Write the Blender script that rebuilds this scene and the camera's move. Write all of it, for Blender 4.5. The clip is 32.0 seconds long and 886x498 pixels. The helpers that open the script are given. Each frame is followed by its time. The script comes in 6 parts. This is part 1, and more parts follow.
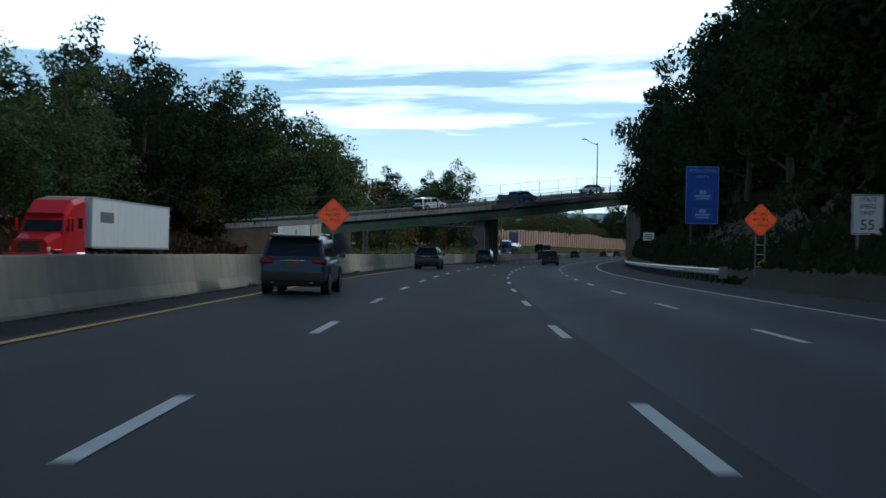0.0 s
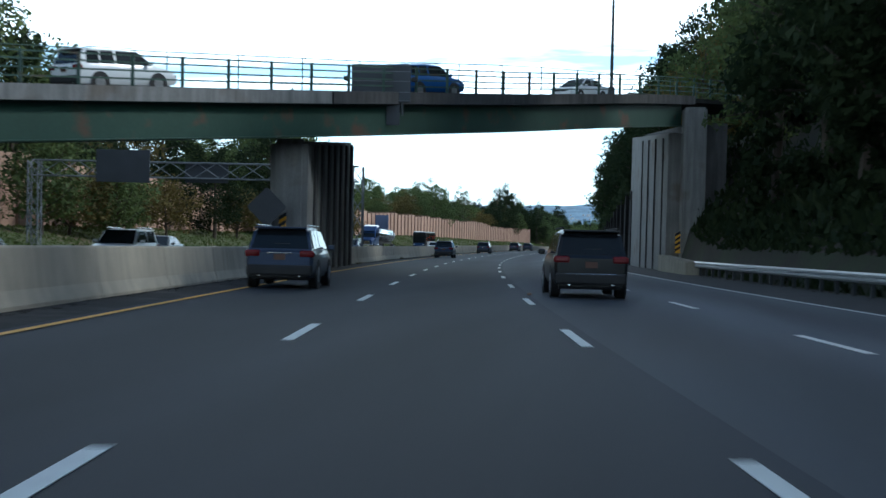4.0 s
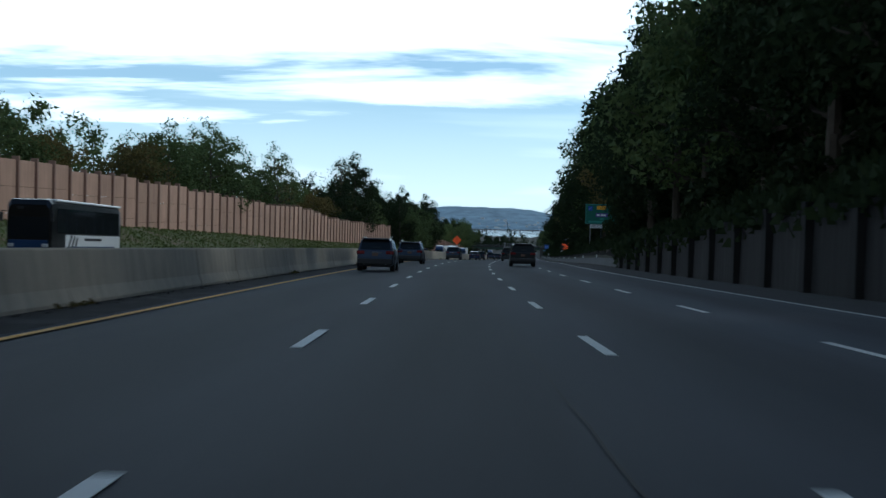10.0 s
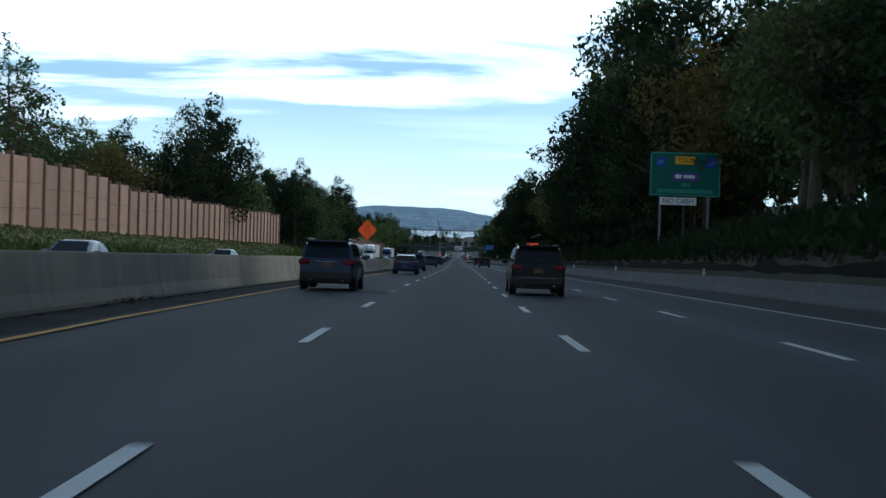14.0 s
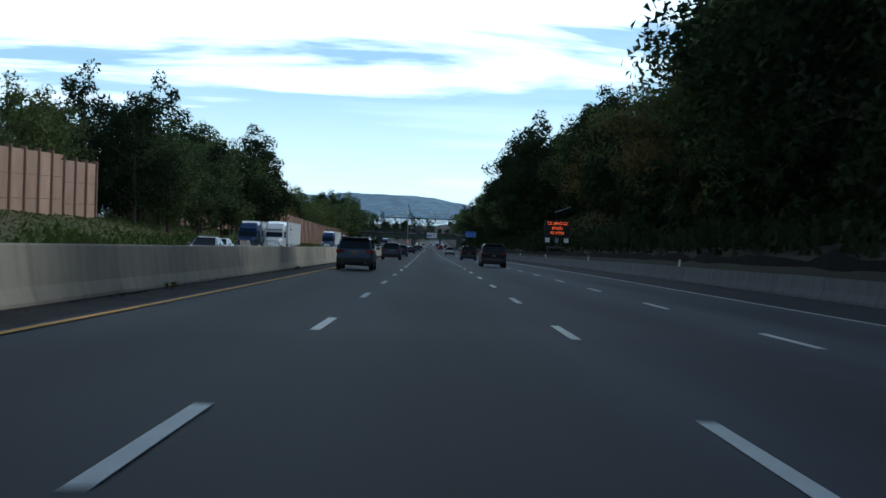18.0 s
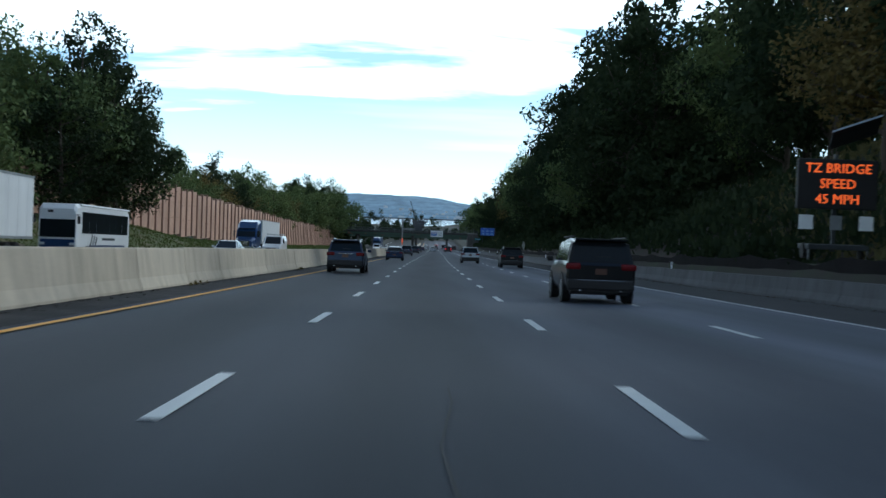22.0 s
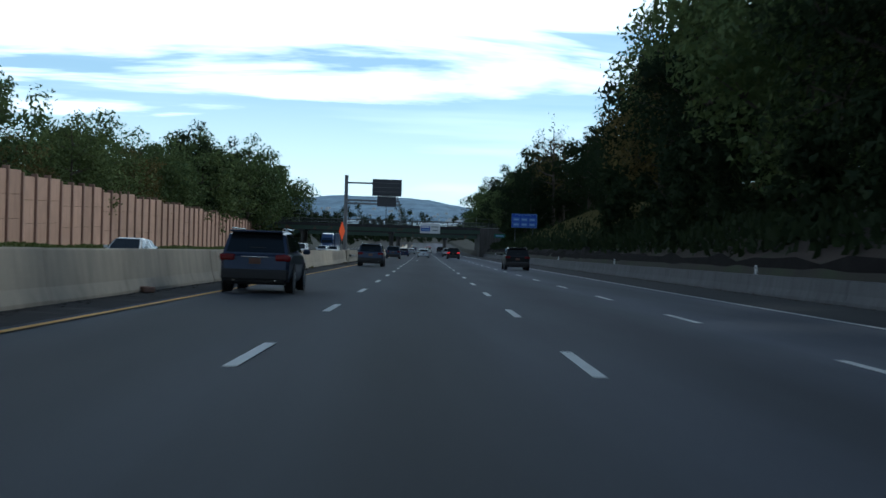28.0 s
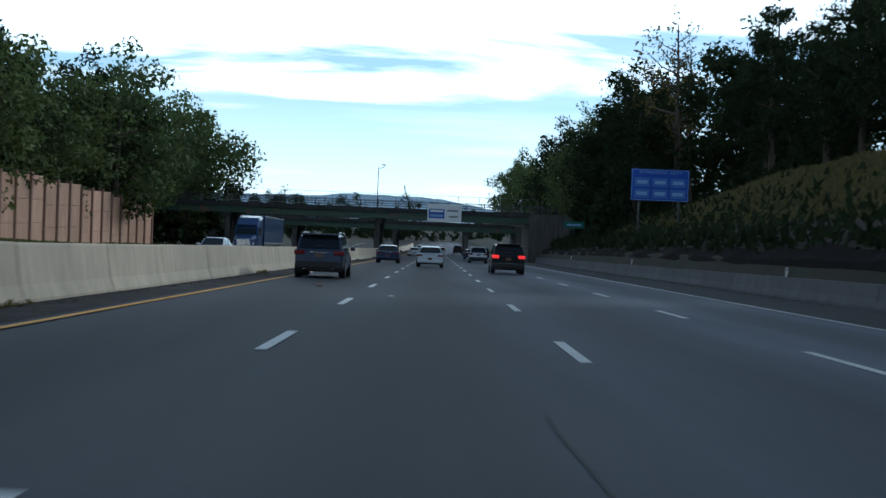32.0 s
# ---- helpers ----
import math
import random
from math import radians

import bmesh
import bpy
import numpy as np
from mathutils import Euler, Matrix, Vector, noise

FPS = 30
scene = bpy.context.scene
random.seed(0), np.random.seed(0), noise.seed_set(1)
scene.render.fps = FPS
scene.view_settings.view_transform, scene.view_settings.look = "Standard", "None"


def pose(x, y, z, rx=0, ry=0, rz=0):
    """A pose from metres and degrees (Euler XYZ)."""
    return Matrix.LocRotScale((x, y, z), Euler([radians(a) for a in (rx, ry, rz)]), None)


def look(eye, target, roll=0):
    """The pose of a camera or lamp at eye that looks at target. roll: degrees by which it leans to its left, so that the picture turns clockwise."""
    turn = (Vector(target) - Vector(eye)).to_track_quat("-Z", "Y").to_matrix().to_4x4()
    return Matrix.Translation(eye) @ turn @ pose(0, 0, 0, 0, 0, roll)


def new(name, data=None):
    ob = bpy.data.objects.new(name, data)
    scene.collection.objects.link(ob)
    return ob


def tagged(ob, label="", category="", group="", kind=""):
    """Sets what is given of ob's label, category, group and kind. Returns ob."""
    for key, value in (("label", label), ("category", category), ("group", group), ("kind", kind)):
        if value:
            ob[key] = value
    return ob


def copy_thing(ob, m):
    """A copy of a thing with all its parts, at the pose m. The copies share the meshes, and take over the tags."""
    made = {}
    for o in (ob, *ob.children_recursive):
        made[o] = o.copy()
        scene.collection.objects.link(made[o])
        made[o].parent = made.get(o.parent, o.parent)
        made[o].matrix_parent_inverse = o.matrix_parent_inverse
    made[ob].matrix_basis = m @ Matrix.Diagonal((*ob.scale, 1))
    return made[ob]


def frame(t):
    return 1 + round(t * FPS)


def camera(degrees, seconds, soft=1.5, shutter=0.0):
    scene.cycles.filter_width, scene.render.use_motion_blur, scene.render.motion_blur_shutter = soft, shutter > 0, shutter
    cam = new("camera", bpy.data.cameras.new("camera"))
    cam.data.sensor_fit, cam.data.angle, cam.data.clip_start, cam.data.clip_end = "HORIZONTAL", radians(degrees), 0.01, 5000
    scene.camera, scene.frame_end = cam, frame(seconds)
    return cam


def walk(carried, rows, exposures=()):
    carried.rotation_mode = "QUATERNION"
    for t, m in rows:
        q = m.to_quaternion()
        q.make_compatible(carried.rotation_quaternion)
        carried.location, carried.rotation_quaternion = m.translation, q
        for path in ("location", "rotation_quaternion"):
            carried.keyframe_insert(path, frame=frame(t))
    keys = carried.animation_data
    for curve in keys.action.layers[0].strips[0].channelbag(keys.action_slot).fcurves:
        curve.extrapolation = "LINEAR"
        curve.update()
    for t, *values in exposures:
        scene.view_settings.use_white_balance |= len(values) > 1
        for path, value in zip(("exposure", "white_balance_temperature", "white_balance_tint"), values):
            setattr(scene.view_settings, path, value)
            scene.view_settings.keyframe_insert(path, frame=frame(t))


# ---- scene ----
cam = camera(39.13, 32.0, soft=1.5, shutter=0.3)
# seconds, x, y, z, heading, pitch, lean
PATH = [
    (0.0, 0.12, 0.00, 1.26, -0.12, -1.65, 1.00),
    (0.5, 0.06, 14.86, 0.78, -1.12, -1.70, 1.00),
    (1.0, 0.19, 29.73, 0.30, -1.95, -1.80, 1.00),
    (1.5, 0.57, 44.58, -0.18, -2.61, -1.75, 1.00),
    (2.0, 1.20, 59.43, -0.67, -3.28, -1.78, 1.00),
    (2.5, 2.06, 74.15, -1.15, -4.03, -1.77, 1.00),
    (3.0, 3.14, 88.85, -1.62, -4.84, -1.88, 1.10),
    (3.5, 4.47, 103.83, -2.11, -5.61, -1.80, 1.20),
    (4.0, 6.03, 118.78, -2.58, -6.43, -1.85, 1.30),
    (4.5, 7.81, 133.60, -3.04, -7.24, -1.52, 1.40),
    (5.0, 9.60, 148.42, -3.49, -7.86, -1.60, 1.42),
    (5.5, 11.52, 163.23, -3.94, -8.36, -1.62, 1.45),
    (6.0, 13.58, 178.02, -4.39, -8.78, -1.62, 1.48),
    (6.5, 15.76, 192.80, -4.83, -9.22, -1.66, 1.53),
    (7.0, 18.09, 207.56, -5.27, -9.76, -1.58, 1.50),
    (7.5, 20.54, 222.17, -5.70, -10.44, -1.53, 1.46),
    (8.0, 23.19, 236.75, -6.10, -11.15, -1.43, 1.38),
    (8.5, 26.07, 251.59, -6.52, -11.78, -1.52, 1.29),
    (9.0, 29.13, 266.42, -6.92, -12.40, -1.36, 1.22),
    (9.5, 32.32, 281.03, -7.31, -12.79, -1.37, 1.32),
    (10.0, 35.69, 295.59, -7.70, -13.26, -1.50, 1.38),
    (10.5, 39.21, 310.11, -8.09, -13.85, -1.53, 1.46),
    (11.0, 42.78, 324.51, -8.47, -14.19, -1.34, 1.49),
    (11.5, 46.32, 338.88, -8.85, -14.60, -1.41, 1.43),
    (12.0, 49.97, 353.27, -9.22, -14.97, -1.41, 1.41),
    (12.5, 53.85, 368.09, -9.61, -15.28, -1.29, 1.34),
    (13.0, 57.87, 382.89, -10.00, -15.73, -1.31, 1.52),
    (13.5, 61.82, 397.37, -10.39, -16.13, -1.43, 1.68),
    (14.0, 65.91, 411.80, -10.80, -16.59, -1.38, 1.81),
    (14.5, 70.16, 426.13, -11.23, -17.18, -1.64, 1.98),
    (15.0, 74.50, 440.40, -11.68, -17.62, -1.70, 2.00),
    (15.5, 78.94, 454.65, -12.16, -17.87, -1.75, 2.03),
    (16.0, 83.41, 468.86, -12.65, -17.94, -1.81, 2.06),
    (16.5, 87.87, 483.08, -13.15, -17.87, -1.91, 2.09),
    (17.0, 92.31, 497.29, -13.66, -17.78, -1.93, 2.17),
    (17.5, 96.75, 511.51, -14.16, -17.83, -1.75, 2.17),
    (18.0, 101.20, 525.73, -14.66, -17.86, -1.82, 2.15),
    (18.5, 105.66, 540.00, -15.15, -17.79, -1.70, 2.09),
    (19.0, 110.14, 554.28, -15.63, -17.76, -1.66, 2.11),
    (19.5, 114.64, 568.54, -16.09, -17.80, -1.72, 2.18),
    (20.0, 119.16, 582.79, -16.56, -17.84, -1.75, 2.21),
    (20.5, 123.64, 596.90, -17.02, -17.83, -1.55, 2.23),
    (21.0, 128.08, 610.98, -17.49, -17.77, -1.70, 2.14),
    (21.5, 132.45, 625.04, -17.96, -17.67, -1.64, 2.03),
    (22.0, 136.78, 639.09, -18.45, -17.61, -1.74, 2.06),
    (22.5, 141.10, 653.19, -18.93, -17.52, -1.83, 2.12),
    (23.0, 145.39, 667.30, -19.42, -17.41, -1.80, 2.04),
    (23.5, 149.64, 681.42, -19.90, -17.38, -1.73, 1.97),
    (24.0, 153.96, 695.53, -20.38, -17.45, -1.67, 1.96),
    (24.5, 158.33, 709.67, -20.84, -17.52, -1.67, 2.01),
    (25.0, 162.69, 723.85, -21.30, -17.55, -1.65, 1.98),
    (25.5, 167.08, 738.06, -21.75, -17.58, -1.62, 1.95),
    (26.0, 171.48, 752.28, -22.20, -17.60, -1.60, 1.92),
    (26.5, 175.89, 766.50, -22.64, -17.65, -1.61, 1.89),
    (27.0, 180.30, 780.73, -23.08, -17.73, -1.58, 1.87),
    (27.5, 184.75, 794.92, -23.52, -17.88, -1.55, 1.87),
    (28.0, 189.22, 809.07, -23.95, -18.02, -1.54, 1.84),
    (28.5, 193.72, 823.16, -24.39, -18.04, -1.54, 1.82),
    (29.0, 198.18, 837.24, -24.83, -17.90, -1.57, 1.98),
    (29.5, 202.53, 851.31, -25.26, -17.79, -1.51, 2.09),
    (30.0, 206.90, 865.38, -25.70, -17.86, -1.47, 2.19),
    (30.5, 211.25, 879.43, -26.12, -17.91, -1.41, 2.24),
    (31.0, 215.61, 893.50, -26.54, -17.79, -1.39, 2.32),
    (31.5, 219.98, 907.57, -26.95, -17.64, -1.50, 2.36),
    (32.0, 224.30, 921.66, -27.37, -17.46, -1.52, 2.36),
]

walk(cam, [(t, pose(x, y, z, 90 + p, 0, yw) @ pose(0, 0, 0, 0, 0, r)) for t, x, y, z, yw, p, r in PATH],
     exposures=[(t, e, 5300.0, 2.0) for t, e in ((0.0, -1.08), (1.0, -1.02), (3.0, -1.1), (4.0, -0.12), (7.0, -0.15), (8.0, -0.55), (9.0, -1.0), (10.0, -1.12), (13.0, -1.03), (14.0, -0.98),
                                                 (17.0, -0.7), (18.0, -0.96), (20.0, -0.88), (22.0, -0.57), (24.0, -0.7), (27.0, -0.98), (30.0, -0.98), (32.0, -0.8))])

# ---- world and sun ----
SUN_EL, SUN_AZ = radians(34), radians(92)          # azimuth from +y towards +x
world = bpy.data.worlds.new("sky")
scene.world = world
world.use_nodes = True
wt = world.node_tree
wt.nodes.clear()


def wnode(kind, **values):
    n = wt.nodes.new(kind)
    for k, v in values.items():
        if k == "op":
            n.operation = v
        else:
            n.inputs[int(k[1:])].default_value = v
    return n


sky = wt.nodes.new("ShaderNodeTexSky")
sky.sky_type, sky.sun_disc = "NISHITA", False
sky.sun_elevation, sky.sun_rotation = SUN_EL, SUN_AZ
sky.air_density, sky.dust_density, sky.ozone_density = 1.0, 0.15, 3.5
co = wt.nodes.new("ShaderNodeTexCoord")
sep = wt.nodes.new("ShaderNodeSeparateXYZ")
wt.links.new(co.outputs["Generated"], sep.inputs[0])
# a cloud deck, seen in perspective
zz = wnode("ShaderNodeMath", op="MAXIMUM", i1=0.0)
wt.links.new(sep.outputs[2], zz.inputs[0])
zb = wnode("ShaderNodeMath", op="ADD", i1=0.045)
wt.links.new(zz.outputs[0], zb.inputs[0])
flat = wt.nodes.new("ShaderNodeVectorMath")
flat.operation = "DIVIDE"
wt.links.new(co.outputs["Generated"], flat.inputs[0])
wt.links.new(zb.outputs[0], flat.inputs[1])
mp = wt.nodes.new("ShaderNodeMapping")
mp.inputs["Location"].default_value = (2.2, 0.9, 0)
mp.inputs["Scale"].default_value = (0.22, 0.34, 0.0)
mp.inputs["Rotation"].default_value = (0, 0, radians(14))
wt.links.new(flat.outputs[0], mp.inputs[0])
n1 = wt.nodes.new("ShaderNodeTexNoise")
n1.inputs["Scale"].default_value, n1.inputs["Detail"].default_value = 0.9, 7.0
n1.inputs["Roughness"].default_value, n1.inputs["Distortion"].default_value = 0.55, 0.6
wt.links.new(mp.outputs[0], n1.inputs["Vector"])
lift = wnode("ShaderNodeMapRange", i1=0.085, i2=0.165, i3=-0.08, i4=0.22)
wt.links.new(sep.outputs[2], lift.inputs[0])
thin = wnode("ShaderNodeMapRange", i1=0.24, i2=0.50, i3=0.0, i4=-0.10)
wt.links.new(sep.outputs[2], thin.inputs[0])
both = wnode("ShaderNodeMath", op="ADD")
wt.links.new(lift.outputs[0], both.inputs[0])
wt.links.new(thin.outputs[0], both.inputs[1])
addc = wnode("ShaderNodeMath", op="ADD")
wt.links.new(n1.outputs[0], addc.inputs[0])
wt.links.new(both.outputs[0], addc.inputs[1])
cov = wnode("ShaderNodeMapRange", i1=0.52, i2=0.60, i3=0.0, i4=1.0)
cov.interpolation_type = "SMOOTHSTEP"
wt.links.new(addc.outputs[0], cov.inputs[0])
# low haze streaks near the horizon
mp2 = wt.nodes.new("ShaderNodeMapping")
mp2.inputs["Scale"].default_value = (2.2, 2.2, 34.0)
wt.links.new(co.outputs["Generated"], mp2.inputs[0])
n2 = wt.nodes.new("ShaderNodeTexNoise")
n2.inputs["Scale"].default_value, n2.inputs["Detail"].default_value = 1.3, 4.0
wt.links.new(mp2.outputs[0], n2.inputs["Vector"])
cov2 = wnode("ShaderNodeMapRange", i1=0.48, i2=0.70, i3=0.55, i4=0.88)
wt.links.new(n2.outputs[0], cov2.inputs[0])
cmax = wnode("ShaderNodeMath", op="MAXIMUM")
wt.links.new(cov.outputs[0], cmax.inputs[0])
low = wnode("ShaderNodeMapRange", i1=0.015, i2=0.10, i3=1.1, i4=0.42)
wt.links.new(sep.outputs[2], low.inputs[0])
cov3 = wnode("ShaderNodeMath", op="MULTIPLY")
wt.links.new(cov2.outputs[0], cov3.inputs[0])
wt.links.new(low.outputs[0], cov3.inputs[1])
wt.links.new(cov3.outputs[0], cmax.inputs[1])
bgs = wt.nodes.new("ShaderNodeBackground")
bgs.inputs[1].default_value = 0.185
tint = wt.nodes.new("ShaderNodeVectorMath")
tint.operation = "MULTIPLY"
tint.inputs[1].default_value = (0.77, 1.02, 1.10)
wt.links.new(sky.outputs[0], tint.inputs[0])
wt.links.new(tint.outputs[0], bgs.inputs[0])
bgc = wt.nodes.new("ShaderNodeBackground")
bgc.inputs[0].default_value, bgc.inputs[1].default_value = (0.93, 0.985, 1.0, 1), 2.15
mixw = wt.nodes.new("ShaderNodeMixShader")
wt.links.new(cmax.outputs[0], mixw.inputs[0])
wt.links.new(bgs.outputs[0], mixw.inputs[1])
wt.links.new(bgc.outputs[0], mixw.inputs[2])
wo = wt.nodes.new("ShaderNodeOutputWorld")
wt.links.new(mixw.outputs[0], wo.inputs[0])
# the deck is greyer overhead than towards the bright horizon
deck = wnode("ShaderNodeMapRange", i1=0.20, i2=0.50, i3=2.9, i4=0.36)
wt.links.new(sep.outputs[2], deck.inputs[0])
wt.links.new(deck.outputs[0], bgc.inputs[1])

sun = new("sun", bpy.data.lights.new("sun", "SUN"))
sun.data.energy, sun.data.angle, sun.data.color = 2.3, radians(10), (1.0, 0.93, 0.82)
sun_dir = Vector((math.sin(SUN_AZ) * math.cos(SUN_EL), math.cos(SUN_AZ) * math.cos(SUN_EL), math.sin(SUN_EL)))
sun.matrix_world = look(sun_dir * 300, (0, 0, 0))


# ---- materials ----
def mat(name, color, rough=0.8, metal=0.0, vary=0.25, scale=1.0, fine=18.0, bump=0.15, spec=0.4, rnd=0.0, stretch=(1, 1, 1),
        streak=0.0, second=None, amount=0.0, emit=0.0, along=0.0, lane=0.0):
    """A surface with variation at two scales, random tone by object, vertical streaks and bump."""
    m = bpy.data.materials.new(name)
    m.use_nodes = True
    nt = m.node_tree
    bs = nt.nodes["Principled BSDF"]
    bs.inputs["Roughness"].default_value, bs.inputs["Metallic"].default_value = rough, metal
    bs.inputs["Specular IOR Level"].default_value = spec
    tc = nt.nodes.new("ShaderNodeTexCoord")
    mpn = nt.nodes.new("ShaderNodeMapping")
    mpn.inputs["Scale"].default_value = stretch
    geo = nt.nodes.new("ShaderNodeNewGeometry")
    nt.links.new(geo.outputs["Position"], mpn.inputs[0])
    a = nt.nodes.new("ShaderNodeTexNoise")
    a.inputs["Scale"].default_value, a.inputs["Detail"].default_value = scale, 5.0
    if along:
        mpl = nt.nodes.new("ShaderNodeMapping")
        mpl.vector_type = "TEXTURE"
        mpl.inputs["Rotation"].default_value = (0, 0, radians(-15))
        mpl.inputs["Scale"].default_value = (1, along, 1)
        nt.links.new(geo.outputs["Position"], mpl.inputs[0])
        nt.links.new(mpl.outputs[0], a.inputs["Vector"])
    else:
        nt.links.new(mpn.outputs[0], a.inputs["Vector"])
    b = nt.nodes.new("ShaderNodeTexNoise")
    b.inputs["Scale"].default_value, b.inputs["Detail"].default_value = fine, 3.0
    nt.links.new(mpn.outputs[0], b.inputs["Vector"])

    def mul(x, y, op="MULTIPLY"):
        q = nt.nodes.new("ShaderNodeMath")
        q.operation = op
        for i, v in enumerate((x, y)):
            if isinstance(v, (int, float)):
                q.inputs[i].default_value = v
            else:
                nt.links.new(v, q.inputs[i])
        return q.outputs[0]
    # value factor: 1 +- vary
    f = mul(mul(mul(a.outputs[0], -0.5, "ADD"), 2.6 * vary), mul(mul(b.outputs[0], -0.5, "ADD"), 1.4 * vary), "ADD")
    f = mul(f, 1.0, "ADD")
    if lane:
        at = nt.nodes.new("ShaderNodeAttribute")
        at.attribute_name = "lane"
        wave = nt.nodes.new("ShaderNodeMath")
        wave.operation = "COSINE"
        nt.links.new(mul(at.outputs["Fac"], 6.2832 / 3.75), wave.inputs[0])
        f = mul(f, mul(mul(wave.outputs[0], -lane), 1.0, "ADD"))
        wear_and_light = nt.nodes.new("ShaderNodeAttribute")
        wear_and_light.attribute_name = "wear_and_light"
        f = mul(f, wear_and_light.outputs["Fac"])
    if rnd:
        oi = nt.nodes.new("ShaderNodeObjectInfo")
        f = mul(f, mul(mul(mul(oi.outputs["Random"], -0.5, "ADD"), 2 * rnd), 1.0, "ADD"))
    if streak:
        ms = nt.nodes.new("ShaderNodeMapping")
        ms.inputs["Scale"].default_value = (1.4, 1.4, 0.12)
        nt.links.new(geo.outputs["Position"], ms.inputs[0])
        c = nt.nodes.new("ShaderNodeTexNoise")
        c.inputs["Scale"].default_value, c.inputs["Detail"].default_value = 2.6, 5.0
        nt.links.new(ms.outputs[0], c.inputs["Vector"])
        f = mul(f, mul(mul(mul(c.outputs[0], -0.5, "ADD"), 2.4 * streak), 1.0, "ADD"))
    rgb = nt.nodes.new("ShaderNodeRGB")
    rgb.outputs[0].default_value = (*color, 1)
    base = rgb.outputs[0]
    if second:
        mx = nt.nodes.new("ShaderNodeMix")
        mx.data_type = "RGBA"
        mr = nt.nodes.new("ShaderNodeMapRange")
        mr.inputs[1].default_value, mr.inputs[2].default_value = 0.62 - amount * 0.3, 0.72 - amount * 0.2
        nt.links.new(a.outputs[0], mr.inputs[0])
        nt.links.new(mr.outputs[0], mx.inputs[0])
        nt.links.new(base, mx.inputs[6])
        mx.inputs[7].default_value = (*second, 1)
        base = mx.outputs[2]
    sc = nt.nodes.new("ShaderNodeVectorMath")
    sc.operation = "SCALE"
    nt.links.new(base, sc.inputs[0])
    nt.links.new(f, sc.inputs["Scale"])
    nt.links.new(sc.outputs[0], bs.inputs["Base Color"])
    if bump:
        bp = nt.nodes.new("ShaderNodeBump")
        bp.inputs["Strength"].default_value, bp.inputs["Distance"].default_value = bump, 0.02
        nt.links.new(b.outputs[0], bp.inputs["Height"])
        nt.links.new(bp.outputs[0], bs.inputs["Normal"])
    if emit:
        nt.links.new(sc.outputs[0], bs.inputs["Emission Color"])
        bs.inputs["Emission Strength"].default_value = emit
    return m


def leafmat(name, color, second, gloss=0.01):
    """Leaves: tone by leaf and by tree, some light through them."""
    m = bpy.data.materials.new(name)
    m.use_nodes = True
    nt = m.node_tree
    nt.nodes.clear()
    geo = nt.nodes.new("ShaderNodeNewGeometry")
    oi = nt.nodes.new("ShaderNodeObjectInfo")
    ad = nt.nodes.new("ShaderNodeMath")
    ad.operation = "MULTIPLY_ADD"
    ad.inputs[1].default_value = 0.6
    nt.links.new(geo.outputs["Random Per Island"], ad.inputs[0])
    half = nt.nodes.new("ShaderNodeMath")
    half.operation = "MULTIPLY"
    half.inputs[1].default_value = 0.45
    nt.links.new(oi.outputs["Random"], half.inputs[0])
    nt.links.new(half.outputs[0], ad.inputs[2])
    mx = nt.nodes.new("ShaderNodeMix")
    mx.data_type = "RGBA"
    nt.links.new(ad.outputs[0], mx.inputs[0])
    mx.inputs[6].default_value, mx.inputs[7].default_value = (*color, 1), (*second, 1)
    d = nt.nodes.new("ShaderNodeBsdfDiffuse")
    tr = nt.nodes.new("ShaderNodeBsdfTranslucent")
    nt.links.new(mx.outputs[2], d.inputs[0])
    nt.links.new(mx.outputs[2], tr.inputs[0])
    ms = nt.nodes.new("ShaderNodeMixShader")
    ms.inputs[0].default_value = 0.28
    nt.links.new(d.outputs[0], ms.inputs[1])
    nt.links.new(tr.outputs[0], ms.inputs[2])
    gl = nt.nodes.new("ShaderNodeBsdfGlossy")
    gl.inputs["Roughness"].default_value = 0.5
    sheen = nt.nodes.new("ShaderNodeMixShader")
    sheen.inputs[0].default_value = gloss
    nt.links.new(ms.outputs[0], sheen.inputs[1])
    nt.links.new(gl.outputs[0], sheen.inputs[2])
    out = nt.nodes.new("ShaderNodeOutputMaterial")
    nt.links.new(sheen.outputs[0], out.inputs[0])
    return m


ASPHALT = mat("asphalt", (0.047, 0.050, 0.059), 0.80, vary=0.34, scale=0.8, fine=40, bump=0.25, spec=0.32, along=14.0, lane=0.20)
ASPHALT_NEW = mat("new_asphalt", (0.030, 0.032, 0.040), 0.80, vary=0.34, scale=0.8, fine=40, bump=0.25, spec=0.32, along=14.0, lane=0.17)
SHOULDER = mat("shoulder_asphalt", (0.040, 0.040, 0.043), 0.9, vary=0.3, scale=0.6, fine=30, bump=0.3)
GRIT_STRIP = mat("gritty_inner_shoulder", (0.020, 0.019, 0.019), 0.95, vary=0.5, scale=0.9, fine=25, bump=0.5, second=(0.040, 0.038, 0.036), amount=0.3)
WHITE_LINE = mat("white_road_paint", (0.72, 0.73, 0.70), 0.7, vary=0.14, scale=2.5, fine=30, bump=0.05)
YELLOW_LINE = mat("yellow_road_paint", (0.70, 0.36, 0.05), 0.7, vary=0.16, scale=1.5, fine=30, bump=0.05)
CONCRETE = mat("barrier_concrete", (0.30, 0.275, 0.22), 0.9, vary=0.2, scale=0.8, fine=14, rnd=0.10, streak=0.5)
BARRIER = mat("barrier_cast_concrete", (0.48, 0.425, 0.335), 0.9, vary=0.17, scale=0.6, fine=14, rnd=0.07, streak=0.34)
LEAF_SOIL = mat("leaf_strewn_soil", (0.060, 0.040, 0.027), 1.0, vary=0.4, scale=0.6, fine=7, bump=0.7, second=(0.05, 0.055, 0.025), amount=0.4)
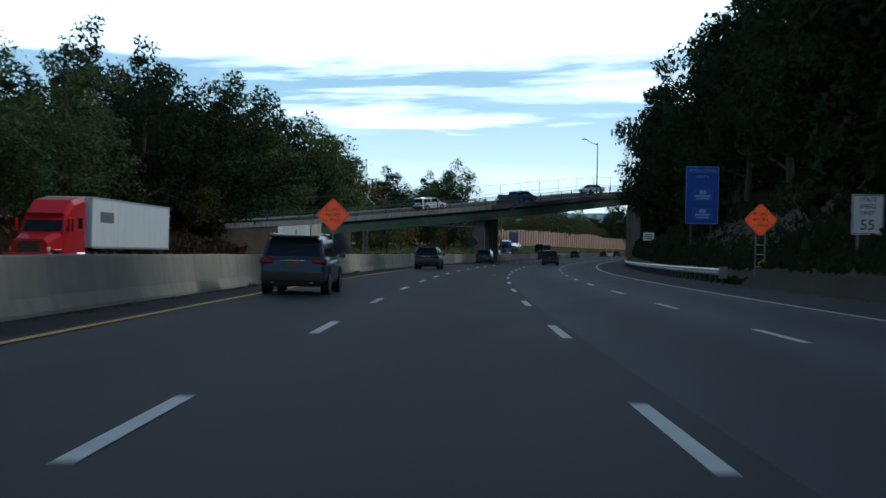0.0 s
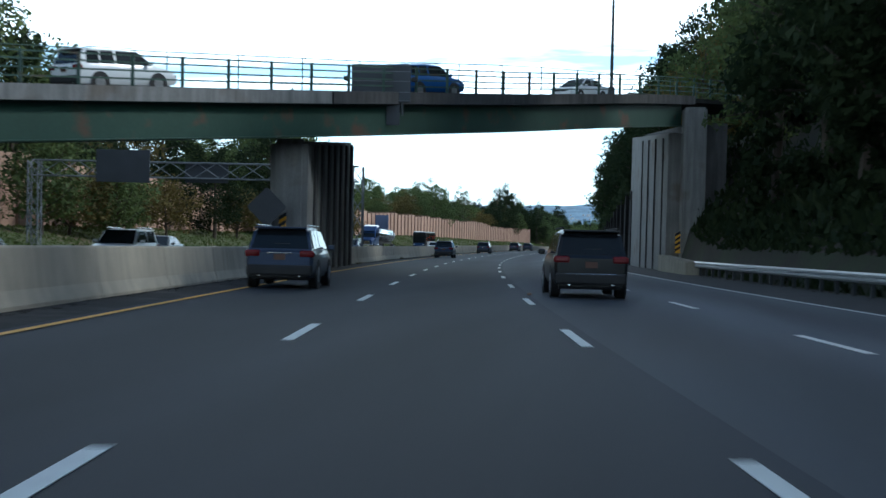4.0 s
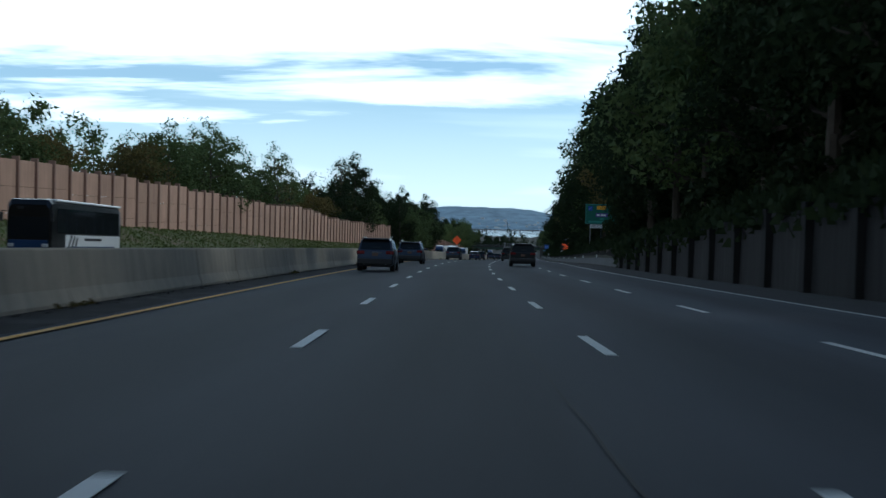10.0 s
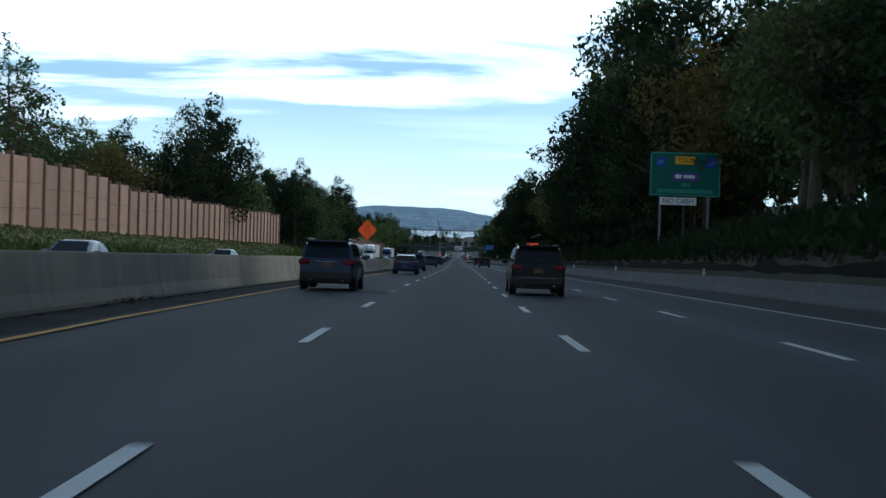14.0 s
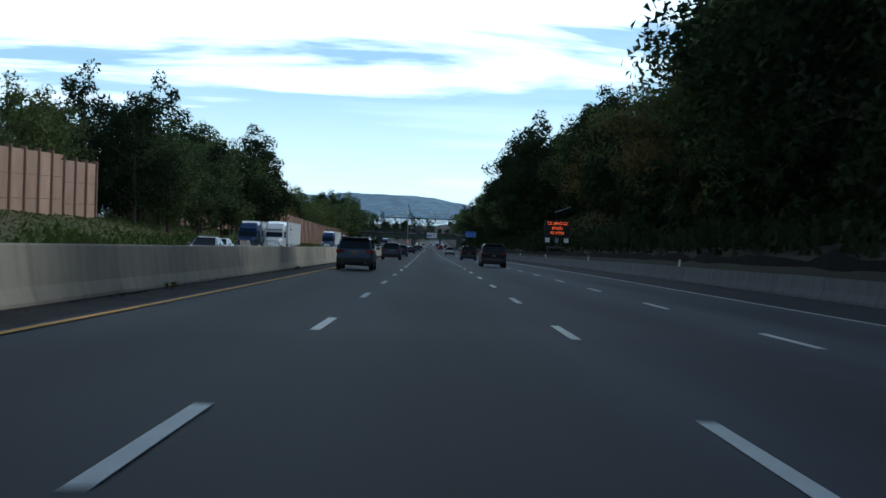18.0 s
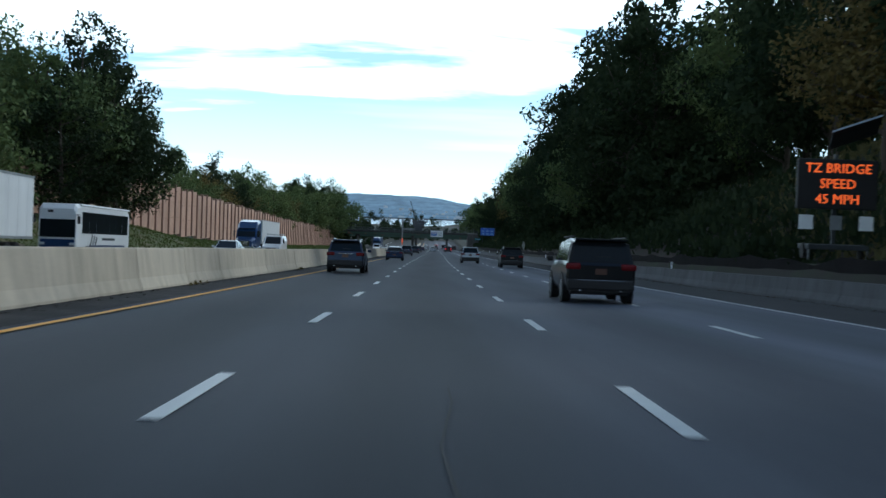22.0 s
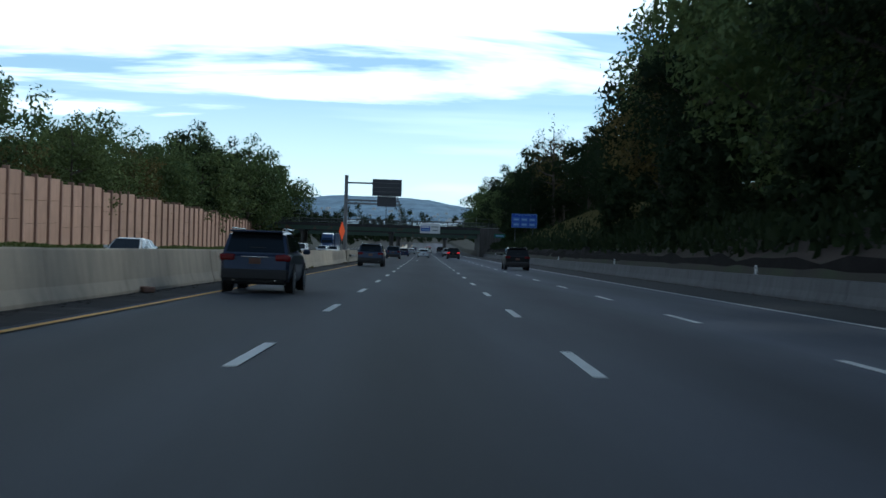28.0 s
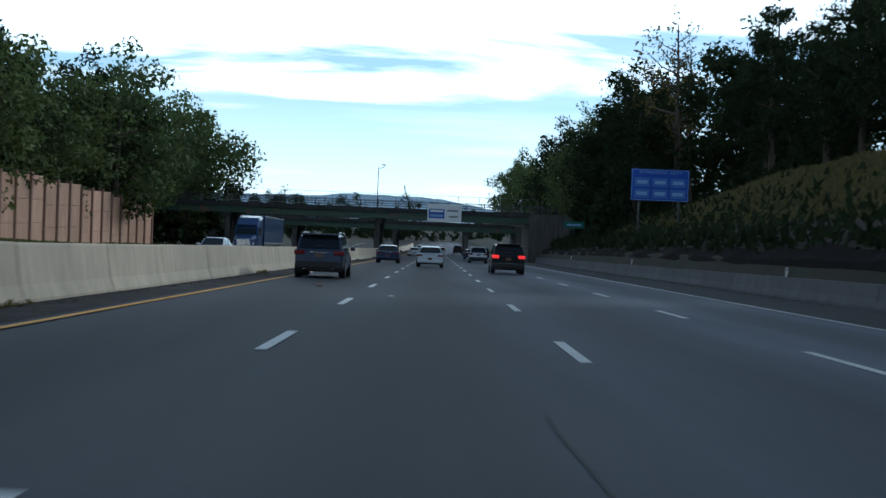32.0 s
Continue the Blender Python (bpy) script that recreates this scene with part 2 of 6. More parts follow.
# old concrete, its tone also lowered to imitate shade
CONCRETE_DARK = mat("old_concrete_toned_down", (0.075, 0.072, 0.070), 0.9, vary=0.25, scale=0.5, fine=10, rnd=0.08, streak=0.6)
# old dirty wall, panels and pilasters darkened further to paint overhanging trees' shade
WALL_SHADED = mat("shade_darkened_concrete", (0.021, 0.019, 0.019), 0.95, vary=0.3, scale=0.5, fine=10, rnd=0.15, streak=0.8)
PILASTER = mat("shade_dark_pilaster", (0.013, 0.012, 0.012), 0.95, vary=0.3, scale=0.5, fine=10, rnd=0.12, streak=0.7)
PIER_MAT = mat("pier_concrete", (0.22, 0.215, 0.205), 0.9, vary=0.22, scale=0.5, fine=10, streak=0.5, second=(0.16, 0.14, 0.12), amount=0.2)
WALL_PINK = mat("pink_wall_panel", (0.42, 0.265, 0.19), 0.9, vary=0.16, scale=0.5, fine=9, rnd=0.14, streak=0.25)
WALL_POST = mat("wall_post", (0.26, 0.16, 0.12), 0.85, vary=0.16, scale=0.8, fine=9, rnd=0.1)
GRASS_SOIL = mat("grassy_soil", (0.085, 0.10, 0.035), 1.0, vary=0.35, scale=0.25, fine=4, bump=0.6, second=(0.13, 0.10, 0.06), amount=0.45)
FOREST_SOIL = mat("forest_soil", (0.034, 0.029, 0.020), 1.0, vary=0.35, scale=0.3, fine=4, bump=0.6, second=(0.030, 0.036, 0.016), amount=0.5)
ROCK = mat("shadow_dark_rock", (0.014, 0.012, 0.012), 1.0, vary=0.4, scale=0.9, fine=6, bump=0.8, spec=0.08)
GREEN_STEEL = mat("green_painted_steel", (0.035, 0.075, 0.055), 0.5, vary=0.25, scale=0.7, fine=9, bump=0.05, second=(0.10, 0.06, 0.04), amount=0.1)
DARK_STEEL = mat("dark_steel", (0.05, 0.055, 0.06), 0.5, 0.4, vary=0.2, scale=1.5, fine=15, bump=0.05)
GALV = mat("galvanised_steel", (0.45, 0.47, 0.48), 0.45, 0.8, vary=0.2, scale=1.2, fine=20, bump=0.05)
GALV_DULL = mat("dull_galvanised_steel", (0.22, 0.23, 0.24), 0.6, 0.4, vary=0.2, scale=1.2, fine=20, bump=0.05)
SIGN_BACK = mat("sign_back_aluminium", (0.055, 0.06, 0.07), 0.55, 0.3, vary=0.12, scale=1.0, fine=10, bump=0.03)
SIGN_BLUE = mat("blue_sign_sheet", (0.015, 0.07, 0.40), 0.5, vary=0.06, scale=1.0, fine=10, bump=0.0)
SIGN_GREEN = mat("green_sign_sheet", (0.008, 0.115, 0.085), 0.5, vary=0.06, scale=1.0, fine=10, bump=0.0)
SIGN_WHITE = mat("white_sign_sheet", (0.72, 0.74, 0.75), 0.5, vary=0.05, scale=1.0, fine=10, bump=0.0)
# slight emission added to the orange sheet so the signs look brighter
SIGN_ORANGE = mat("fluorescent_sheet_with_glow", (1.0, 0.13, 0.03), 0.5, vary=0.05, scale=1.0, fine=10, bump=0.0, emit=0.3)
SIGN_YELLOW = mat("yellow_sign_sheet", (0.85, 0.42, 0.02), 0.5, vary=0.05, scale=1.0, fine=10, bump=0.0)
SIGN_BLACK = mat("black_sign_paint", (0.012, 0.012, 0.013), 0.6, vary=0.1, bump=0.0)
PALE_BLUE = mat("pale_blue_print", (0.22, 0.36, 0.62), 0.5, vary=0.06, bump=0.0)
PURPLE = mat("purple_print", (0.10, 0.06, 0.30), 0.5, vary=0.06, bump=0.0)
BARK = mat("bark", (0.07, 0.055, 0.042), 0.95, vary=0.3, scale=2, fine=12, bump=0.6)
# backlit bank's shade is put into the dark leaves; sunlit side's greens are brighter
LEAF_DARK = leafmat("shade_dark_leaves", (0.014, 0.023, 0.012), (0.038, 0.052, 0.022), 0.006)
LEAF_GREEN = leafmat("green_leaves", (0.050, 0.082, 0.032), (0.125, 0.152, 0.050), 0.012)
LEAF_AUTUMN = leafmat("turning_leaves", (0.070, 0.070, 0.026), (0.165, 0.120, 0.038), 0.01)
LEAF_RUST = leafmat("rusty_leaves", (0.035, 0.034, 0.016), (0.085, 0.045, 0.024), 0.005)
NEEDLES = leafmat("needles", (0.014, 0.025, 0.016), (0.035, 0.05, 0.03))
GRASS_BLADES = leafmat("grass_blades", (0.066, 0.10, 0.028), (0.11, 0.14, 0.042))
DRY_GRASS = leafmat("dry_grass", (0.060, 0.070, 0.026), (0.17, 0.145, 0.060))
# pale base colour stands in for the sky mirrored in the river
WATER = mat("river_sky_pale", (0.55, 0.60, 0.62), 0.12, vary=0.1, scale=0.01, fine=0.2, bump=0.0, spec=0.5)
# distance haze is mixed into the hill's base colour
HILL = mat("wooded_hill_haze_blue", (0.20, 0.29, 0.37), 1.0, vary=0.5, scale=0.02, fine=0.11, bump=0.0)
TOWN = mat("far_pale_walls", (0.55, 0.57, 0.58), 0.9, vary=0.1, bump=0.0, rnd=0.3)

# ---- the road's line ----
HEAD = ([-60, 0, 60, 120, 180, 240, 300, 360, 420, 480, 560, 700, 850, 960, 5200],
        [1.83, 0.0, -2.7, -6.26, -8.42, -10.76, -13.18, -14.35, -16.44, -17.61, -17.47, -16.93, -17.42, -17.15, -17.15])
FALL = ([-200, 0, 40, 80, 120, 160, 200, 240, 280, 320, 360, 400, 440, 480, 520, 560, 600, 640, 680, 720, 760, 800, 840, 880, 920, 960, 1150, 1300, 1500, 2500],
        [6.4, 0.0, -1.29, -2.59, -3.86, -5.08, -6.27, -7.41, -8.48, -9.52, -10.54, -11.56, -12.68, -13.97, -15.32, -16.64, -17.89, -19.16, -20.48, -21.77,
         -23.01, -24.2, -25.37, -26.56, -27.71, -28.85, -34.0, -37.0, -39.0, -41.0])
DS = 2.0
ST = np.arange(-200.0, 5100.0, DS)
_h = np.radians(np.interp(ST + DS / 2, *HEAD))
_xy = np.vstack([[0, 0], np.column_stack([-np.sin(_h) * DS, np.cos(_h) * DS]).cumsum(0)])[:-1]
_xy = _xy - [np.interp(0, ST, _xy[:, 0]), np.interp(0, ST, _xy[:, 1])]


def heading(s):
    return math.radians(float(np.interp(s, *HEAD)))


def P(s, lat, h=0.0):
    """The place at station s, lat metres right of our lane's middle, h above the road."""
    a = heading(s)
    return Vector((float(np.interp(s, ST, _xy[:, 0])) + math.cos(a) * lat, float(np.interp(s, ST, _xy[:, 1])) + math.sin(a) * lat,
                   float(np.interp(s, *FALL)) + h))


def M(s, lat, h=0.0, turn=0.0, tilt=True):
    """A pose there with y along the road; turn in degrees; tilt: leaning with the grade."""
    g = math.degrees(math.atan2(P(s + 2, 0).z - P(s - 2, 0).z, 4.0)) if tilt else 0.0
    p = P(s, lat, h)
    return pose(p.x, p.y, p.z, g, 0, math.degrees(heading(s))) @ pose(0, 0, 0, 0, 0, turn)


# ---- mesh helpers ----
def part(name, bm, material, parent=None, label="", smooth=False):
    me = bpy.data.meshes.new(name)
    bm.to_mesh(me)
    bm.free()
    for mt in (material if isinstance(material, (list, tuple)) else [material]):
        me.materials.append(mt)
    if smooth:
        me.shade_smooth()
    ob = new(name, me)
    if parent is not None:
        ob.parent = parent
    if label:
        tagged(ob, label)
    return ob


def raw(name, verts, faces, material, parent=None):
    me = bpy.data.meshes.new(name)
    me.from_pydata(verts, [], faces)
    me.materials.append(material)
    me.update()
    ob = new(name, me)
    if parent is not None:
        ob.parent = parent
    return ob


def empty(name, m, label, category, group="", kind=""):
    ob = new(name)
    ob.matrix_basis = m
    return tagged(ob, label, category, group, kind)


def box(bm, c, size, bev=0.0, m=None):
    r = bmesh.ops.create_cube(bm, size=1.0, matrix=(m or Matrix()) @ Matrix.Translation(c) @ Matrix.Diagonal((*size, 1)))
    if bev:
        es = list({e for v in r["verts"] for e in v.link_edges})
        bmesh.ops.bevel(bm, geom=es, offset=bev, segments=2, affect="EDGES", profile=0.5)
    return bm


def boxed(c, size, bev=0.0, m=None):
    return box(bmesh.new(), c, size, bev, m)


def rod(bm, a, b, r0, r1=None, seg=10):
    a, b = Vector(a), Vector(b)
    d = b - a
    m = Matrix.Translation((a + b) / 2) @ d.to_track_quat("Z", "Y").to_matrix().to_4x4()
    bmesh.ops.create_cone(bm, cap_ends=True, segments=seg, radius1=r0, radius2=r0 if r1 is None else r1, depth=d.length, matrix=m)
    return bm


def extrude(bm, outline, axis_len, m=None):
    """A prism: outline in (y, z), from x = -axis_len/2 to +axis_len/2."""
    m = m or Matrix()
    rings = [[bm.verts.new(m @ Vector((x, y, z))) for y, z in outline] for x in (-axis_len / 2, axis_len / 2)]
    n = len(outline)
    for i in range(n):
        bm.faces.new((rings[0][i], rings[0][(i + 1) % n], rings[1][(i + 1) % n], rings[1][i]))
    bm.faces.new(rings[0][::-1])
    bm.faces.new(rings[1])
    bmesh.ops.recalc_face_normals(bm, faces=bm.faces[:])
    return bm


def sweep(name, s0, s1, step, profile, material, closed=False, parent=None, smooth=False):
    """A profile of (lat, h) pairs, or a function of s that gives one, swept along the road."""
    n = max(1, round((s1 - s0) / step))
    verts, faces, k = [], [], None
    for i in range(n + 1):
        s = s0 + (s1 - s0) * i / n
        prof = profile(s) if callable(profile) else profile
        k = len(prof)
        verts += [P(s, *q) for q in prof]
    for i in range(n):
        for j in range(k if closed else k - 1):
            a, b = i * k + j, i * k + (j + 1) % k
            faces.append((a, b, b + k, a + k))
    if closed:
        faces += [tuple(range(k))[::-1], tuple(range(n * k, n * k + k))]
    ob = raw(name, verts, faces, material, parent)
    bmn = bmesh.new()
    bmn.from_mesh(ob.data)
    bmesh.ops.recalc_face_normals(bmn, faces=bmn.faces[:])
    if not closed and sum(f.normal.z for f in bmn.faces) < 0:
        bmesh.ops.reverse_faces(bmn, faces=bmn.faces[:])
    bmn.to_mesh(ob.data)
    bmn.free()
    if smooth:
        ob.data.shade_smooth()
    return ob


def rnd(a, b):
    return random.uniform(a, b)


def text(body, height, material, m, parent, name="lettering", width=None):
    """Flat raised lettering, facing -y of m, as a mesh."""
    cu = bpy.data.curves.new(name, "FONT")
    cu.body, cu.align_x, cu.align_y, cu.size, cu.extrude, cu.resolution_u = body, "CENTER", "CENTER", height * 1.38, 0.004, 2
    tmp = bpy.data.objects.new(name, cu)
    scene.collection.objects.link(tmp)
    bpy.context.view_layer.update()
    me = bpy.data.meshes.new_from_object(tmp.evaluated_get(bpy.context.evaluated_depsgraph_get()))
    bpy.data.objects.remove(tmp)
    xs = [v.co.x for v in me.vertices]
    k = width / (max(xs) - min(xs)) if width and xs else 1.0
    me.transform(m @ Matrix.Rotation(radians(90), 4, "X") @ Matrix.Diagonal((k, 1, 1, 1)))
    me.materials.clear()
    me.materials.append(material)
    ob = new(name, me)
    ob.parent = parent
    return ob

# ---- the ground ----
BANK_R = ([-200, 0, 100, 190, 230, 250, 270, 292, 321, 350, 365, 385, 400, 410, 430, 470, 960, 1040, 1110, 1200, 5000],
          [0.6, 0.6, 0.8, 1.5, 6.4, 5.5, 4.5, 3.7, 3.2, 2.8, 2.55, 1.9, 1.2, 0.8, 1.3, 1.3, 1.3, 1.5, 1.5, 1.0, 0.6])   # top of the edge
STEEP_R = ([-200, 100, 180, 300, 430, 520, 640, 700, 760, 860, 980, 1060, 1120, 1250, 1500],
           [9, 9, 9, 8, 7, 5, 5, 9, 8, 7, 7, 7.5, 5, 3, 2])                                              # rise over the first 16 m
BASE_L = ([-200, 0, 120, 200, 400, 690, 800, 840, 960, 1120, 1300], [2.5, 2.6, 2.4, 2.0, 2.6, 3.2, 3.2, 1.4, 0.7, 0.4, 0.4])


def ground_h(s, lat):
    if lat > 14.0:
        b = float(np.interp(s, *BANK_R))
        st = float(np.interp(s, *STEEP_R))
        d = lat - 14.0
        d = max(0.0, d - 4.5 * float(np.interp(s, [668, 684, 718, 734], [0, 1, 1, 0])))
        h = b + st * min(d / 16.0, 1.0) ** 0.9 + max(0.0, min(d - 16, 40)) * 0.16
        return h + 0.35 * noise.noise((s * 0.11, lat * 0.13, 3.0)) * min(1, d / 3) if d > 0 else b
    if lat < -26.5:
        b = float(np.interp(s, *BASE_L))
        d = -26.5 - lat
        h = b * min(1.0, max(0.0, d - 0.8) / 9.0) if d > 0.8 else -0.1
        return h + 0.2 * noise.noise((s * 0.09, lat * 0.1, 7.0)) * min(1, d / 5)
    return -0.45


LATS = [-900, -500, -300, -200, -140, -100, -75, -60, -52, -46, -41, -37.2, -35, -32.5, -30, -28, -27, -26.4, -20, -7.5, 0, 7, 13.2, 14.02, 15, 16.5, 18.5,
        21, 24, 28, 33, 40, 50, 62, 80, 110, 160, 240, 380, 600, 900]
gv, gf, gs = [], [], list(range(-190, 1300, 6)) + list(range(1300, 2500, 30)) + [2500]
for s in gs:
    for lat in LATS:
        h = ground_h(s, lat)
        gv.append(P(s, lat, h))
kk = len(LATS)
for i in range(len(gs) - 1):
    for j in range(kk - 1):
        gf.append((i * kk + j, i * kk + j + 1, (i + 1) * kk + j + 1, (i + 1) * kk + j))
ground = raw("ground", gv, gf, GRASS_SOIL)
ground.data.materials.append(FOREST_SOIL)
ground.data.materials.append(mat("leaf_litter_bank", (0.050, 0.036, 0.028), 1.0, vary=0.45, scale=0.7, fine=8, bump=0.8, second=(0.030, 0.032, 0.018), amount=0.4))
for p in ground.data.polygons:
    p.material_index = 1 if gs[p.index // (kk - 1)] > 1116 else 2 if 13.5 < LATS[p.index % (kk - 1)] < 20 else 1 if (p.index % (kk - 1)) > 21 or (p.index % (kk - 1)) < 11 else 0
ground.data.shade_smooth()
tagged(ground, "grassy verges and wooded banks beside the motorway", "ground", kind="structure")

# ---- carriageways ----


def lane_tone(ob, lats, s0=-190.0, s1=1500.0):
    """Stores each vertex's distance across the road, for worn wheel tracks."""
    at = ob.data.attributes.new("lane", "FLOAT", "POINT")
    for i in range(len(ob.data.vertices)):
        at.data[i].value = lats[i % len(lats)]
    # older, paler asphalt further on; outer lanes also painted brighter against tree shade
    wr = ob.data.attributes.new("wear_and_light", "FLOAT", "POINT")
    rows = len(ob.data.vertices) // len(lats)
    for i in range(len(ob.data.vertices)):
        st = s0 + (s1 - s0) * (i // len(lats)) / (rows - 1)
        outer = float(np.interp(st, [228, 260, 440, 500, 640, 670, 740, 780, 900, 930], [1.0, 0.1, 0.1, 0.6, 1.0, 1.9, 1.7, 0.7, 0.8, 1.4]))
        age = float(np.interp(st, [560, 690, 780, 850, 940], [1.0, 1.32, 1.32, 1.25, 1.32]))
        wr.data[i].value = age * float(np.interp(lats[i % len(lats)], [-4.0, 0.0, 2.2, 6.0], [0.92 - 0.10 * outer, 0.97, 1.0 + 0.22 * outer, 1.40 + 0.45 * outer]))



RL = [-7.3, -5.9] + [-5.5 + 0.47 * i for i in range(32)] + [9.4, 13.9]
road = sweep("road", -190, 1500, 6, [(q, -0.03 if q < -7 else -0.06 if q > 13 else 0.0) for q in RL], ASPHALT)
lane_tone(road, RL)
tagged(road, "grey asphalt carriageway with four marked lanes", "road", kind="structure")
NL = [-7.2, -5.9] + [-5.5 + 0.47 * i for i in range(16)] + [2.15]
patch = sweep("road_new_surface", -190, 228, 6, [(q, -0.02 if q < -7 else 0.005) for q in NL], ASPHALT_NEW)
lane_tone(patch, NL, -190.0, 228.0)
tagged(patch, "darker resurfaced asphalt over the two inner lanes", "road", kind="structure")
sl = sweep("shoulder_inner", -190, 1500, 6, [(-7.28, 0.012), (-5.85, 0.012)], GRIT_STRIP)
tagged(sl, "dirty inner shoulder with grit along the barrier", "shoulder", kind="structure")
sr = sweep("shoulder_outer", -190, 1500, 6, [(9.45, 0.008), (13.85, -0.045)], SHOULDER)
tagged(sr, "dark asphalt outer shoulder", "shoulder", kind="structure")
road2 = sweep("road_opposite", -190, 1500, 6, [(-26.6, -0.05), (-8.2, 0.0)], ASPHALT)
tagged(road2, "opposite asphalt carriageway with four lanes", "road", kind="structure")

for name, lat, w, mt, z in (("edge_line_yellow", -5.55, 0.16, YELLOW_LINE, 0.02), ("edge_line_white", 9.2, 0.14, WHITE_LINE, 0.014)):
    ln = sweep(name, -190, 1400, 6, [(lat - w / 2, z), (lat + w / 2, z)], mt, parent=road)
for lat, mt in ((-9.6, YELLOW_LINE), (-24.6, WHITE_LINE)):
    sweep("edge_line", -190, 1400, 6, [(lat - 0.08, 0.012), (lat + 0.08, 0.012)], mt, parent=road2)

# dashes: ten feet long, every forty feet or so; far end of the n-th
DASH_N = [-23, -11, -8, -2, 0, 7, 12, 17, 22, 25, 32, 37, 42, 47, 59, 69, 100]
DASH_S = [-131, 11.0, 45.9, 115.0, 138.7, 220.8, 281.7, 341.1, 401.9, 439.2, 523.4, 584.0, 645.0, 705.2, 851.1, 970.8, 1348]
dm = bmesh.new()
box(dm, (0, 0, 0), (0.15, 3.3, 0.006))
dash_mesh = bpy.data.meshes.new("lane_dash")
dm.to_mesh(dash_mesh)
dm.free()
dash_mesh.materials.append(WHITE_LINE)
for n in range(-16, 88):
    s = float(np.interp(n, DASH_N, DASH_S)) - 2.15
    for lat, dz in ((-1.92, 0.012), (1.92, 0.012), (5.53, 0.010)):
        d = new("lane_dash", dash_mesh)
        d.matrix_basis = M(s, lat + float(np.interp(s, [-10, 13, 18, 60, 90, 106, 118, 150, 260, 290, 320, 805, 812, 822, 830, 910, 940, 960], [-.14, -.14, 0, .08, .12, .12, -.06, 0, .05, .05, 0, 0, .1, .1, 0, 0, -.06, 0])), dz)
        d.parent = road
for n in range(-14, 84, 1):
    s = float(np.interp(n, DASH_N, DASH_S)) + 3
    for lat in (-13.3, -17.0, -20.7):
        d = new("lane_dash", dash_mesh)
        d.matrix_basis = M(s, lat, 0.0)
        d.parent = road2

# ---- median barrier, cast in lengths ----
PROF = [(-0.30, -0.10), (-0.30, 0.08), (-0.20, 0.34), (-0.10, 1.06), (-0.08, 1.10), (0.08, 1.10), (0.10, 1.06), (0.20, 0.34), (0.30, 0.08), (0.30, -0.10)]


def barrier_mesh(name, prof, length, material):
    bm = bmesh.new()
    n = 2
    ring = [[bm.verts.new((x, y, z)) for x, z in prof] for y in (-length / 2, length / 2)]
    k = len(prof)
    for i in range(k - 1):
        bm.faces.new((ring[0][i], ring[0][i + 1], ring[1][i + 1], ring[1][i]))
    bm.faces.new(ring[0][::-1])
    bm.faces.new(ring[1])
    bmesh.ops.recalc_face_normals(bm, faces=bm.faces[:])
    es = [e for e in bm.edges if abs(e.verts[0].co.y - e.verts[1].co.y) < 1e-4 and min(e.verts[0].co.z, e.verts[1].co.z) > -0.05]
    bmesh.ops.bevel(bm, geom=es, offset=0.018, segments=1, affect="EDGES")
    me = bpy.data.meshes.new(name)
    bm.to_mesh(me)
    bm.free()
    me.materials.append(material)
    return me


median = empty("median_barrier", Matrix(), "weathered pale concrete median barrier cast in lengths, stained by rain", "barrier", kind="structure")
bl = barrier_mesh("barrier_length", PROF, 6.07, BARRIER)
for i in range(-16, 222):
    s = i * 6.1 + 1.6
    if 171 < s < 195 or 948 < s < 952:
        continue
    o = new("barrier_length", bl)
    o.matrix_basis = M(s + rnd(-0.01, 0.01), -7.47 + rnd(-0.012, 0.012), rnd(-0.012, 0.012))
    o.parent = median
# low barrier along the bank
LOW = [(-0.22, -0.15), (-0.22, 0.06), (-0.12, 0.30), (-0.06, 0.74), (0.14, 0.76), (0.16, -0.15)]
bank_barrier = empty("bank_barrier", Matrix(), "low grey concrete barrier at the foot of the bank", "barrier", kind="structure")
lm = barrier_mesh("low_barrier_length", LOW, 6.07, mat("low_barrier_concrete", (0.100, 0.100, 0.104), 0.9, vary=0.2, scale=0.7, fine=12, rnd=0.08, streak=0.4))
for i in range(0, 118):
    s = 413.5 + i * 6.1
    o = new("barrier_length", lm)
    o.matrix_basis = M(s, 13.6, rnd(-0.012, 0.012))
    o.parent = bank_barrier
# ledge behind it, its shadow put into the near-black rock colour
sweep("rock_ledge", 411, 1118, 3, lambda s: [(13.8, 0.3), (13.95, 0.95 + 0.5 * (1 + noise.noise((s * 0.25, 0, 0)))), (14.4, 1.3 + np.interp(s, [900, 950], [0, .6]) + 0.5 * noise.noise((s * 0.2, 2, 0))),
      (15.6, 1.35 + np.interp(s, [900, 950], [0, .5]) + 0.35 * noise.noise((s * 0.3, 5, 0)))], ROCK, smooth=False)
tagged(bpy.data.objects["rock_ledge"], "rough rock ledge behind the low barrier, shadow painted near black", "rock", kind="structure")

# ---- retaining wall ----
rw = empty("wall_retaining", Matrix(), "old concrete retaining wall with pilasters below the woods, darkened for tree shade", "wall", kind="structure")
for i in range(0, 31):
    a, b = 226 + i * 5.9, 226 + (i + 1) * 5.9
    def prof(s):
        t = float(np.interp(s, *BANK_R))
        return [(12.95, -0.2), (13.0, t), (12.9, t + 0.02), (12.9, t + 0.28), (13.55, t + 0.28), (13.95, -0.2)]
    sweep("wall_panel", a + 0.35, b - 0.35, 5.2, prof, WALL_SHADED, closed=True, parent=rw)
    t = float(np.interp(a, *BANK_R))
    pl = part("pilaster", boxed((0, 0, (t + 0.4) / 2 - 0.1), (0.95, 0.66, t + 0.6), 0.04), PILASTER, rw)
    pl.matrix_basis = M(a, 13.15, 0, tilt=False)

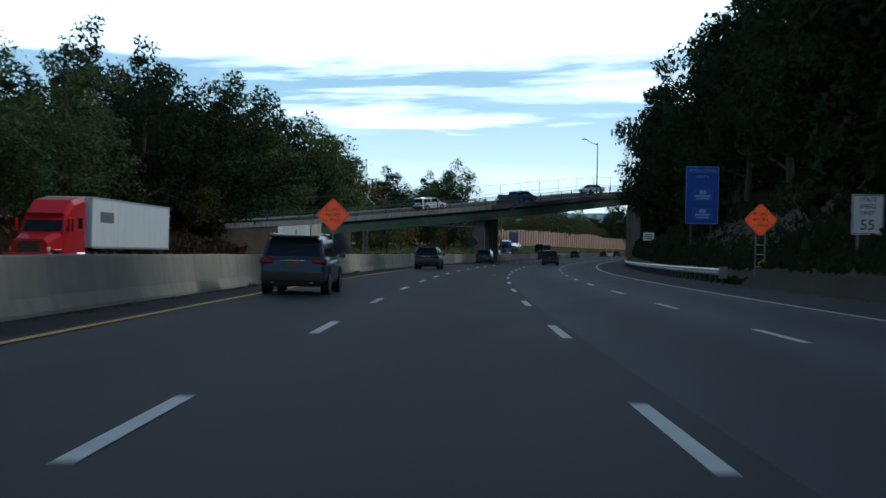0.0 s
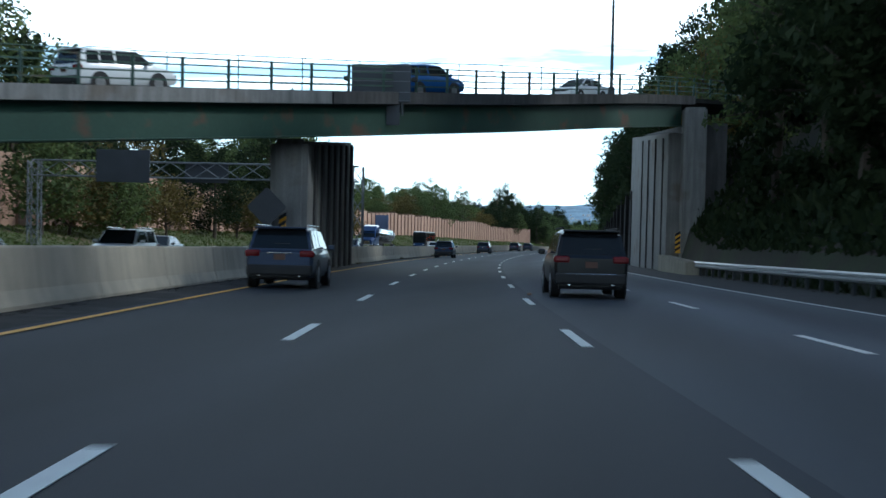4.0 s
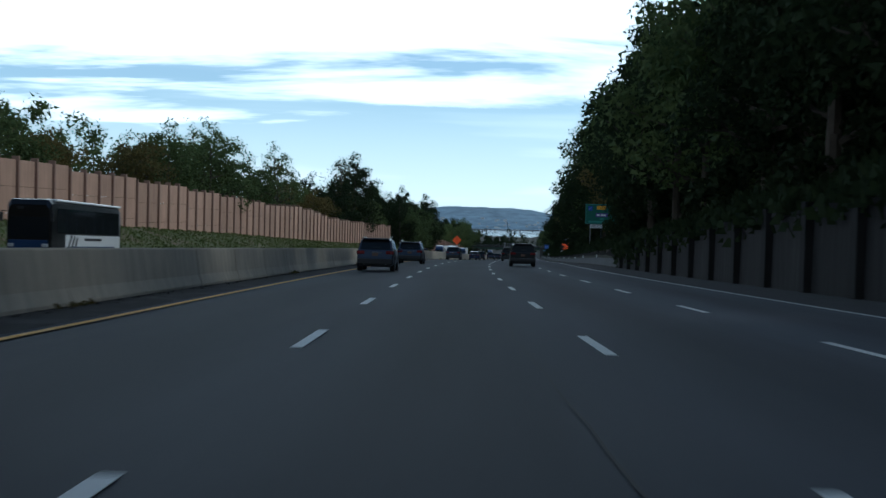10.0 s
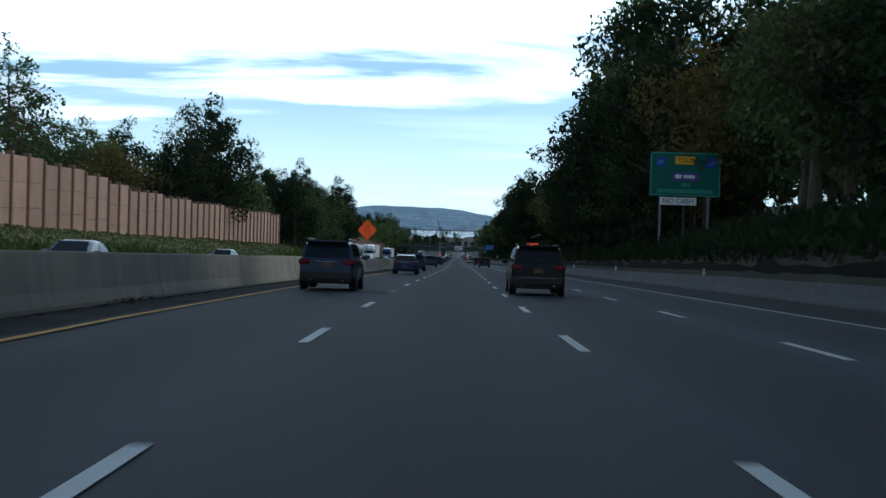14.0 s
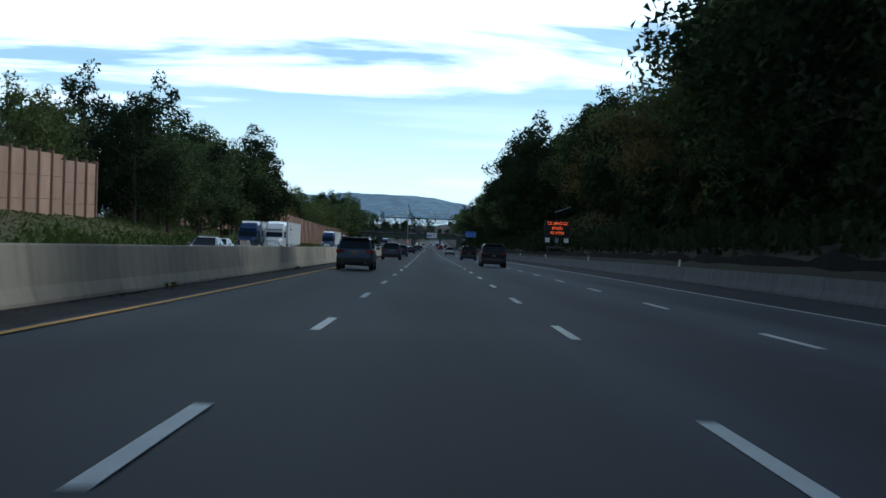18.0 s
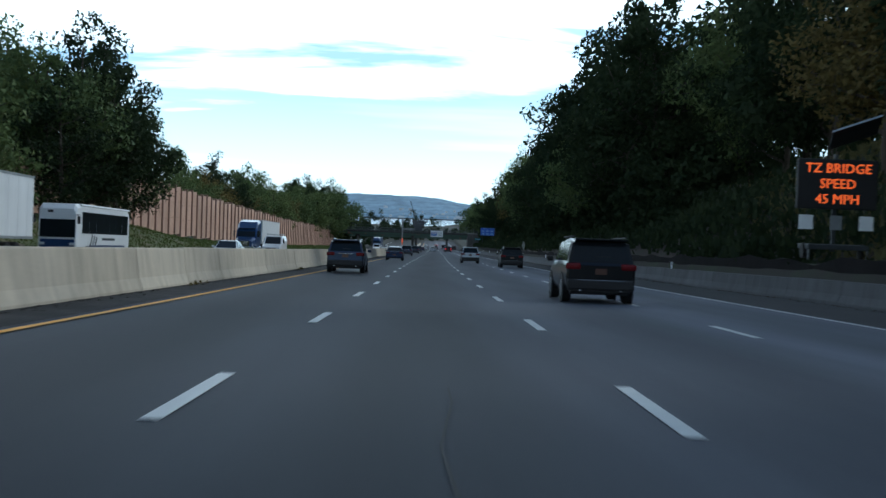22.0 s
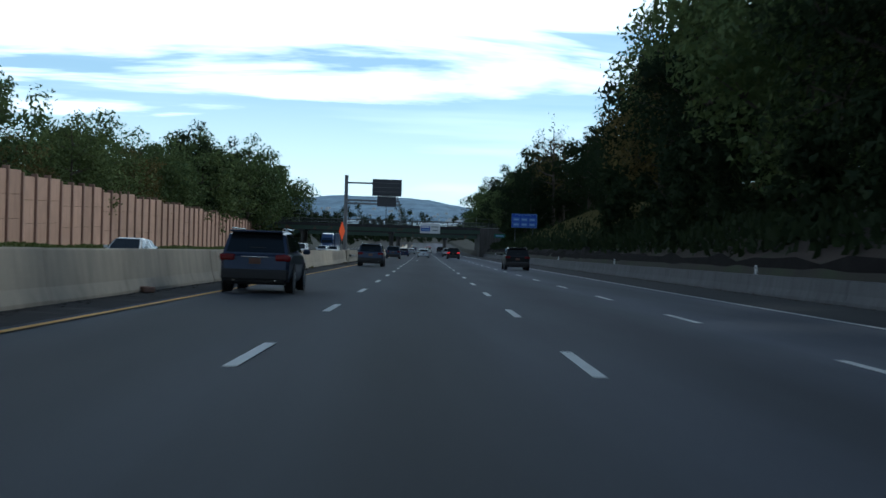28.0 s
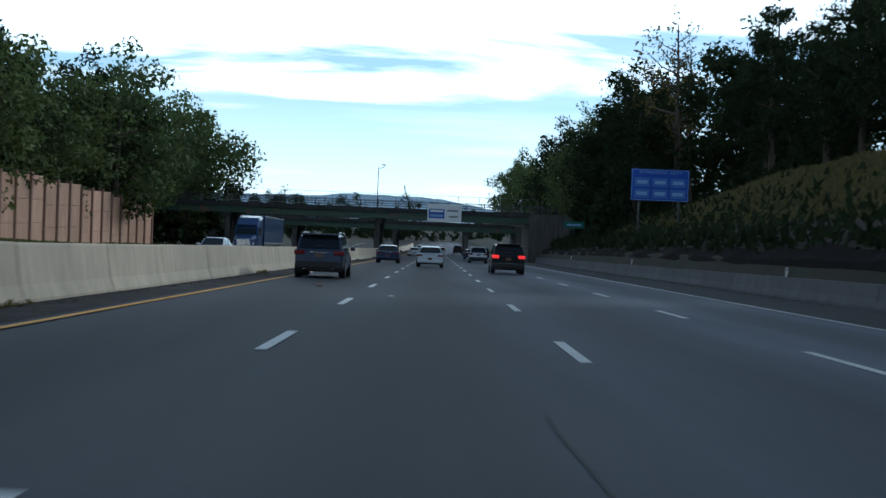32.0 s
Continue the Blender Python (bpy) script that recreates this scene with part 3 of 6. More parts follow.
# ---- noise wall ----
TOP_L = ([-120, 150, 205, 300, 388, 414, 489, 500, 521, 541, 560, 592, 678, 690, 801, 833, 860, 962, 1063, 1118],
         [8.5, 8.0, 7.6, 7.2, 7.2, 7.6, 8.05, 8.0, 8.6, 8.6, 7.8, 7.9, 9.0, 7.5, 8.8, 8.7, 8.2, 6.9, 6.4, 5.4])


def noise_wall(s0, s1, lat):
    w = empty("noise_wall", Matrix(), "pinkish precast concrete noise wall with darker posts, stepping downhill", "wall", kind="structure")
    bm = bmesh.new()
    for z0, z1 in ((-6.8, -4.42), (-4.39, -2.22), (-2.19, 0.0)):
        box(bm, (0, 0, (z0 + z1) / 2), (0.16, 3.86, z1 - z0))
    pm = bpy.data.meshes.new("wall_panel")
    bm.to_mesh(pm)
    bm.free()
    pm.materials.append(WALL_PINK)
    bm = boxed((0, 0, -3.2), (0.62, 0.32, 7.0), 0.03)
    qm = bpy.data.meshes.new("wall_post")
    bm.to_mesh(qm)
    bm.free()
    qm.materials.append(WALL_POST)
    n = int((s1 - s0) / 4.05)
    z = None
    for i in range(n + 1):
        s = s0 + i * 4.05
        want = P(s + 2, 0).z + float(np.interp(s + 2, *TOP_L))
        z = want if z is None or abs(want - z) > 0.42 else z
        if i < n:
            o = new("wall_panel", pm)
            q = M(s + 2.025, lat, 0, tilt=False)
            q.translation.z = z
            o.matrix_basis = q
            o.parent = w
        o = new("wall_post", qm)
        q = M(s, lat, 0, tilt=False)
        q.translation.z = z
        o.matrix_basis = q
        o.parent = w
    return w


noise_wall(205, 678, -37.2)
noise_wall(722, 1118, -37.2)
noise_wall(-60, 140, -46.0)

# ---- skewed overpass ----
BA, BB = P(148, -25.0), P(199.5, 13.4)
ax = Vector((BB.x - BA.x, BB.y - BA.y, 0)).normalized()
ay = Vector((-ax.y, ax.x, 0))
DECK_Z = ([-70, -30, 0, 30, 46, 58, 64, 80, 110], [-2.6, -1.3, 0.05, 2.15, 3.35, 4.4, 4.85, 5.7, 6.6])


def B(x, y, dz=0.0):
    p = BA + ax * x + ay * y
    return Vector((p.x, p.y, float(np.interp(x, *DECK_Z)) + dz))


def span(name, x0, x1, prof, material, parent, step=4.0):
    """A profile of (y, dz) swept along the overpass."""
    n = max(1, round((x1 - x0) / step))
    k = len(prof)
    vs = [B(x0 + (x1 - x0) * i / n, *q) for i in range(n + 1) for q in prof]
    fs = [(i * k + j, i * k + (j + 1) % k, (i + 1) * k + (j + 1) % k, (i + 1) * k + j) for i in range(n) for j in range(k)]
    fs += [tuple(range(k))[::-1], tuple(range(n * k, n * k + k))]
    ob = raw(name, vs, fs, material, parent)
    bm = bmesh.new()
    bm.from_mesh(ob.data)
    bmesh.ops.recalc_face_normals(bm, faces=bm.faces[:])
    bm.to_mesh(ob.data)
    bm.free()
    return ob


def rect(y0, y1, z0, z1):
    return [(y0, z0), (y1, z0), (y1, z1), (y0, z1)]


SIGN_WHITE_WALL = mat("pale_wing_wall", (0.62, 0.62, 0.58), 0.8, vary=0.12, scale=0.7, fine=8, streak=0.3)
over = empty("overpass", Matrix(), "skewed road bridge with green steel girders, concrete deck and metal railings", "bridge")
BW = 10.6
span("deck", -60, 100, rect(0.1, BW - 0.1, -0.30, -0.02), ASPHALT, over)
span("fascia", 0, 32.0, rect(-0.05, 0.55, -0.42, 0.14), PIER_MAT, over)
span("fascia", 32.08, 66, rect(-0.05, 0.55, -0.42, 0.14), CONCRETE_DARK, over)
span("fascia", -60, -0.08, rect(-0.05, 0.55, -0.42, 0.14), PIER_MAT, over)
span("fascia", -60, 66, rect(BW - 0.55, BW + 0.05, -0.42, 0.14), CONCRETE, over)
for y in (0.45, 2.6, 4.9, 7.2, 9.2, BW - 0.5):
    d = 1.42
    span("girder", 0.4, 65, [(y - 0.2, -0.42 - d), (y + 0.2, -0.42 - d), (y + 0.2, -0.38 - d), (y + 0.03, -0.36 - d), (y + 0.03, -0.46), (y + 0.2, -0.44),
                             (y + 0.2, -0.31), (y - 0.2, -0.31), (y - 0.2, -0.44), (y - 0.03, -0.46), (y - 0.03, -0.36 - d), (y - 0.2, -0.38 - d)], GREEN_STEEL, over)
for yb, tall in ((0.2, False), (BW - 0.2, True)):
    rail = tagged(new("railing"), "green painted metal railing" if not tall else "tall thin fence along the far footway")
    rail.parent = over
    x = -56.0
    i = 0
    while x < 90:
        if tall:
            bm = rod(bmesh.new(), B(x, yb, 0.1), B(x, yb, 2.45), 0.035, seg=6)
            x += 4.6
        else:
            bm = box(bmesh.new(), (0, 0, 0.62), (0.13, 0.10, 1.22), 0.01, Matrix.Translation(B(x, yb, 0.1)))
            x += 2.35
        part("post", bm, GREEN_STEEL, rail)
    for z in ((0.42, 0.72, 1.02, 1.28) if not tall else (0.55, 1.1, 2.42)):
        r = 0.03 if not tall else 0.022
        span("rail", -56, 90, rect(yb - r, yb + r, z - r, z + r), GREEN_STEEL, rail)


def wallbox(name, s0, s1, lat0, lat1, z0f, z1f, material, parent, bev=0.06):
    """An upright slab between two stations, following the road; z as heights over the road at s."""
    vs = []
    for s in (s0, s1):
        for lat in (lat0, lat1):
            for zf in (z0f, z1f):
                vs.append(P(s, lat, zf(s)))
    fs = [(0, 1, 3, 2), (4, 6, 7, 5), (0, 4, 5, 1), (2, 3, 7, 6), (1, 5, 7, 3), (0, 2, 6, 4)]
    bm = bmesh.new()
    bv = [bm.verts.new(v) for v in vs]
    for f in fs:
        bm.faces.new([bv[i] for i in f])
    bmesh.ops.recalc_face_normals(bm, faces=bm.faces[:])
    if bev:
        bmesh.ops.bevel(bm, geom=bm.edges[:], offset=bev, segments=2, affect="EDGES")
    return part(name, bm, material, parent)


wallbox("pier", 174.6, 192.5, -8.25, -6.85, lambda s: -0.3, lambda s: np.interp(s, [174, 193], [5.75, 7.3]), PIER_MAT, over, 0.12)
for i in range(7):
    s = 176.4 + i * 2.45
    wallbox("pier_rib", s, s + 0.7, -6.95, -6.72, lambda q: -0.2, lambda q: np.interp(q, [174, 193], [5.6, 7.1]), CONCRETE_DARK, over, 0.04)
wallbox("pier_end", 173.6, 174.9, -8.4, -6.75, lambda s: -0.3, lambda s: 5.85, PIER_MAT, over, 0.25)
wallbox("pier", 201.0, 227.0, 12.75, 13.6, lambda s: -0.3, lambda s: np.interp(s, [200, 227], [8.9, 10.9]), PIER_MAT, over, 0.05)
wallbox("abutment_column", 199.2, 200.6, 13.5, 14.95, lambda s: -0.3, lambda s: 10.5, PIER_MAT, over, 0.12)
wallbox("abutment", 200.8, 232.0, 14.2, 16.5, lambda s: 0.0, lambda s: np.interp(s, [200, 232], [9.6, 11.6]), CONCRETE_DARK, over, 0.05)
for i, s in enumerate((203.5, 208.0, 212.5, 217)):
    wallbox("pier_rib", s, s + 0.12, 12.68, 12.78, lambda q: -0.2, lambda q: 8.6 + (q - 200) * 0.07, CONCRETE_DARK, over, 0)
# left abutment with its pale wing wall
# abutment lies in the bridge's shadow; the dark concrete colour stands in for it
wallbox("abutment", 147.0, 176.0, -29.5, -26.2, lambda s: -0.3, lambda s: np.interp(s, [147, 176], [3.6, 5.0]), CONCRETE_DARK, over, 0.05)
span("wing_wall", -5.2, -0.3, rect(0.0, 0.5, -2.0, -0.45), SIGN_WHITE_WALL, over)
span("abutment_column", -0.25, 1.3, rect(-0.12, 0.9, -5.0, -0.44), BARRIER, over, 2.0)
for xa, xb in ((-4.6, -0.3), (3.8, 1.35)):
    p0, p1, p2 = (xa, -4.9), (xb, -4.9), (xb, -2.5)
    av = [B(x, y, 0) + Vector((0, 0, dz)) for y in (-0.55, 0.25) for x, dz in (p0, p1, p2)]
    raw("apron", av, [(0, 1, 2), (5, 4, 3), (0, 2, 5, 3), (1, 4, 5, 2), (0, 3, 4, 1)], BARRIER, over)
fv, ff, fx = [], [], [-66 + 3.0 * i for i in range(21)] + [-5.5, -5.2, -3.2, -0.4]
for x in fx:
    toe = max(-7.0, min(-0.15, (2.2 + 0.598 * x) / 0.8))
    top = float(np.interp(x, [-5.5, -5.2, -0.4], [-0.48, -1.6, -2.1])) if x < -0.3 else -2.1
    q = B(x, toe)
    base = float(np.interp(148 + 0.8 * x, *FALL)) - 0.3
    bump = 0.25 * noise.noise((x * 0.4, 1, 0))
    m = B(x, toe * 0.45, 0)
    fv += [Vector((q.x, q.y, base)), Vector((m.x, m.y, base * 0.42 + (B(x, 0).z + top) * 0.58 + bump)), B(x, 0.1, top), B(x, BW - 0.1, -0.46), B(x, BW + 3.2, -4.2)]
ff = [(i * 5 + j, i * 5 + j + 5, i * 5 + j + 6, i * 5 + j + 1) for i in range(len(fx) - 1) for j in range(4)]
fill = raw("embankment", fv, ff, LEAF_SOIL)
fill.data.shade_smooth()
tagged(fill, "brown leaf-strewn earth embankment under the overpass approach", "ground", kind="structure")
wallbox("slope_paving", 140.0, 149.0, -31.0, -26.6, lambda s: -0.3, lambda s: 2.8 if s > 145 else 0.1, CONCRETE, over, 0)
# barrier end block and object markers
eb = wallbox("end_block", 189.0, 201.5, 12.35, 13.1, lambda s: -0.2, lambda s: 1.05 if s > 195 else 0.72, CONCRETE, None, 0.05)
tagged(eb, "pale concrete end block where the guardrail meets the bridge pier", "concrete block")


def object_marker(m):
    th = empty("object_marker", m, "black and yellow striped object marker panel on a bridge pier", "road sign", "object markers")
    part("plate", boxed((0, 0, 0.45), (0.32, 0.02, 1.25)), SIGN_YELLOW, th)
    for i in range(4):
        bm = bmesh.new()
        z = -0.08 + i * 0.32
        vs = [bm.verts.new((x, -0.013, zz)) for x, zz in ((-0.16, z), (0.16, z + 0.2), (0.16, z + 0.36), (-0.16, z + 0.16))]
        bm.faces.new(vs)
        part("stripe", bm, SIGN_BLACK, th)
    return th


object_marker(M(199.0, 13.25, 1.35))
object_marker(M(173.3, -7.75, 1.35))
for i, (s, lat) in enumerate(((61.0, 14.25),)):
    object_marker(M(s, lat, 0.25))

# sign plates hung on the overpass
hung = empty("overhead_sign", M(176.9, -3.85, 0, tilt=False), "dark grey message sign plates hung on the bridge railing", "road sign")
part("plate", boxed((0, 0, 8.75), (2.75, 0.14, 1.72), 0.03), SIGN_BACK, hung)
part("lower_plate", boxed((-0.05, 0, 7.32), (1.9, 0.12, 1.0), 0.03), SIGN_BACK, hung)
for z in (7.95, 8.35, 8.85, 9.3, 9.6):
    part("seam", boxed((0, -0.085, z), (2.7, 0.02, 0.025)), GALV_DULL, hung)
for x in (-1.0, 1.0):
    part("hanger", boxed((x, 0.2, 8.4), (0.1, 0.3, 2.2)), DARK_STEEL, hung)
for x in (-1.6, 1.55):
    part("beacon", boxed((x, 0.0, 8.95), (0.28, 0.25, 0.22), 0.04), SIGN_BLACK, hung)


def street_lamp(p, height, arm=1.6, yaw=0.0):
    th = empty("street_lamp", Matrix.Translation(p) @ pose(0, 0, 0, 0, 0, yaw), "tall grey steel street lamp with a curved arm", "street lamp", "street lamps")
    part("pole", rod(bmesh.new(), (0, 0, 0), (0, 0, height), 0.11, 0.06), DARK_STEEL, th)
    bm = bmesh.new()
    pts = [Vector((-arm * math.sin(a) * 1.0, 0, height - 0.3 + 0.55 * (1 - math.cos(a)) + 0.3 * math.sin(a))) for a in (0, 0.35, 0.7, 1.1, 1.5)]
    for a, b in zip(pts, pts[1:]):
        rod(bm, a, b, 0.05, seg=6)
    part("arm", bm, DARK_STEEL, th)
    bm = bmesh.new()
    bmesh.ops.create_uvsphere(bm, u_segments=12, v_segments=8, radius=0.5, matrix=Matrix.Translation(pts[-1] + Vector((-0.35, 0, 0))) @ Matrix.Diagonal((0.75, 0.3, 0.2, 1)))
    part("lamp_head", bm, GALV_DULL, th, smooth=True)
    part("base", boxed((0, 0, 0.2), (0.4, 0.4, 0.5), 0.04), DARK_STEEL, th)
    return th


street_lamp(B(56.0, 0.3, 0.1), 8.1, 1.7, math.degrees(heading(195)))
street_lamp(P(1184, -11.2, 5.6), 10.2, -1.3, math.degrees(heading(1184)))

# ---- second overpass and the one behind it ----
# darker concrete for the two further overpasses
BRIDGE_DARK = mat("dark_bridge_concrete", (0.040, 0.041, 0.043), 0.9, vary=0.25, scale=0.5, fine=10, rnd=0.08, streak=0.6)


def flat_bridge(s, lat0, lat1, deck, depth, piers, name_label, rail=True, w=12.0):
    th = empty("overpass", Matrix(), name_label, "bridge")
    def slab(name, a, b, s0, s1, z0, z1, mt):
        return wallbox(name, s0, s1, a, b, lambda q: z0 - (P(q, 0).z - P(s, 0).z), lambda q: z1 - (P(q, 0).z - P(s, 0).z), mt, th, 0.02)
    slab("deck", lat0, lat1, s + 0.3, s + w - 0.3, deck - 0.35, deck, BRIDGE_DARK)
    slab("fascia", lat0, lat1, s - 0.05, s + 0.4, deck - 0.45, deck + 0.15, BRIDGE_DARK)
    slab("fascia", lat0, lat1, s + w - 0.4, s + w, deck - 0.45, deck + 0.15, BRIDGE_DARK)
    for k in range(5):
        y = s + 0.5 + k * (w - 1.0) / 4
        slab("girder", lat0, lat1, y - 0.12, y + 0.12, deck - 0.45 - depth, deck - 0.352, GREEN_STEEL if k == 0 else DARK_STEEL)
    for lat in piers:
        slab("pier_cap", lat - 0.6, lat + 0.6, s + 0.6, s + w - 0.6, deck - 1.1 - depth, deck - 0.452 - depth, BRIDGE_DARK)
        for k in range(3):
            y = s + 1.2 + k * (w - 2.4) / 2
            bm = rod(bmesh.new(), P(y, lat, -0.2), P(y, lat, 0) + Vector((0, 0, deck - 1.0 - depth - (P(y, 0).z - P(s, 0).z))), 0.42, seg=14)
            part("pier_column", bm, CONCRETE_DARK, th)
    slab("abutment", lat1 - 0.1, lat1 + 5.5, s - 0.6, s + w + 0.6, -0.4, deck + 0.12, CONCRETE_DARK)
    slab("abutment", lat0 - 5.5, lat0 + 0.1, s - 0.6, s + w + 0.6, -0.4, deck + 0.12, BRIDGE_DARK)
    if rail:
        for sy in (s + 0.15, s + w - 0.2):
            rl = new("railing")
            rl.parent = th
            lat = lat0
            while lat < lat1 + 4:
                part("post", boxed((0, 0, 0.55), (0.1, 0.1, 1.1), 0.0, M(sy, lat, deck + 0.15 - (P(sy, 0).z - P(s, 0).z), tilt=False)), DARK_STEEL, rl)
                lat += 2.4
            for z in (0.3, 0.62, 0.95):
                part("rail", boxed(((lat0 + lat1) / 2, 0, z), (lat1 - lat0 + 8, 0.06, 0.06), 0.0, M(sy, 0, deck + 0.15 - (P(sy, 0).z - P(s, 0).z), tilt=False)), DARK_STEEL, rl)
    return th


ov2 = flat_bridge(1121, -44, 12.6, 6.5, 0.85, (-8.0, -6.5 - 22), "dark overpass with steel girders on concrete piers, crossing the motorway", True)
ov3 = flat_bridge(1180, -40, 14.5, 5.8, 0.9, (-7.6, -26, 5.5), "second overpass behind, dark girders on round concrete columns", True, 16.0)
fence2 = empty("safety_fence", Matrix(), "tall thin safety fence on the overpass", "fence")
for k in range(16):
    part("post", rod(bmesh.new(), P(1131, -30 + k * 3.0, 6.4), P(1131, -30 + k * 3.0, 9.0), 0.03, seg=6), GALV_DULL, fence2)
for z in (7.2, 8.0, 8.95):
    part("rail", boxed((-8.5, 0, z), (46, 0.04, 0.04), 0.0, M(1131, 0, 0.0, tilt=False)), GALV_DULL, fence2)

wsign = empty("white_sign", M(1120.6, 1.0, 0, tilt=False), "white sign board with a blue panel mounted on the overpass", "road sign")
part("plate", boxed((0, 0, 6.2), (4.6, 0.08, 2.35), 0.03), SIGN_WHITE, wsign)
part("panel", boxed((-1.05, -0.05, 6.1), (2.1, 0.02, 1.25)), SIGN_BLUE, wsign)
part("bar", boxed((-1.05, -0.065, 6.45), (1.7, 0.01, 0.3)), SIGN_WHITE, wsign)
part("bar", boxed((-1.05, -0.065, 5.85), (1.7, 0.01, 0.35)), PALE_BLUE, wsign)
part("bar", boxed((1.1, -0.05, 6.55), (1.5, 0.01, 0.22)), GALV_DULL, wsign)
part("bar", boxed((1.2, -0.05, 5.75), (1.2, 0.01, 0.22)), GALV_DULL, wsign)
for x in (-1.5, 1.5):
    part("bracket", boxed((x, 0.2, 6.2), (0.08, 0.4, 2.2)), DARK_STEEL, wsign)

# ---- cantilever gantry on the median ----
gan = empty("cantilever_gantry", M(949.5, -7.55, 0, tilt=False), "grey steel cantilever gantry with dark sign panels over the inner lane", "sign gantry")
part("pedestal", boxed((0, 0, 0.55), (0.75, 3.2, 1.25), 0.05), CONCRETE, gan)
part("pole", rod(bmesh.new(), (0, 0, 1.15), (0, 0, 7.95), 0.19, 0.17, 14), GALV_DULL, gan)
part("pole_cap", rod(bmesh.new(), (0, 0, 7.95), (0, 0, 8.03), 0.21, seg=14), GALV_DULL, gan)
for z in (7.35, 5.75, 5.45):
    part("arm", boxed((2.35 if z < 7 else 1.6, 0, z), (5.0 if z < 7 else 3.2, 0.16, 0.16), 0.02), GALV_DULL, gan)
part("arm_strut", boxed((4.9, 0, 5.6), (0.1, 0.12, 0.4)), GALV_DULL, gan)
part("sign_panel", boxed((3.75, -0.18, 6.98), (2.7, 0.14, 1.55), 0.03), SIGN_BACK, gan)
part("lower_panel", boxed((3.75, -0.18, 5.72), (1.75, 0.14, 0.95), 0.03), SIGN_BACK, gan)
for z in (6.6, 7.0, 7.4):
    part("seam", boxed((3.75, -0.26, z), (2.66, 0.015, 0.025)), GALV_DULL, gan)
bm = bmesh.new()
for k in range(4):
    rod(bm, (k * 0.6, 0, 5.45 if k % 2 else 5.75), (k * 0.6 + 0.6, 0, 5.75 if k % 2 else 5.45), 0.03, seg=6)
part("lacing", bm, GALV_DULL, gan)

# ---- sign truss over the opposite carriageway ----
tru = empty("sign_truss", M(203.5, -19, 0, tilt=False), "light steel box truss with sign backs over the opposite lanes", "sign gantry")
def lattice(a, b, w, n, r):
    """Four chords with zigzag lacing between two points along x or z."""
    bm = bmesh.new()
    a, b = Vector(a), Vector(b)
    d = (b - a).normalized()
    u = Vector((0, 1, 0))
    v = d.cross(u).normalized()
    cs = [a + u * i * w / 2 + v * j * w / 2 for i, j in ((-1, -1), (1, -1), (1, 1), (-1, 1))]
    ln = (b - a).length
    for c in cs:
        rod(bm, c, c + d * ln, r, seg=6)
    for k in range(n):
        for q in range(4):
            c0, c1 = cs[q], cs[(q + 1) % 4]
            if k % 2:
                c0, c1 = c1, c0
            rod(bm, c0 + d * ln * k / n, c1 + d * ln * (k + 1) / n, r * 0.7, seg=5)
    return bm
part("box_girder", lattice((-11.2, 0, 6.0), (11.2, 0, 6.0), 1.05, 14, 0.05), GALV_DULL, tru)
for x in (-11.2, 11.2):
    part("upright", lattice((x, 0, 0.2), (x, 0, 6.5), 0.7, 6, 0.05), GALV_DULL, tru)
part("sign_panel", boxed((-4.8, -0.75, 6.2), (3.7, 0.1, 2.2), 0.02), SIGN_BACK, tru)
part("sign_panel", boxed((0.6, 0.75, 5.9), (3.0, 0.1, 1.4), 0.02), SIGN_BACK, tru)

# ---- road signs ----
def diamond(m, side, z, mounts, label, lines=(), material=None, group="orange warning signs"):
    th = empty("warning_sign", m, label, "road sign", group)
    bm = boxed((0, 0, 0), (side, 0.02, side), 0.0)
    bmesh.ops.bevel(bm, geom=[e for e in bm.edges if abs(e.verts[0].co.y - e.verts[1].co.y) > 0.01], offset=0.06, segments=3, affect="EDGES")
    bm.transform(Matrix.Translation((0, 0, z)) @ Matrix.Rotation(radians(45), 4, "Y"))
    part("plate", bm, material or SIGN_ORANGE, th)
    if material is None:
        bm = bmesh.new()
        h = side / 2 - 0.05
        for k in range(4):
            box(bm, (0, 0, h), (2 * h, 0.006, 0.022), 0, Matrix.Translation((0, -0.013, z)) @ Matrix.Rotation(radians(45 + 90 * k), 4, "Y"))
        part("border", bm, SIGN_BLACK, th)
    for body, size, dz in lines:
        text(body, size, SIGN_BLACK, Matrix.Translation((0, -0.016, z + dz)), th)
    for a, b, w in mounts:
        part("post", boxed(((a[0] + b[0]) / 2, 0.035, (a[1] + b[1]) / 2), (w, 0.05, abs(b[1] - a[1])), 0.0), GALV_DULL if material is None else DARK_STEEL, th)
    return th


ROADWORK = (("ROAD", 0.19, 0.27), ("WORK", 0.19, 0.0), ("1 MILE", 0.19, -0.27))
diamond(M(61.2, -6.68, 0, tilt=False), 1.2, 3.05, [((0, 1.05), (0, 2.6), 0.07)], "orange diamond road work sign on a post above the median barrier", ROADWORK)
d2 = diamond(M(60.5, 14.05, 0, tilt=False), 1.16, 3.15, [((-0.22, -0.1), (-0.22, 2.7), 0.06), ((0.22, -0.1), (0.22, 2.7), 0.06), ], "orange diamond road work sign on two posts behind the guardrail", ROADWORK)
for z in (0.9, 1.5, 1.95):
    part("brace", boxed((0, 0.04, z), (0.44, 0.03, 0.05)), GALV, d2)
d3 = diamond(M(521.0, -7.5, 0, 25, tilt=False), 1.22, 3.45, [((0, 1.05), (0, 2.8), 0.06)], "orange diamond lane narrows sign above the median barrier")
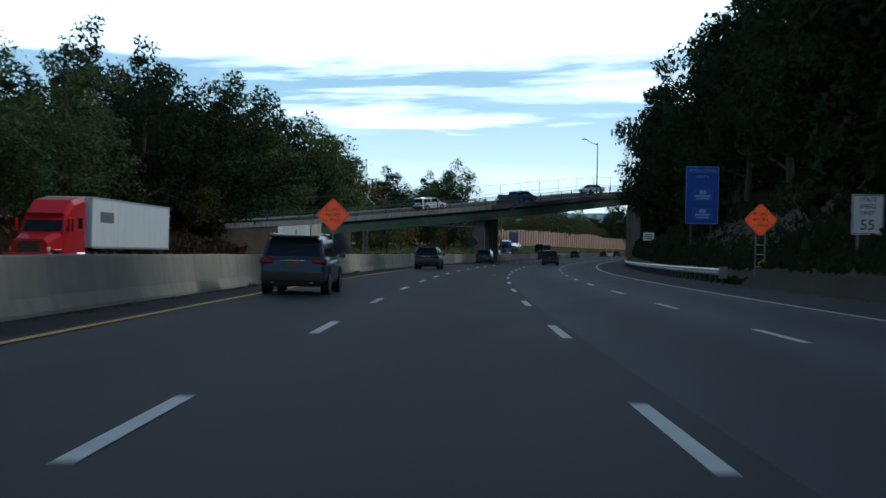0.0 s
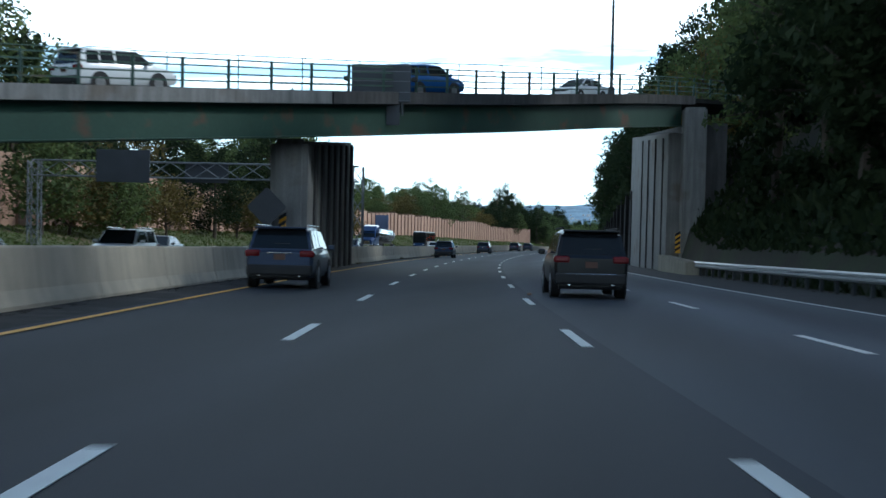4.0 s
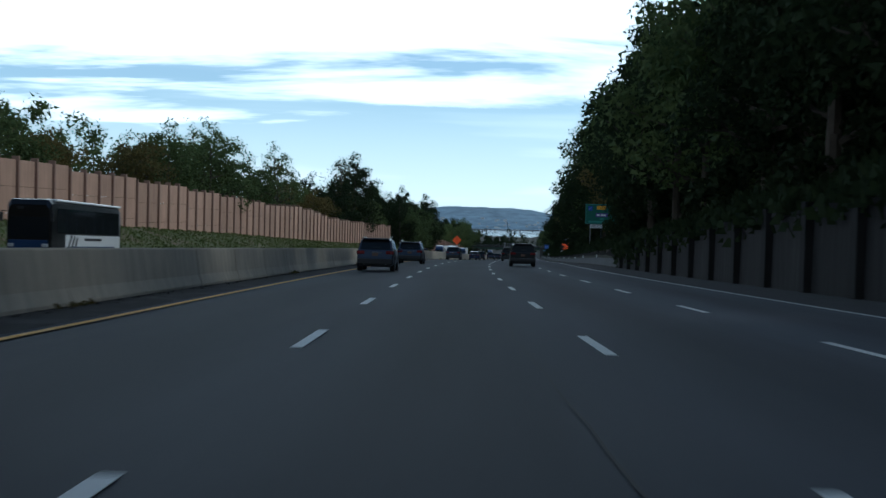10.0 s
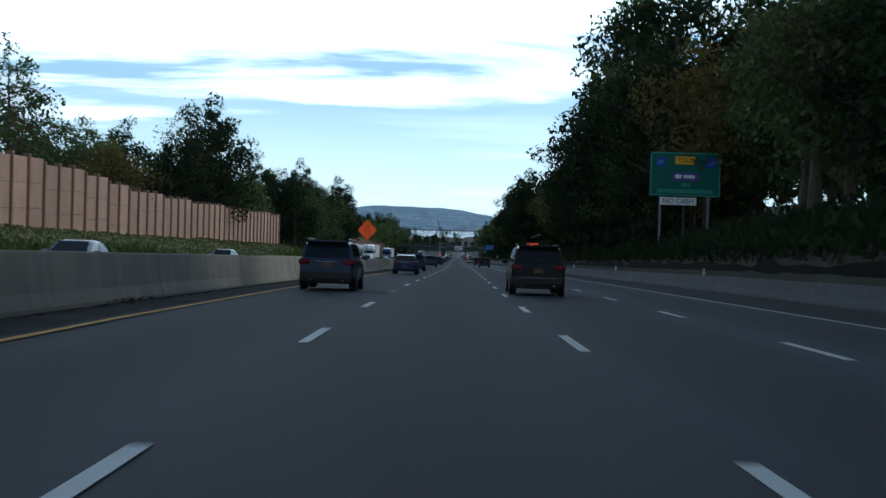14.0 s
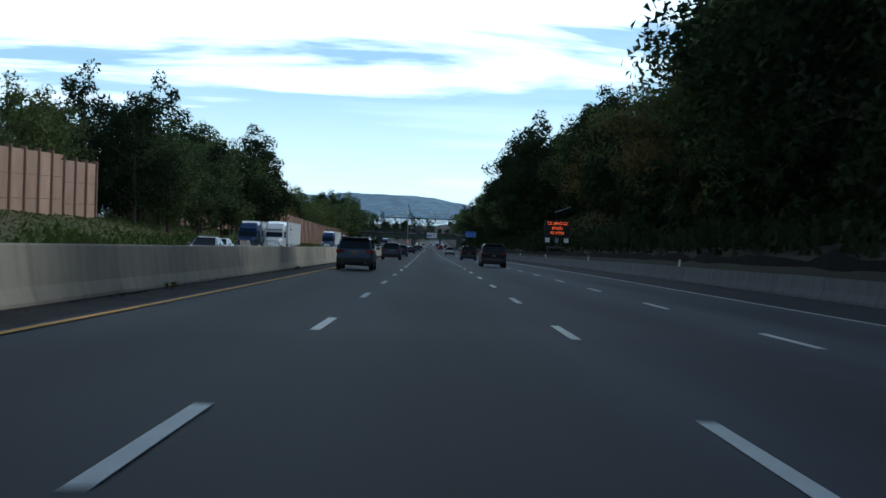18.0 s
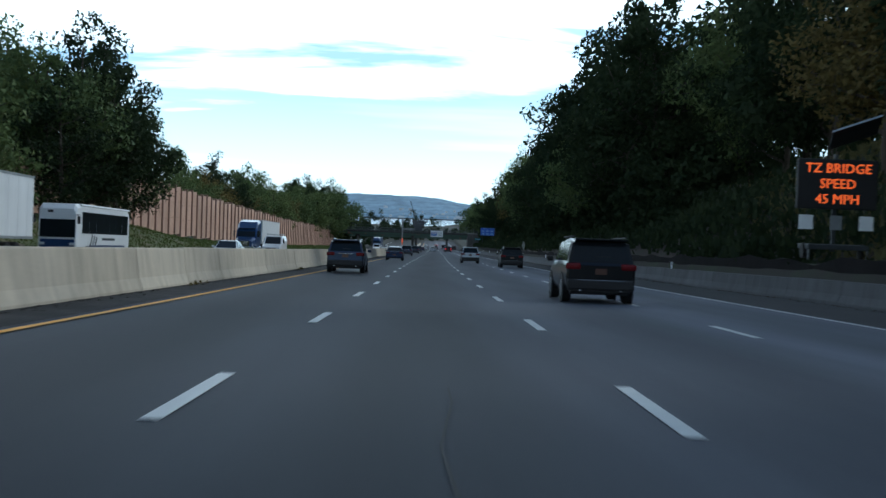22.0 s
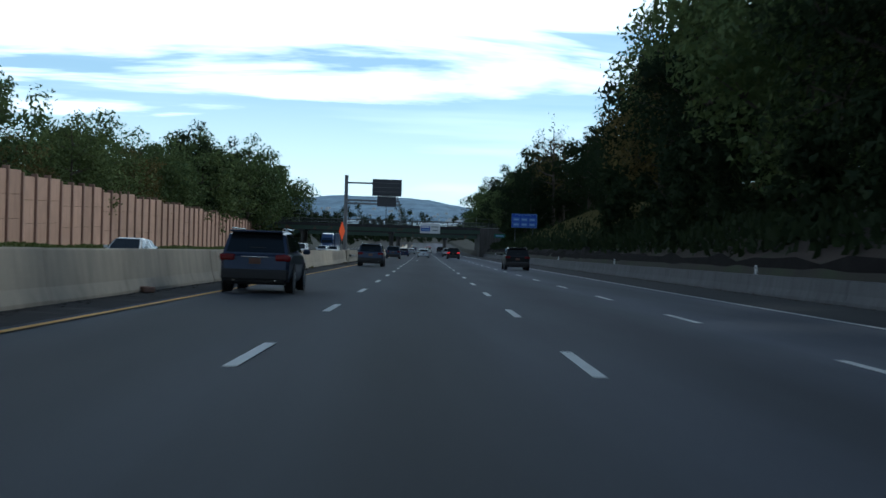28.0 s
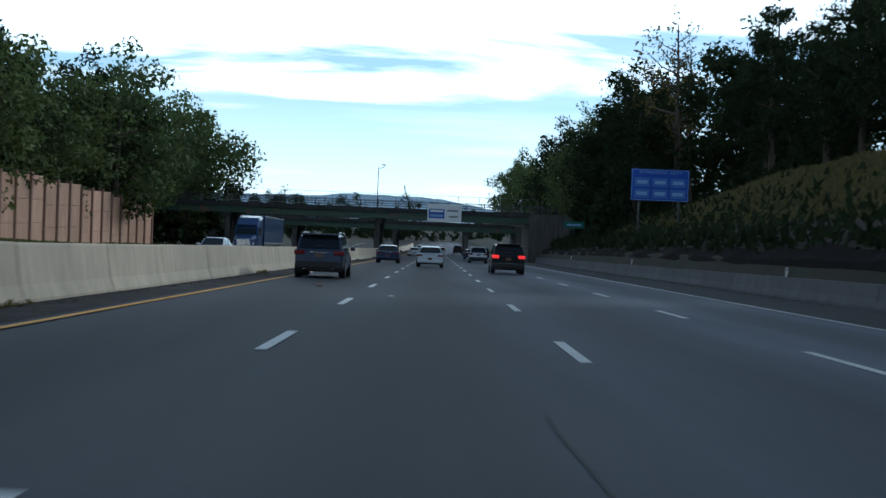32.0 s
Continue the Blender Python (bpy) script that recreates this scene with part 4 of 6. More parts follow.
for x0, x1 in ((-0.16, -0.08), (0.16, 0.08)):
    bm = bmesh.new()
    rod(bm, (x0, -0.02, 3.15), (x0, -0.02, 3.45), 0.025, seg=6)
    rod(bm, (x0, -0.02, 3.45), (x1 if x0 < 0 else x1, -0.02, 3.62), 0.025, seg=6)
    rod(bm, (x1, -0.02, 3.62), (x1, -0.02, 3.88), 0.025, seg=6)
    part("symbol", bm, SIGN_BLACK, d3)
d4 = diamond(M(941.5, -7.3, 0, 76, tilt=False), 1.22, 2.75, [((0, 1.05), (0, 2.1), 0.06)], "orange diamond sign turned aside above the median barrier")
diamond(M(171.6, -8.15, 0, 180, tilt=False), 1.22, 2.75, [((0, 1.0), (0, 2.2), 0.06)], "dark back of a diamond sign on the median", material=SIGN_BACK, group="sign backs")
diamond(M(848.6, 14.0, 0, 62, tilt=False), 0.95, 2.35, [((0, 0.6), (0, 2.0), 0.06)], "grey diamond sign turned edge-on above the bank barrier", material=SIGN_WHITE, group="sign backs")


def bars(th, rows, y, material):
    for x, z, w, h in rows:
        part("bar", boxed((x, y, z), (w, 0.006, h)), material, th)


def frame_edge(th, w, h, z, y, material, t=0.05):
    for dx, dz, a, b in ((0, h / 2 - t, w - 2 * t, t * 0.7), (0, -h / 2 + t, w - 2 * t, t * 0.7), (w / 2 - t, 0, t * 0.7, h - 2 * t), (-w / 2 + t, 0, t * 0.7, h - 2 * t)):
        part("border", boxed((dx, y, z + dz), (a, 0.006, b)), material, th)


s55 = empty("speed_limit_sign", M(48.5, 15.6, 0, tilt=False), "white rectangular state speed limit 55 sign", "road sign")
part("plate", boxed((0, 0, 3.05), (1.22, 0.03, 1.55), 0.01), SIGN_WHITE, s55)
frame_edge(s55, 1.22, 1.55, 3.05, -0.018, SIGN_BLACK, 0.04)
for body, size, z in (("STATE", 0.17, 3.62), ("SPEED", 0.17, 3.36), ("LIMIT", 0.17, 3.10), ("55", 0.42, 2.64)):
    text(body, size, SIGN_BLACK, Matrix.Translation((0, -0.02, z)), s55)
for x in (-0.35, 0.35):
    part("post", boxed((x, 0.05, 1.5), (0.08, 0.08, 3.4)), GALV_DULL, s55)

b1 = empty("services_sign", M(101.0, 16.75, 0, tilt=False), "tall blue services sign with two small logo panels beside the woods", "road sign", "blue services signs")
part("plate", boxed((0, 0, 6.3), (2.62, 0.05, 4.6), 0.02), SIGN_BLUE, b1)
frame_edge(b1, 2.62, 4.6, 6.3, -0.03, PALE_BLUE, 0.05)
text("ATTRACTIONS", 0.25, PALE_BLUE, Matrix.Translation((0, -0.035, 8.22)), b1, width=2.2)
text("EXIT 9", 0.25, PALE_BLUE, Matrix.Translation((0, -0.035, 7.76)), b1)
for z in (6.35, 4.85):
    part("logo_panel", boxed((0.05, -0.035, z), (1.6, 0.02, 0.95)), mat("logo_blue", (0.035, 0.11, 0.42), 0.5, vary=0.05, bump=0), b1)
    bars(b1, [(0.05, z + 0.18, 0.5, 0.3), (0.05, z - 0.12, 1.2, 0.16), (0.05, z - 0.32, 1.0, 0.12)], -0.052, PALE_BLUE)
for x in (-0.8, 0.8):
    part("post", boxed((x, 0.1, 2.9), (0.14, 0.14, 5.0)), DARK_STEEL, b1)

sm = empty("small_sign", M(145.0, 15.05, -0.3, tilt=False), "small white rectangular roadside sign", "road sign")
part("plate", boxed((0, 0, 3.9), (1.25, 0.03, 0.92), 0.01), SIGN_WHITE, sm)
bars(sm, [(0, 4.12, 0.8, 0.12), (0, 3.9, 0.9, 0.12), (0, 3.68, 0.7, 0.12)], -0.02, GALV_DULL)
part("post", boxed((0, 0.04, 1.9), (0.08, 0.06, 4.0)), GALV_DULL, sm)

gs = empty("guide_sign", M(518.0, 17.9, 0, tilt=False), "green motorway guide sign with a yellow toll panel on two posts", "road sign")
part("plate", boxed((0, 0, 8.6), (5.6, 0.06, 3.5), 0.03), SIGN_GREEN, gs)
frame_edge(gs, 5.6, 3.5, 8.6, -0.035, mat("green_white_edge", (0.10, 0.33, 0.30), 0.5, bump=0), 0.08)
part("toll_panel", boxed((-0.05, -0.04, 9.7), (1.55, 0.02, 0.62)), SIGN_YELLOW, gs)
text("TOLL", 0.36, SIGN_BLACK, Matrix.Translation((-0.05, -0.055, 9.7)), gs)
part("shield", boxed((-1.95, -0.04, 9.55), (0.75, 0.02, 0.75), 0.0), SIGN_BLUE, gs)
text("87", 0.34, PALE_BLUE, Matrix.Translation((-1.95, -0.055, 9.5)), gs)
part("shield", boxed((2.0, -0.04, 9.55), (0.85, 0.02, 0.75), 0.0), SIGN_BLUE, gs)
text("287", 0.30, PALE_BLUE, Matrix.Translation((2.0, -0.055, 9.5)), gs)
part("logo_panel", boxed((0.05, -0.04, 8.42), (2.1, 0.02, 0.62)), PURPLE, gs)
bars(gs, [(-0.55, 8.42, 0.5, 0.3), (0.3, 8.42, 0.9, 0.26)], -0.054, SIGN_WHITE)
bars(gs, [(0.05, 7.75, 0.7, 0.32), (0.0, 7.25, 4.4, 0.32)], -0.037, mat("green_print", (0.05, 0.25, 0.21), 0.5, bump=0))
part("cash_plate", boxed((-0.5, 0, 6.45), (2.9, 0.05, 0.62), 0.02), SIGN_WHITE, gs)
text("NO CASH", 0.40, SIGN_BLACK, Matrix.Translation((-0.5, -0.03, 6.45)), gs)
for x in (-1.9, 0.0, 1.9):
    part("post", boxed((x, 0.12, 5.0 if x else 4.8), (0.16, 0.18, 7.4)), GALV_DULL if x else DARK_STEEL, gs)

b2s = empty("services_sign", M(1045.5, 16.6, 0, tilt=False), "wide blue services sign with six logo panels above the bank", "road sign", "blue services signs")
part("plate", boxed((0, 0, 6.75), (4.3, 0.06, 2.35), 0.02), SIGN_BLUE, b2s)
frame_edge(b2s, 4.3, 2.35, 6.75, -0.035, PALE_BLUE, 0.05)
text("ATTRACTIONS  EXIT 9", 0.2, PALE_BLUE, Matrix.Translation((0, -0.04, 7.68)), b2s, width=3.2)
for x in (-1.35, 0.0, 1.35):
    for z in (6.95, 6.1):
        part("logo_panel", boxed((x, -0.04, z), (1.15, 0.02, 0.66)), mat("logo_pale_blue", (0.06, 0.15, 0.46), 0.5, vary=0.05, bump=0), b2s)
        bars(b2s, [(x, z, 0.8, 0.26)], -0.054, PALE_BLUE)
for x in (-1.5, 1.5):
    part("post", boxed((x, 0.12, 4.4), (0.14, 0.14, 5.0)), DARK_STEEL, b2s)

gsm = empty("street_name_board", M(1090, 15.2, 0, tilt=False), "small green exit board by the bank", "road sign")
part("plate", boxed((0, 0, 4.6), (2.3, 0.04, 0.75), 0.02), SIGN_GREEN, gsm)
bars(gsm, [(0, 4.6, 1.6, 0.22)], -0.025, PALE_BLUE)
part("post", boxed((0, 0.05, 2.8), (0.09, 0.07, 3.2)), DARK_STEEL, gsm)

# ---- portable message sign ----
VMS_LED = mat("amber_led", (1.0, 0.13, 0.02), 0.5, vary=0.0, bump=0, emit=1.4)
vm = empty("message_trailer", M(710.0, 17.4, 1.55, tilt=False), "portable message sign trailer with lit orange lettering and a solar panel", "message sign")
part("display", boxed((0, 0, 3.2), (3.45, 0.3, 2.15), 0.05), SIGN_BLACK, vm, "black display board")
for body, z in (("TZ BRIDGE", 3.86), ("SPEED", 3.2), ("45 MPH", 2.54)):
    text(body, 0.42, VMS_LED, Matrix.Translation((0, -0.16, z)), vm)
part("mast", boxed((0, 0.25, 2.4), (0.16, 0.16, 4.2)), DARK_STEEL, vm)
part("solar_panel", boxed((0, 0, 0), (2.2, 1.45, 0.06), 0.01, Matrix.Translation((0.75, 0.2, 5.45)) @ Matrix.Rotation(radians(-20), 4, "Y") @ Matrix.Rotation(radians(-30), 4, "X")), DARK_STEEL, vm)
part("panel_rim", boxed((0, -0.74, 0), (2.25, 0.03, 0.08), 0.0, Matrix.Translation((0.75, 0.2, 5.45)) @ Matrix.Rotation(radians(-20), 4, "Y") @ Matrix.Rotation(radians(-30), 4, "X")), GALV, vm)
part("chassis", boxed((0, 0.2, 0.5), (2.6, 1.6, 0.22), 0.04), DARK_STEEL, vm)
for x in (-1.3, 0.0, 1.3):
    part("data_plate", boxed((x, -0.1, 1.55), (0.62 if x else 0.5, 0.03, 0.62)), SIGN_WHITE if x else GALV_DULL, vm)
for x in (-1.25, 1.25):
    part("wheel", rod(bmesh.new(), (x - 0.1, 0.2, 0.32), (x + 0.1, 0.2, 0.32), 0.33, seg=18), SIGN_BLACK, vm)
    part("jack", boxed((x, -0.5, 0.25), (0.08, 0.08, 0.6)), GALV_DULL, vm)

# ---- guardrail ----
gr = empty("guardrail", Matrix(), "galvanised steel guardrail on posts along the bank", "guardrail")
WB = [(12.86, 0.42), (12.80, 0.48), (12.80, 0.54), (12.87, 0.585), (12.80, 0.63), (12.80, 0.69), (12.86, 0.75), (12.875, 0.74), (12.82, 0.685), (12.82, 0.635), (12.895, 0.585), (12.82, 0.535), (12.82, 0.485), (12.875, 0.43)]
sweep("beam", 64, 190, 3, WB, GALV, closed=True, parent=gr)
pmesh = None
s = 64.5
while s < 189:
    o = part("post", boxed((0, 0, 0.3), (0.12, 0.15, 0.9)), DARK_STEEL, gr) if pmesh is None else new("post", pmesh)
    pmesh = o.data
    o.matrix_basis = M(s, 12.98, 0)
    o.parent = gr
    s += 1.9
te = part("end_terminal", boxed((0, 0, 0.55), (0.45, 0.12, 0.6), 0.03), GALV_DULL, gr)
te.matrix_basis = M(63.6, 12.86, 0)

# ---- delineators ----
def delineator(m):
    th = empty("delineator", m, "short white post reflector above the roadside barrier", "delineator", "delineators")
    part("post", boxed((0, 0, 0.0), (0.11, 0.02, 0.46), 0.004), SIGN_WHITE, th)
    part("reflector", boxed((0, -0.013, 0.13), (0.075, 0.006, 0.1)), GALV, th)
    return th


dl = delineator(M(447.5, 13.75, 0.90))
for s in (487.2, 527, 567.5, 608.1, 648.3, 687.8, 727.0, 766.5, 806, 846, 886.2, 925.4, 963.5, 1000.7, 1039, 1078):
    copy_thing(dl, M(s, 13.75, 0.90))
for s in (78, 108, 138):
    copy_thing(dl, M(s, 14.6, 1.25))

# ---- distance: river, far hill, town ----
wv = [P(1500, -6000, 0), P(1500, 6000, 0)]
for v in wv:
    v.z = -43.0
wv += [P(4980, 6000), P(4980, -6000)]
for v in wv[2:]:
    v.z = -43.0
tagged(raw("river", wv, [(0, 1, 2, 3)], WATER), "broad pale river at the foot of the valley", "water", kind="structure")
RIDGE = ([-1500, -900, -560, -460, -400, -345, -295, -250, -200, -120, -40, 0, 45, 100, 140, 200, 300, 420, 600, 1500],
         [6, 10, 18, 21, 20, 23, 29, 32, 31, 29, 28, 25, 19, 10, 2, -8, -22, -32, -36, -38])
hv, hf, hl = [], [], np.arange(-1500, 1501, 12.0)
for lat in hl:
    top = float(np.interp(lat, *RIDGE)) - 2.0 + 2.4 * noise.fractal((lat * 0.02, 0.3, 0), 1.0, 2.0, 4)
    for s, k in ((4180, -0.3), (4185, 0.02), (4330, 0.22), (4480, 0.55), (4620, 0.85), (4720, 1.0), (4900, 0.7)):
        z = -43 + (top + 43) * max(k, 0.0) + (3.0 * noise.fractal((lat * 0.03, s * 0.02, 1), 1.0, 2.0, 4) if 0.1 < k < 1 else 0) + (-4 if k < 0 else 0)
        p = P(s, lat)
        hv.append(Vector((p.x, p.y, z)))
for i in range(len(hl) - 1):
    for j in range(6):
        hf.append((i * 7 + j, i * 7 + 7 + j, i * 7 + 8 + j, i * 7 + 1 + j))
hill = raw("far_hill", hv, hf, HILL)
hill.data.shade_smooth()
tagged(hill, "wooded hill across the river, distance haze in its blue colour", "hill", kind="structure")
tv, tf = [], []
for k in range(150):
    lat, s = rnd(-700, 380), rnd(4190, 4420)
    if k < 40:
        lat, s = rnd(60, 190), rnd(4190, 4260)
    top = float(np.interp(lat, *RIDGE))
    z = -43 + (top + 43) * float(np.interp(s, [4185, 4330, 4480], [0.03, 0.23, 0.56]))
    w, h = rnd(4, 11), rnd(3, 6)
    b = len(tv)
    for ds in (0, 8):
        for dx in (-w / 2, w / 2):
            for dz in (-3, h):
                p = P(s + ds, lat + dx)
                tv.append((p.x, p.y, z + dz))
    tf += [tuple(b + i for i in f) for f in ((0, 1, 3, 2), (4, 6, 7, 5), (0, 4, 5, 1), (2, 3, 7, 6), (1, 5, 7, 3))]
tagged(raw("far_town", tv, tf, TOWN), "scattered pale houses of a town on the far shore", "houses", kind="stuff")
# long low bridge over the water with its piers
lb = empty("river_bridge", Matrix(), "long low bridge across the river, far off", "bridge")
part("deck", boxed((0, 0, 0), (900, 6, 2.2), 0, M(3300, -120, 0, tilt=False) @ Matrix.Translation((0, 0, -43 + 6 - P(3300, 0).z)) @ pose(0, 0, 0, 0, 0, 4)), CONCRETE_DARK, lb)
for k in range(30):
    part("pier", boxed((-435 + k * 30, 0, -4), (2, 3, 8), 0, M(3300, -120, 0, tilt=False) @ Matrix.Translation((0, 0, -43 + 6 - P(3300, 0).z)) @ pose(0, 0, 0, 0, 0, 4)), CONCRETE_DARK, lb)
cr = empty("tower_crane", M(1650, -16, 0, tilt=False), "thin dark crane far off by the river", "crane")
part("mast", lattice((0, 0, 0), (0, 0, 19), 1.1, 14, 0.12), DARK_STEEL, cr)
part("jib", lattice((0, 0, 16), (-3.2, 0, 28), 0.7, 10, 0.1), DARK_STEEL, cr)


# ---- trees ----
def leaf_mesh(name, vs):
    """A mesh of loose three-cornered leaves, three corners a leaf."""
    me = bpy.data.meshes.new(name)
    n = len(vs) // 3
    me.vertices.add(3 * n)
    me.vertices.foreach_set("co", np.ascontiguousarray(vs, dtype=np.float32).ravel())
    me.loops.add(3 * n)
    me.loops.foreach_set("vertex_index", np.arange(3 * n, dtype=np.int32))
    me.polygons.add(n)
    me.polygons.foreach_set("loop_start", np.arange(n, dtype=np.int32) * 3)
    me.update(calc_edges=True)
    return me


def tree_parts(seed, height, spread, base, leaves, size, leaf_mat, sparse=0.0, kind="broad"):
    """A tree at the origin: tapered trunk with limbs, and a crown of leaf clumps."""
    rs = np.random.RandomState(seed)
    th = new("tree")
    bm = bmesh.new()
    tips = []
    lean = Vector((rs.uniform(-.04, .04), rs.uniform(-.04, .04), 1))
    r0 = 0.016 * height + 0.05
    pts = [Vector((0, 0, -0.6))]
    n = 6
    top = height * (0.82 if kind == "broad" else 0.97)
    for i in range(1, n + 1):
        pts.append(Vector((lean.x * top * i / n + rs.uniform(-.12, .12), lean.y * top * i / n + rs.uniform(-.12, .12), top * i / n)))
    for i in range(n):
        rod(bm, pts[i], pts[i + 1], r0 * (1 - 0.85 * i / n), r0 * (1 - 0.85 * (i + 1) / n), 7)
    nl = 16 if kind == "broad" else 26
    for k in range(nl):
        f = base + (0.97 - base) * (k + rs.uniform(0, .8)) / nl
        z = top * f
        i = min(n - 1, int(f * n))
        p0 = pts[i].lerp(pts[i + 1], f * n - i)
        a = k * 2.4 + rs.uniform(-.5, .5)
        if kind == "broad":
            prof = math.sin(math.pi * min(1, max(0.0, (f - base) / (1.0 - base)) * 0.78 + 0.2)) ** 0.7
            ln = spread * prof * rs.uniform(0.7, 1.15)
            up = ln * rs.uniform(0.25, 0.75)
        else:
            ln = spread * (1.02 - f) * rs.uniform(0.8, 1.15) + 0.25
            up = -ln * rs.uniform(0.0, 0.25)
        mid = p0 + Vector((math.cos(a) * ln * .5, math.sin(a) * ln * .5, up * .35))
        end = p0 + Vector((math.cos(a) * ln, math.sin(a) * ln, up))
        r1 = r0 * (1 - 0.85 * f) * 0.55 + 0.02
        rod(bm, p0, mid, r1, r1 * .6, 5)
        rod(bm, mid, end, r1 * .6, r1 * .2, 5)
        for q in range(3 if kind == "broad" else 2):
            e2 = mid.lerp(end, rs.uniform(.1, 1)) + Vector(rs.normal(0, 1, 3)) * ln * 0.22
            rod(bm, mid.lerp(end, .3), e2, r1 * .35, r1 * .12, 4)
            tips.append((e2, ln))
        tips.append((end, ln))
        tips.append((mid, ln))
    if kind == "broad":
        tips.append((pts[-1] + Vector((0, 0, height * .06)), spread * .6))
        tips.append((pts[-1] + Vector((rs.uniform(-1, 1), rs.uniform(-1, 1), height * .1)), spread * .5))
    tr = part("trunk", bm, BARK, th)
    nv, size = leaves * 2, size * 0.95
    cen = np.array([t[0] for t in tips])
    rad = np.array([0.20 * t[1] + 0.42 for t in tips]) * (1.25 if kind == "broad" else 0.8)
    if sparse:
        rad *= 0.8
    w = rad ** 2
    idx = rs.choice(len(tips), nv, p=w / w.sum())
    d = rs.normal(0, 1, (nv, 3))
    d /= np.linalg.norm(d, axis=1)[:, None]
    c = cen[idx] + d * (rad[idx] * rs.uniform(0.25, 1.05, nv) ** 0.6)[:, None] * [1.1, 1.1, 0.8]
    sz = size * rs.uniform(0.55, 1.35, nv)
    u = rs.normal(0, 1, (nv, 3))
    u /= np.linalg.norm(u, axis=1)[:, None]
    v = np.cross(u, d + rs.normal(0, .6, (nv, 3)))
    v /= np.linalg.norm(v, axis=1)[:, None] + 1e-6
    a, b = u * sz[:, None] * 0.62, v * sz[:, None] * 0.42
    me = leaf_mesh("crown", np.stack([c - a, c + a * 0.8 - b * 0.5, c + a * 0.5 + b], 1).reshape(-1, 3))
    me.materials.append(leaf_mat)
    cr_ = new("crown", me)
    cr_.parent = th
    return th


KINDS = {}


def kind_of(key, label, *a, **k):
    th = tree_parts(*a, **k)
    tagged(th, label, "tree")
    th.matrix_basis = pose(0, 0, -400)
    KINDS[key] = [th, False]


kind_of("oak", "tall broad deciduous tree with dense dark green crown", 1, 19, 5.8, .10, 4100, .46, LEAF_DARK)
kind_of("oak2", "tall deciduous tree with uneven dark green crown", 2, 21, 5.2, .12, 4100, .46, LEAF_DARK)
kind_of("maple", "broad deciduous tree with green crown", 3, 17, 5.6, .10, 4100, .44, LEAF_GREEN)
kind_of("locust", "slender tree with an open, airy crown", 4, 20, 4.6, .28, 1700, .40, LEAF_GREEN, sparse=0.6)
kind_of("autumn", "broad tree with leaves turning yellow brown", 5, 15, 4.8, .14, 3500, .40, LEAF_AUTUMN)
kind_of("bare", "thin half-bare tree with sparse leaves", 6, 19, 4.2, .3, 420, .34, LEAF_AUTUMN, sparse=0.8)
kind_of("rust", "small tree with rust-coloured leaves", 7, 8, 3.0, .12, 1500, .36, LEAF_RUST)
kind_of("small", "small rounded verge tree with green leaves", 8, 6.5, 2.7, .18, 1700, .32, LEAF_GREEN)
kind_of("smallautumn", "small verge tree with leaves turning brown", 9, 6, 2.6, .18, 1500, .32, LEAF_AUTUMN)
kind_of("fir", "dark conifer with drooping branches", 10, 20, 4.4, .12, 2600, .42, NEEDLES, kind="fir")
kind_of("tallnarrow", "tall narrow deciduous tree with dense crown", 11, 22, 3.9, .06, 4000, .45, LEAF_DARK)


def plant(key, s, lat, scale=1.0, h=None, group="", vs=None):
    th = KINDS[key][0]
    g = ground_h(s, lat) if h is None else h
    p = P(s, lat, g - 0.15)
    m = Matrix.Translation(p) @ Matrix.Rotation(rnd(0, 6.28), 4, "Z") @ Matrix.Diagonal((scale, scale, vs or scale * rnd(0.92, 1.08), 1))
    if not KINDS[key][1]:
        KINDS[key][1] = True
        th.matrix_basis = m
        o = th
    else:
        o = copy_thing(th, Matrix.Translation(p) @ Matrix.Rotation(rnd(0, 6.28), 4, "Z"))
        o.matrix_basis = m
    tagged(o, group=group or ("trees on the wooded bank" if lat > 0 else "trees behind the noise wall"))
    return o


random.seed(11)
def woods(name, places, label, per=1100, size=0.8, material=None):
    """Further trees joined into one mass: crowns of leaf clumps over thin trunks."""
    rs = np.random.RandomState(len(places))
    per, size = per * 2, size * 0.92
    vs = []
    for s, lat, g, hgt in places:
        base = np.array(P(s, lat, g))
        n = 15
        ang, f = rs.uniform(0, 6.28, n), rs.uniform(0.12, 0.97, n)
        rr = hgt * 0.24 * np.sin(np.pi * (f * 0.8 + 0.15)) * rs.uniform(0.3, 1, n)
        cen = base + np.stack([np.cos(ang) * rr, np.sin(ang) * rr, f * hgt * 0.92], 1)
        rad = hgt * 0.10 * rs.uniform(0.7, 1.3, n)
        k = rs.randint(0, n, per)
        d = rs.normal(0, 1, (per, 3))
        d /= np.linalg.norm(d, axis=1)[:, None]
        c = cen[k] + d * (rad[k] * rs.uniform(0.4, 1.05, per))[:, None]
        u = rs.normal(0, 1, (per, 3))
        u /= np.linalg.norm(u, axis=1)[:, None]
        v = np.cross(u, d)
        z = size * rs.uniform(0.5, 1.3, per)[:, None]
        vs.append(np.stack([c - u * z * .6, c + u * z * .5 - v * z * .25, c + u * z * .3 + v * z * .5], 1).reshape(-1, 3))
    me = leaf_mesh(name, np.concatenate(vs))
    me.materials.append(material or LEAF_DARK)
    ob = new(name, me)
    return tagged(ob, label, "woods", kind="stuff")


# right bank: front rows of woods, then the mass behind
TOP_R = ([-120, 100, 180, 230, 300, 380, 430, 520, 620, 700, 760, 860, 930, 990, 1040, 1100, 1160, 1300],
         [1.2, 1.2, 1.1, 1.0, 1.0, 1.15, 1.2, 1.25, 1.1, 0.95, 1.05, 1.06, 1.1, 1.05, 0.95, 1.0, 0.95, 0.8])
s = -20.0
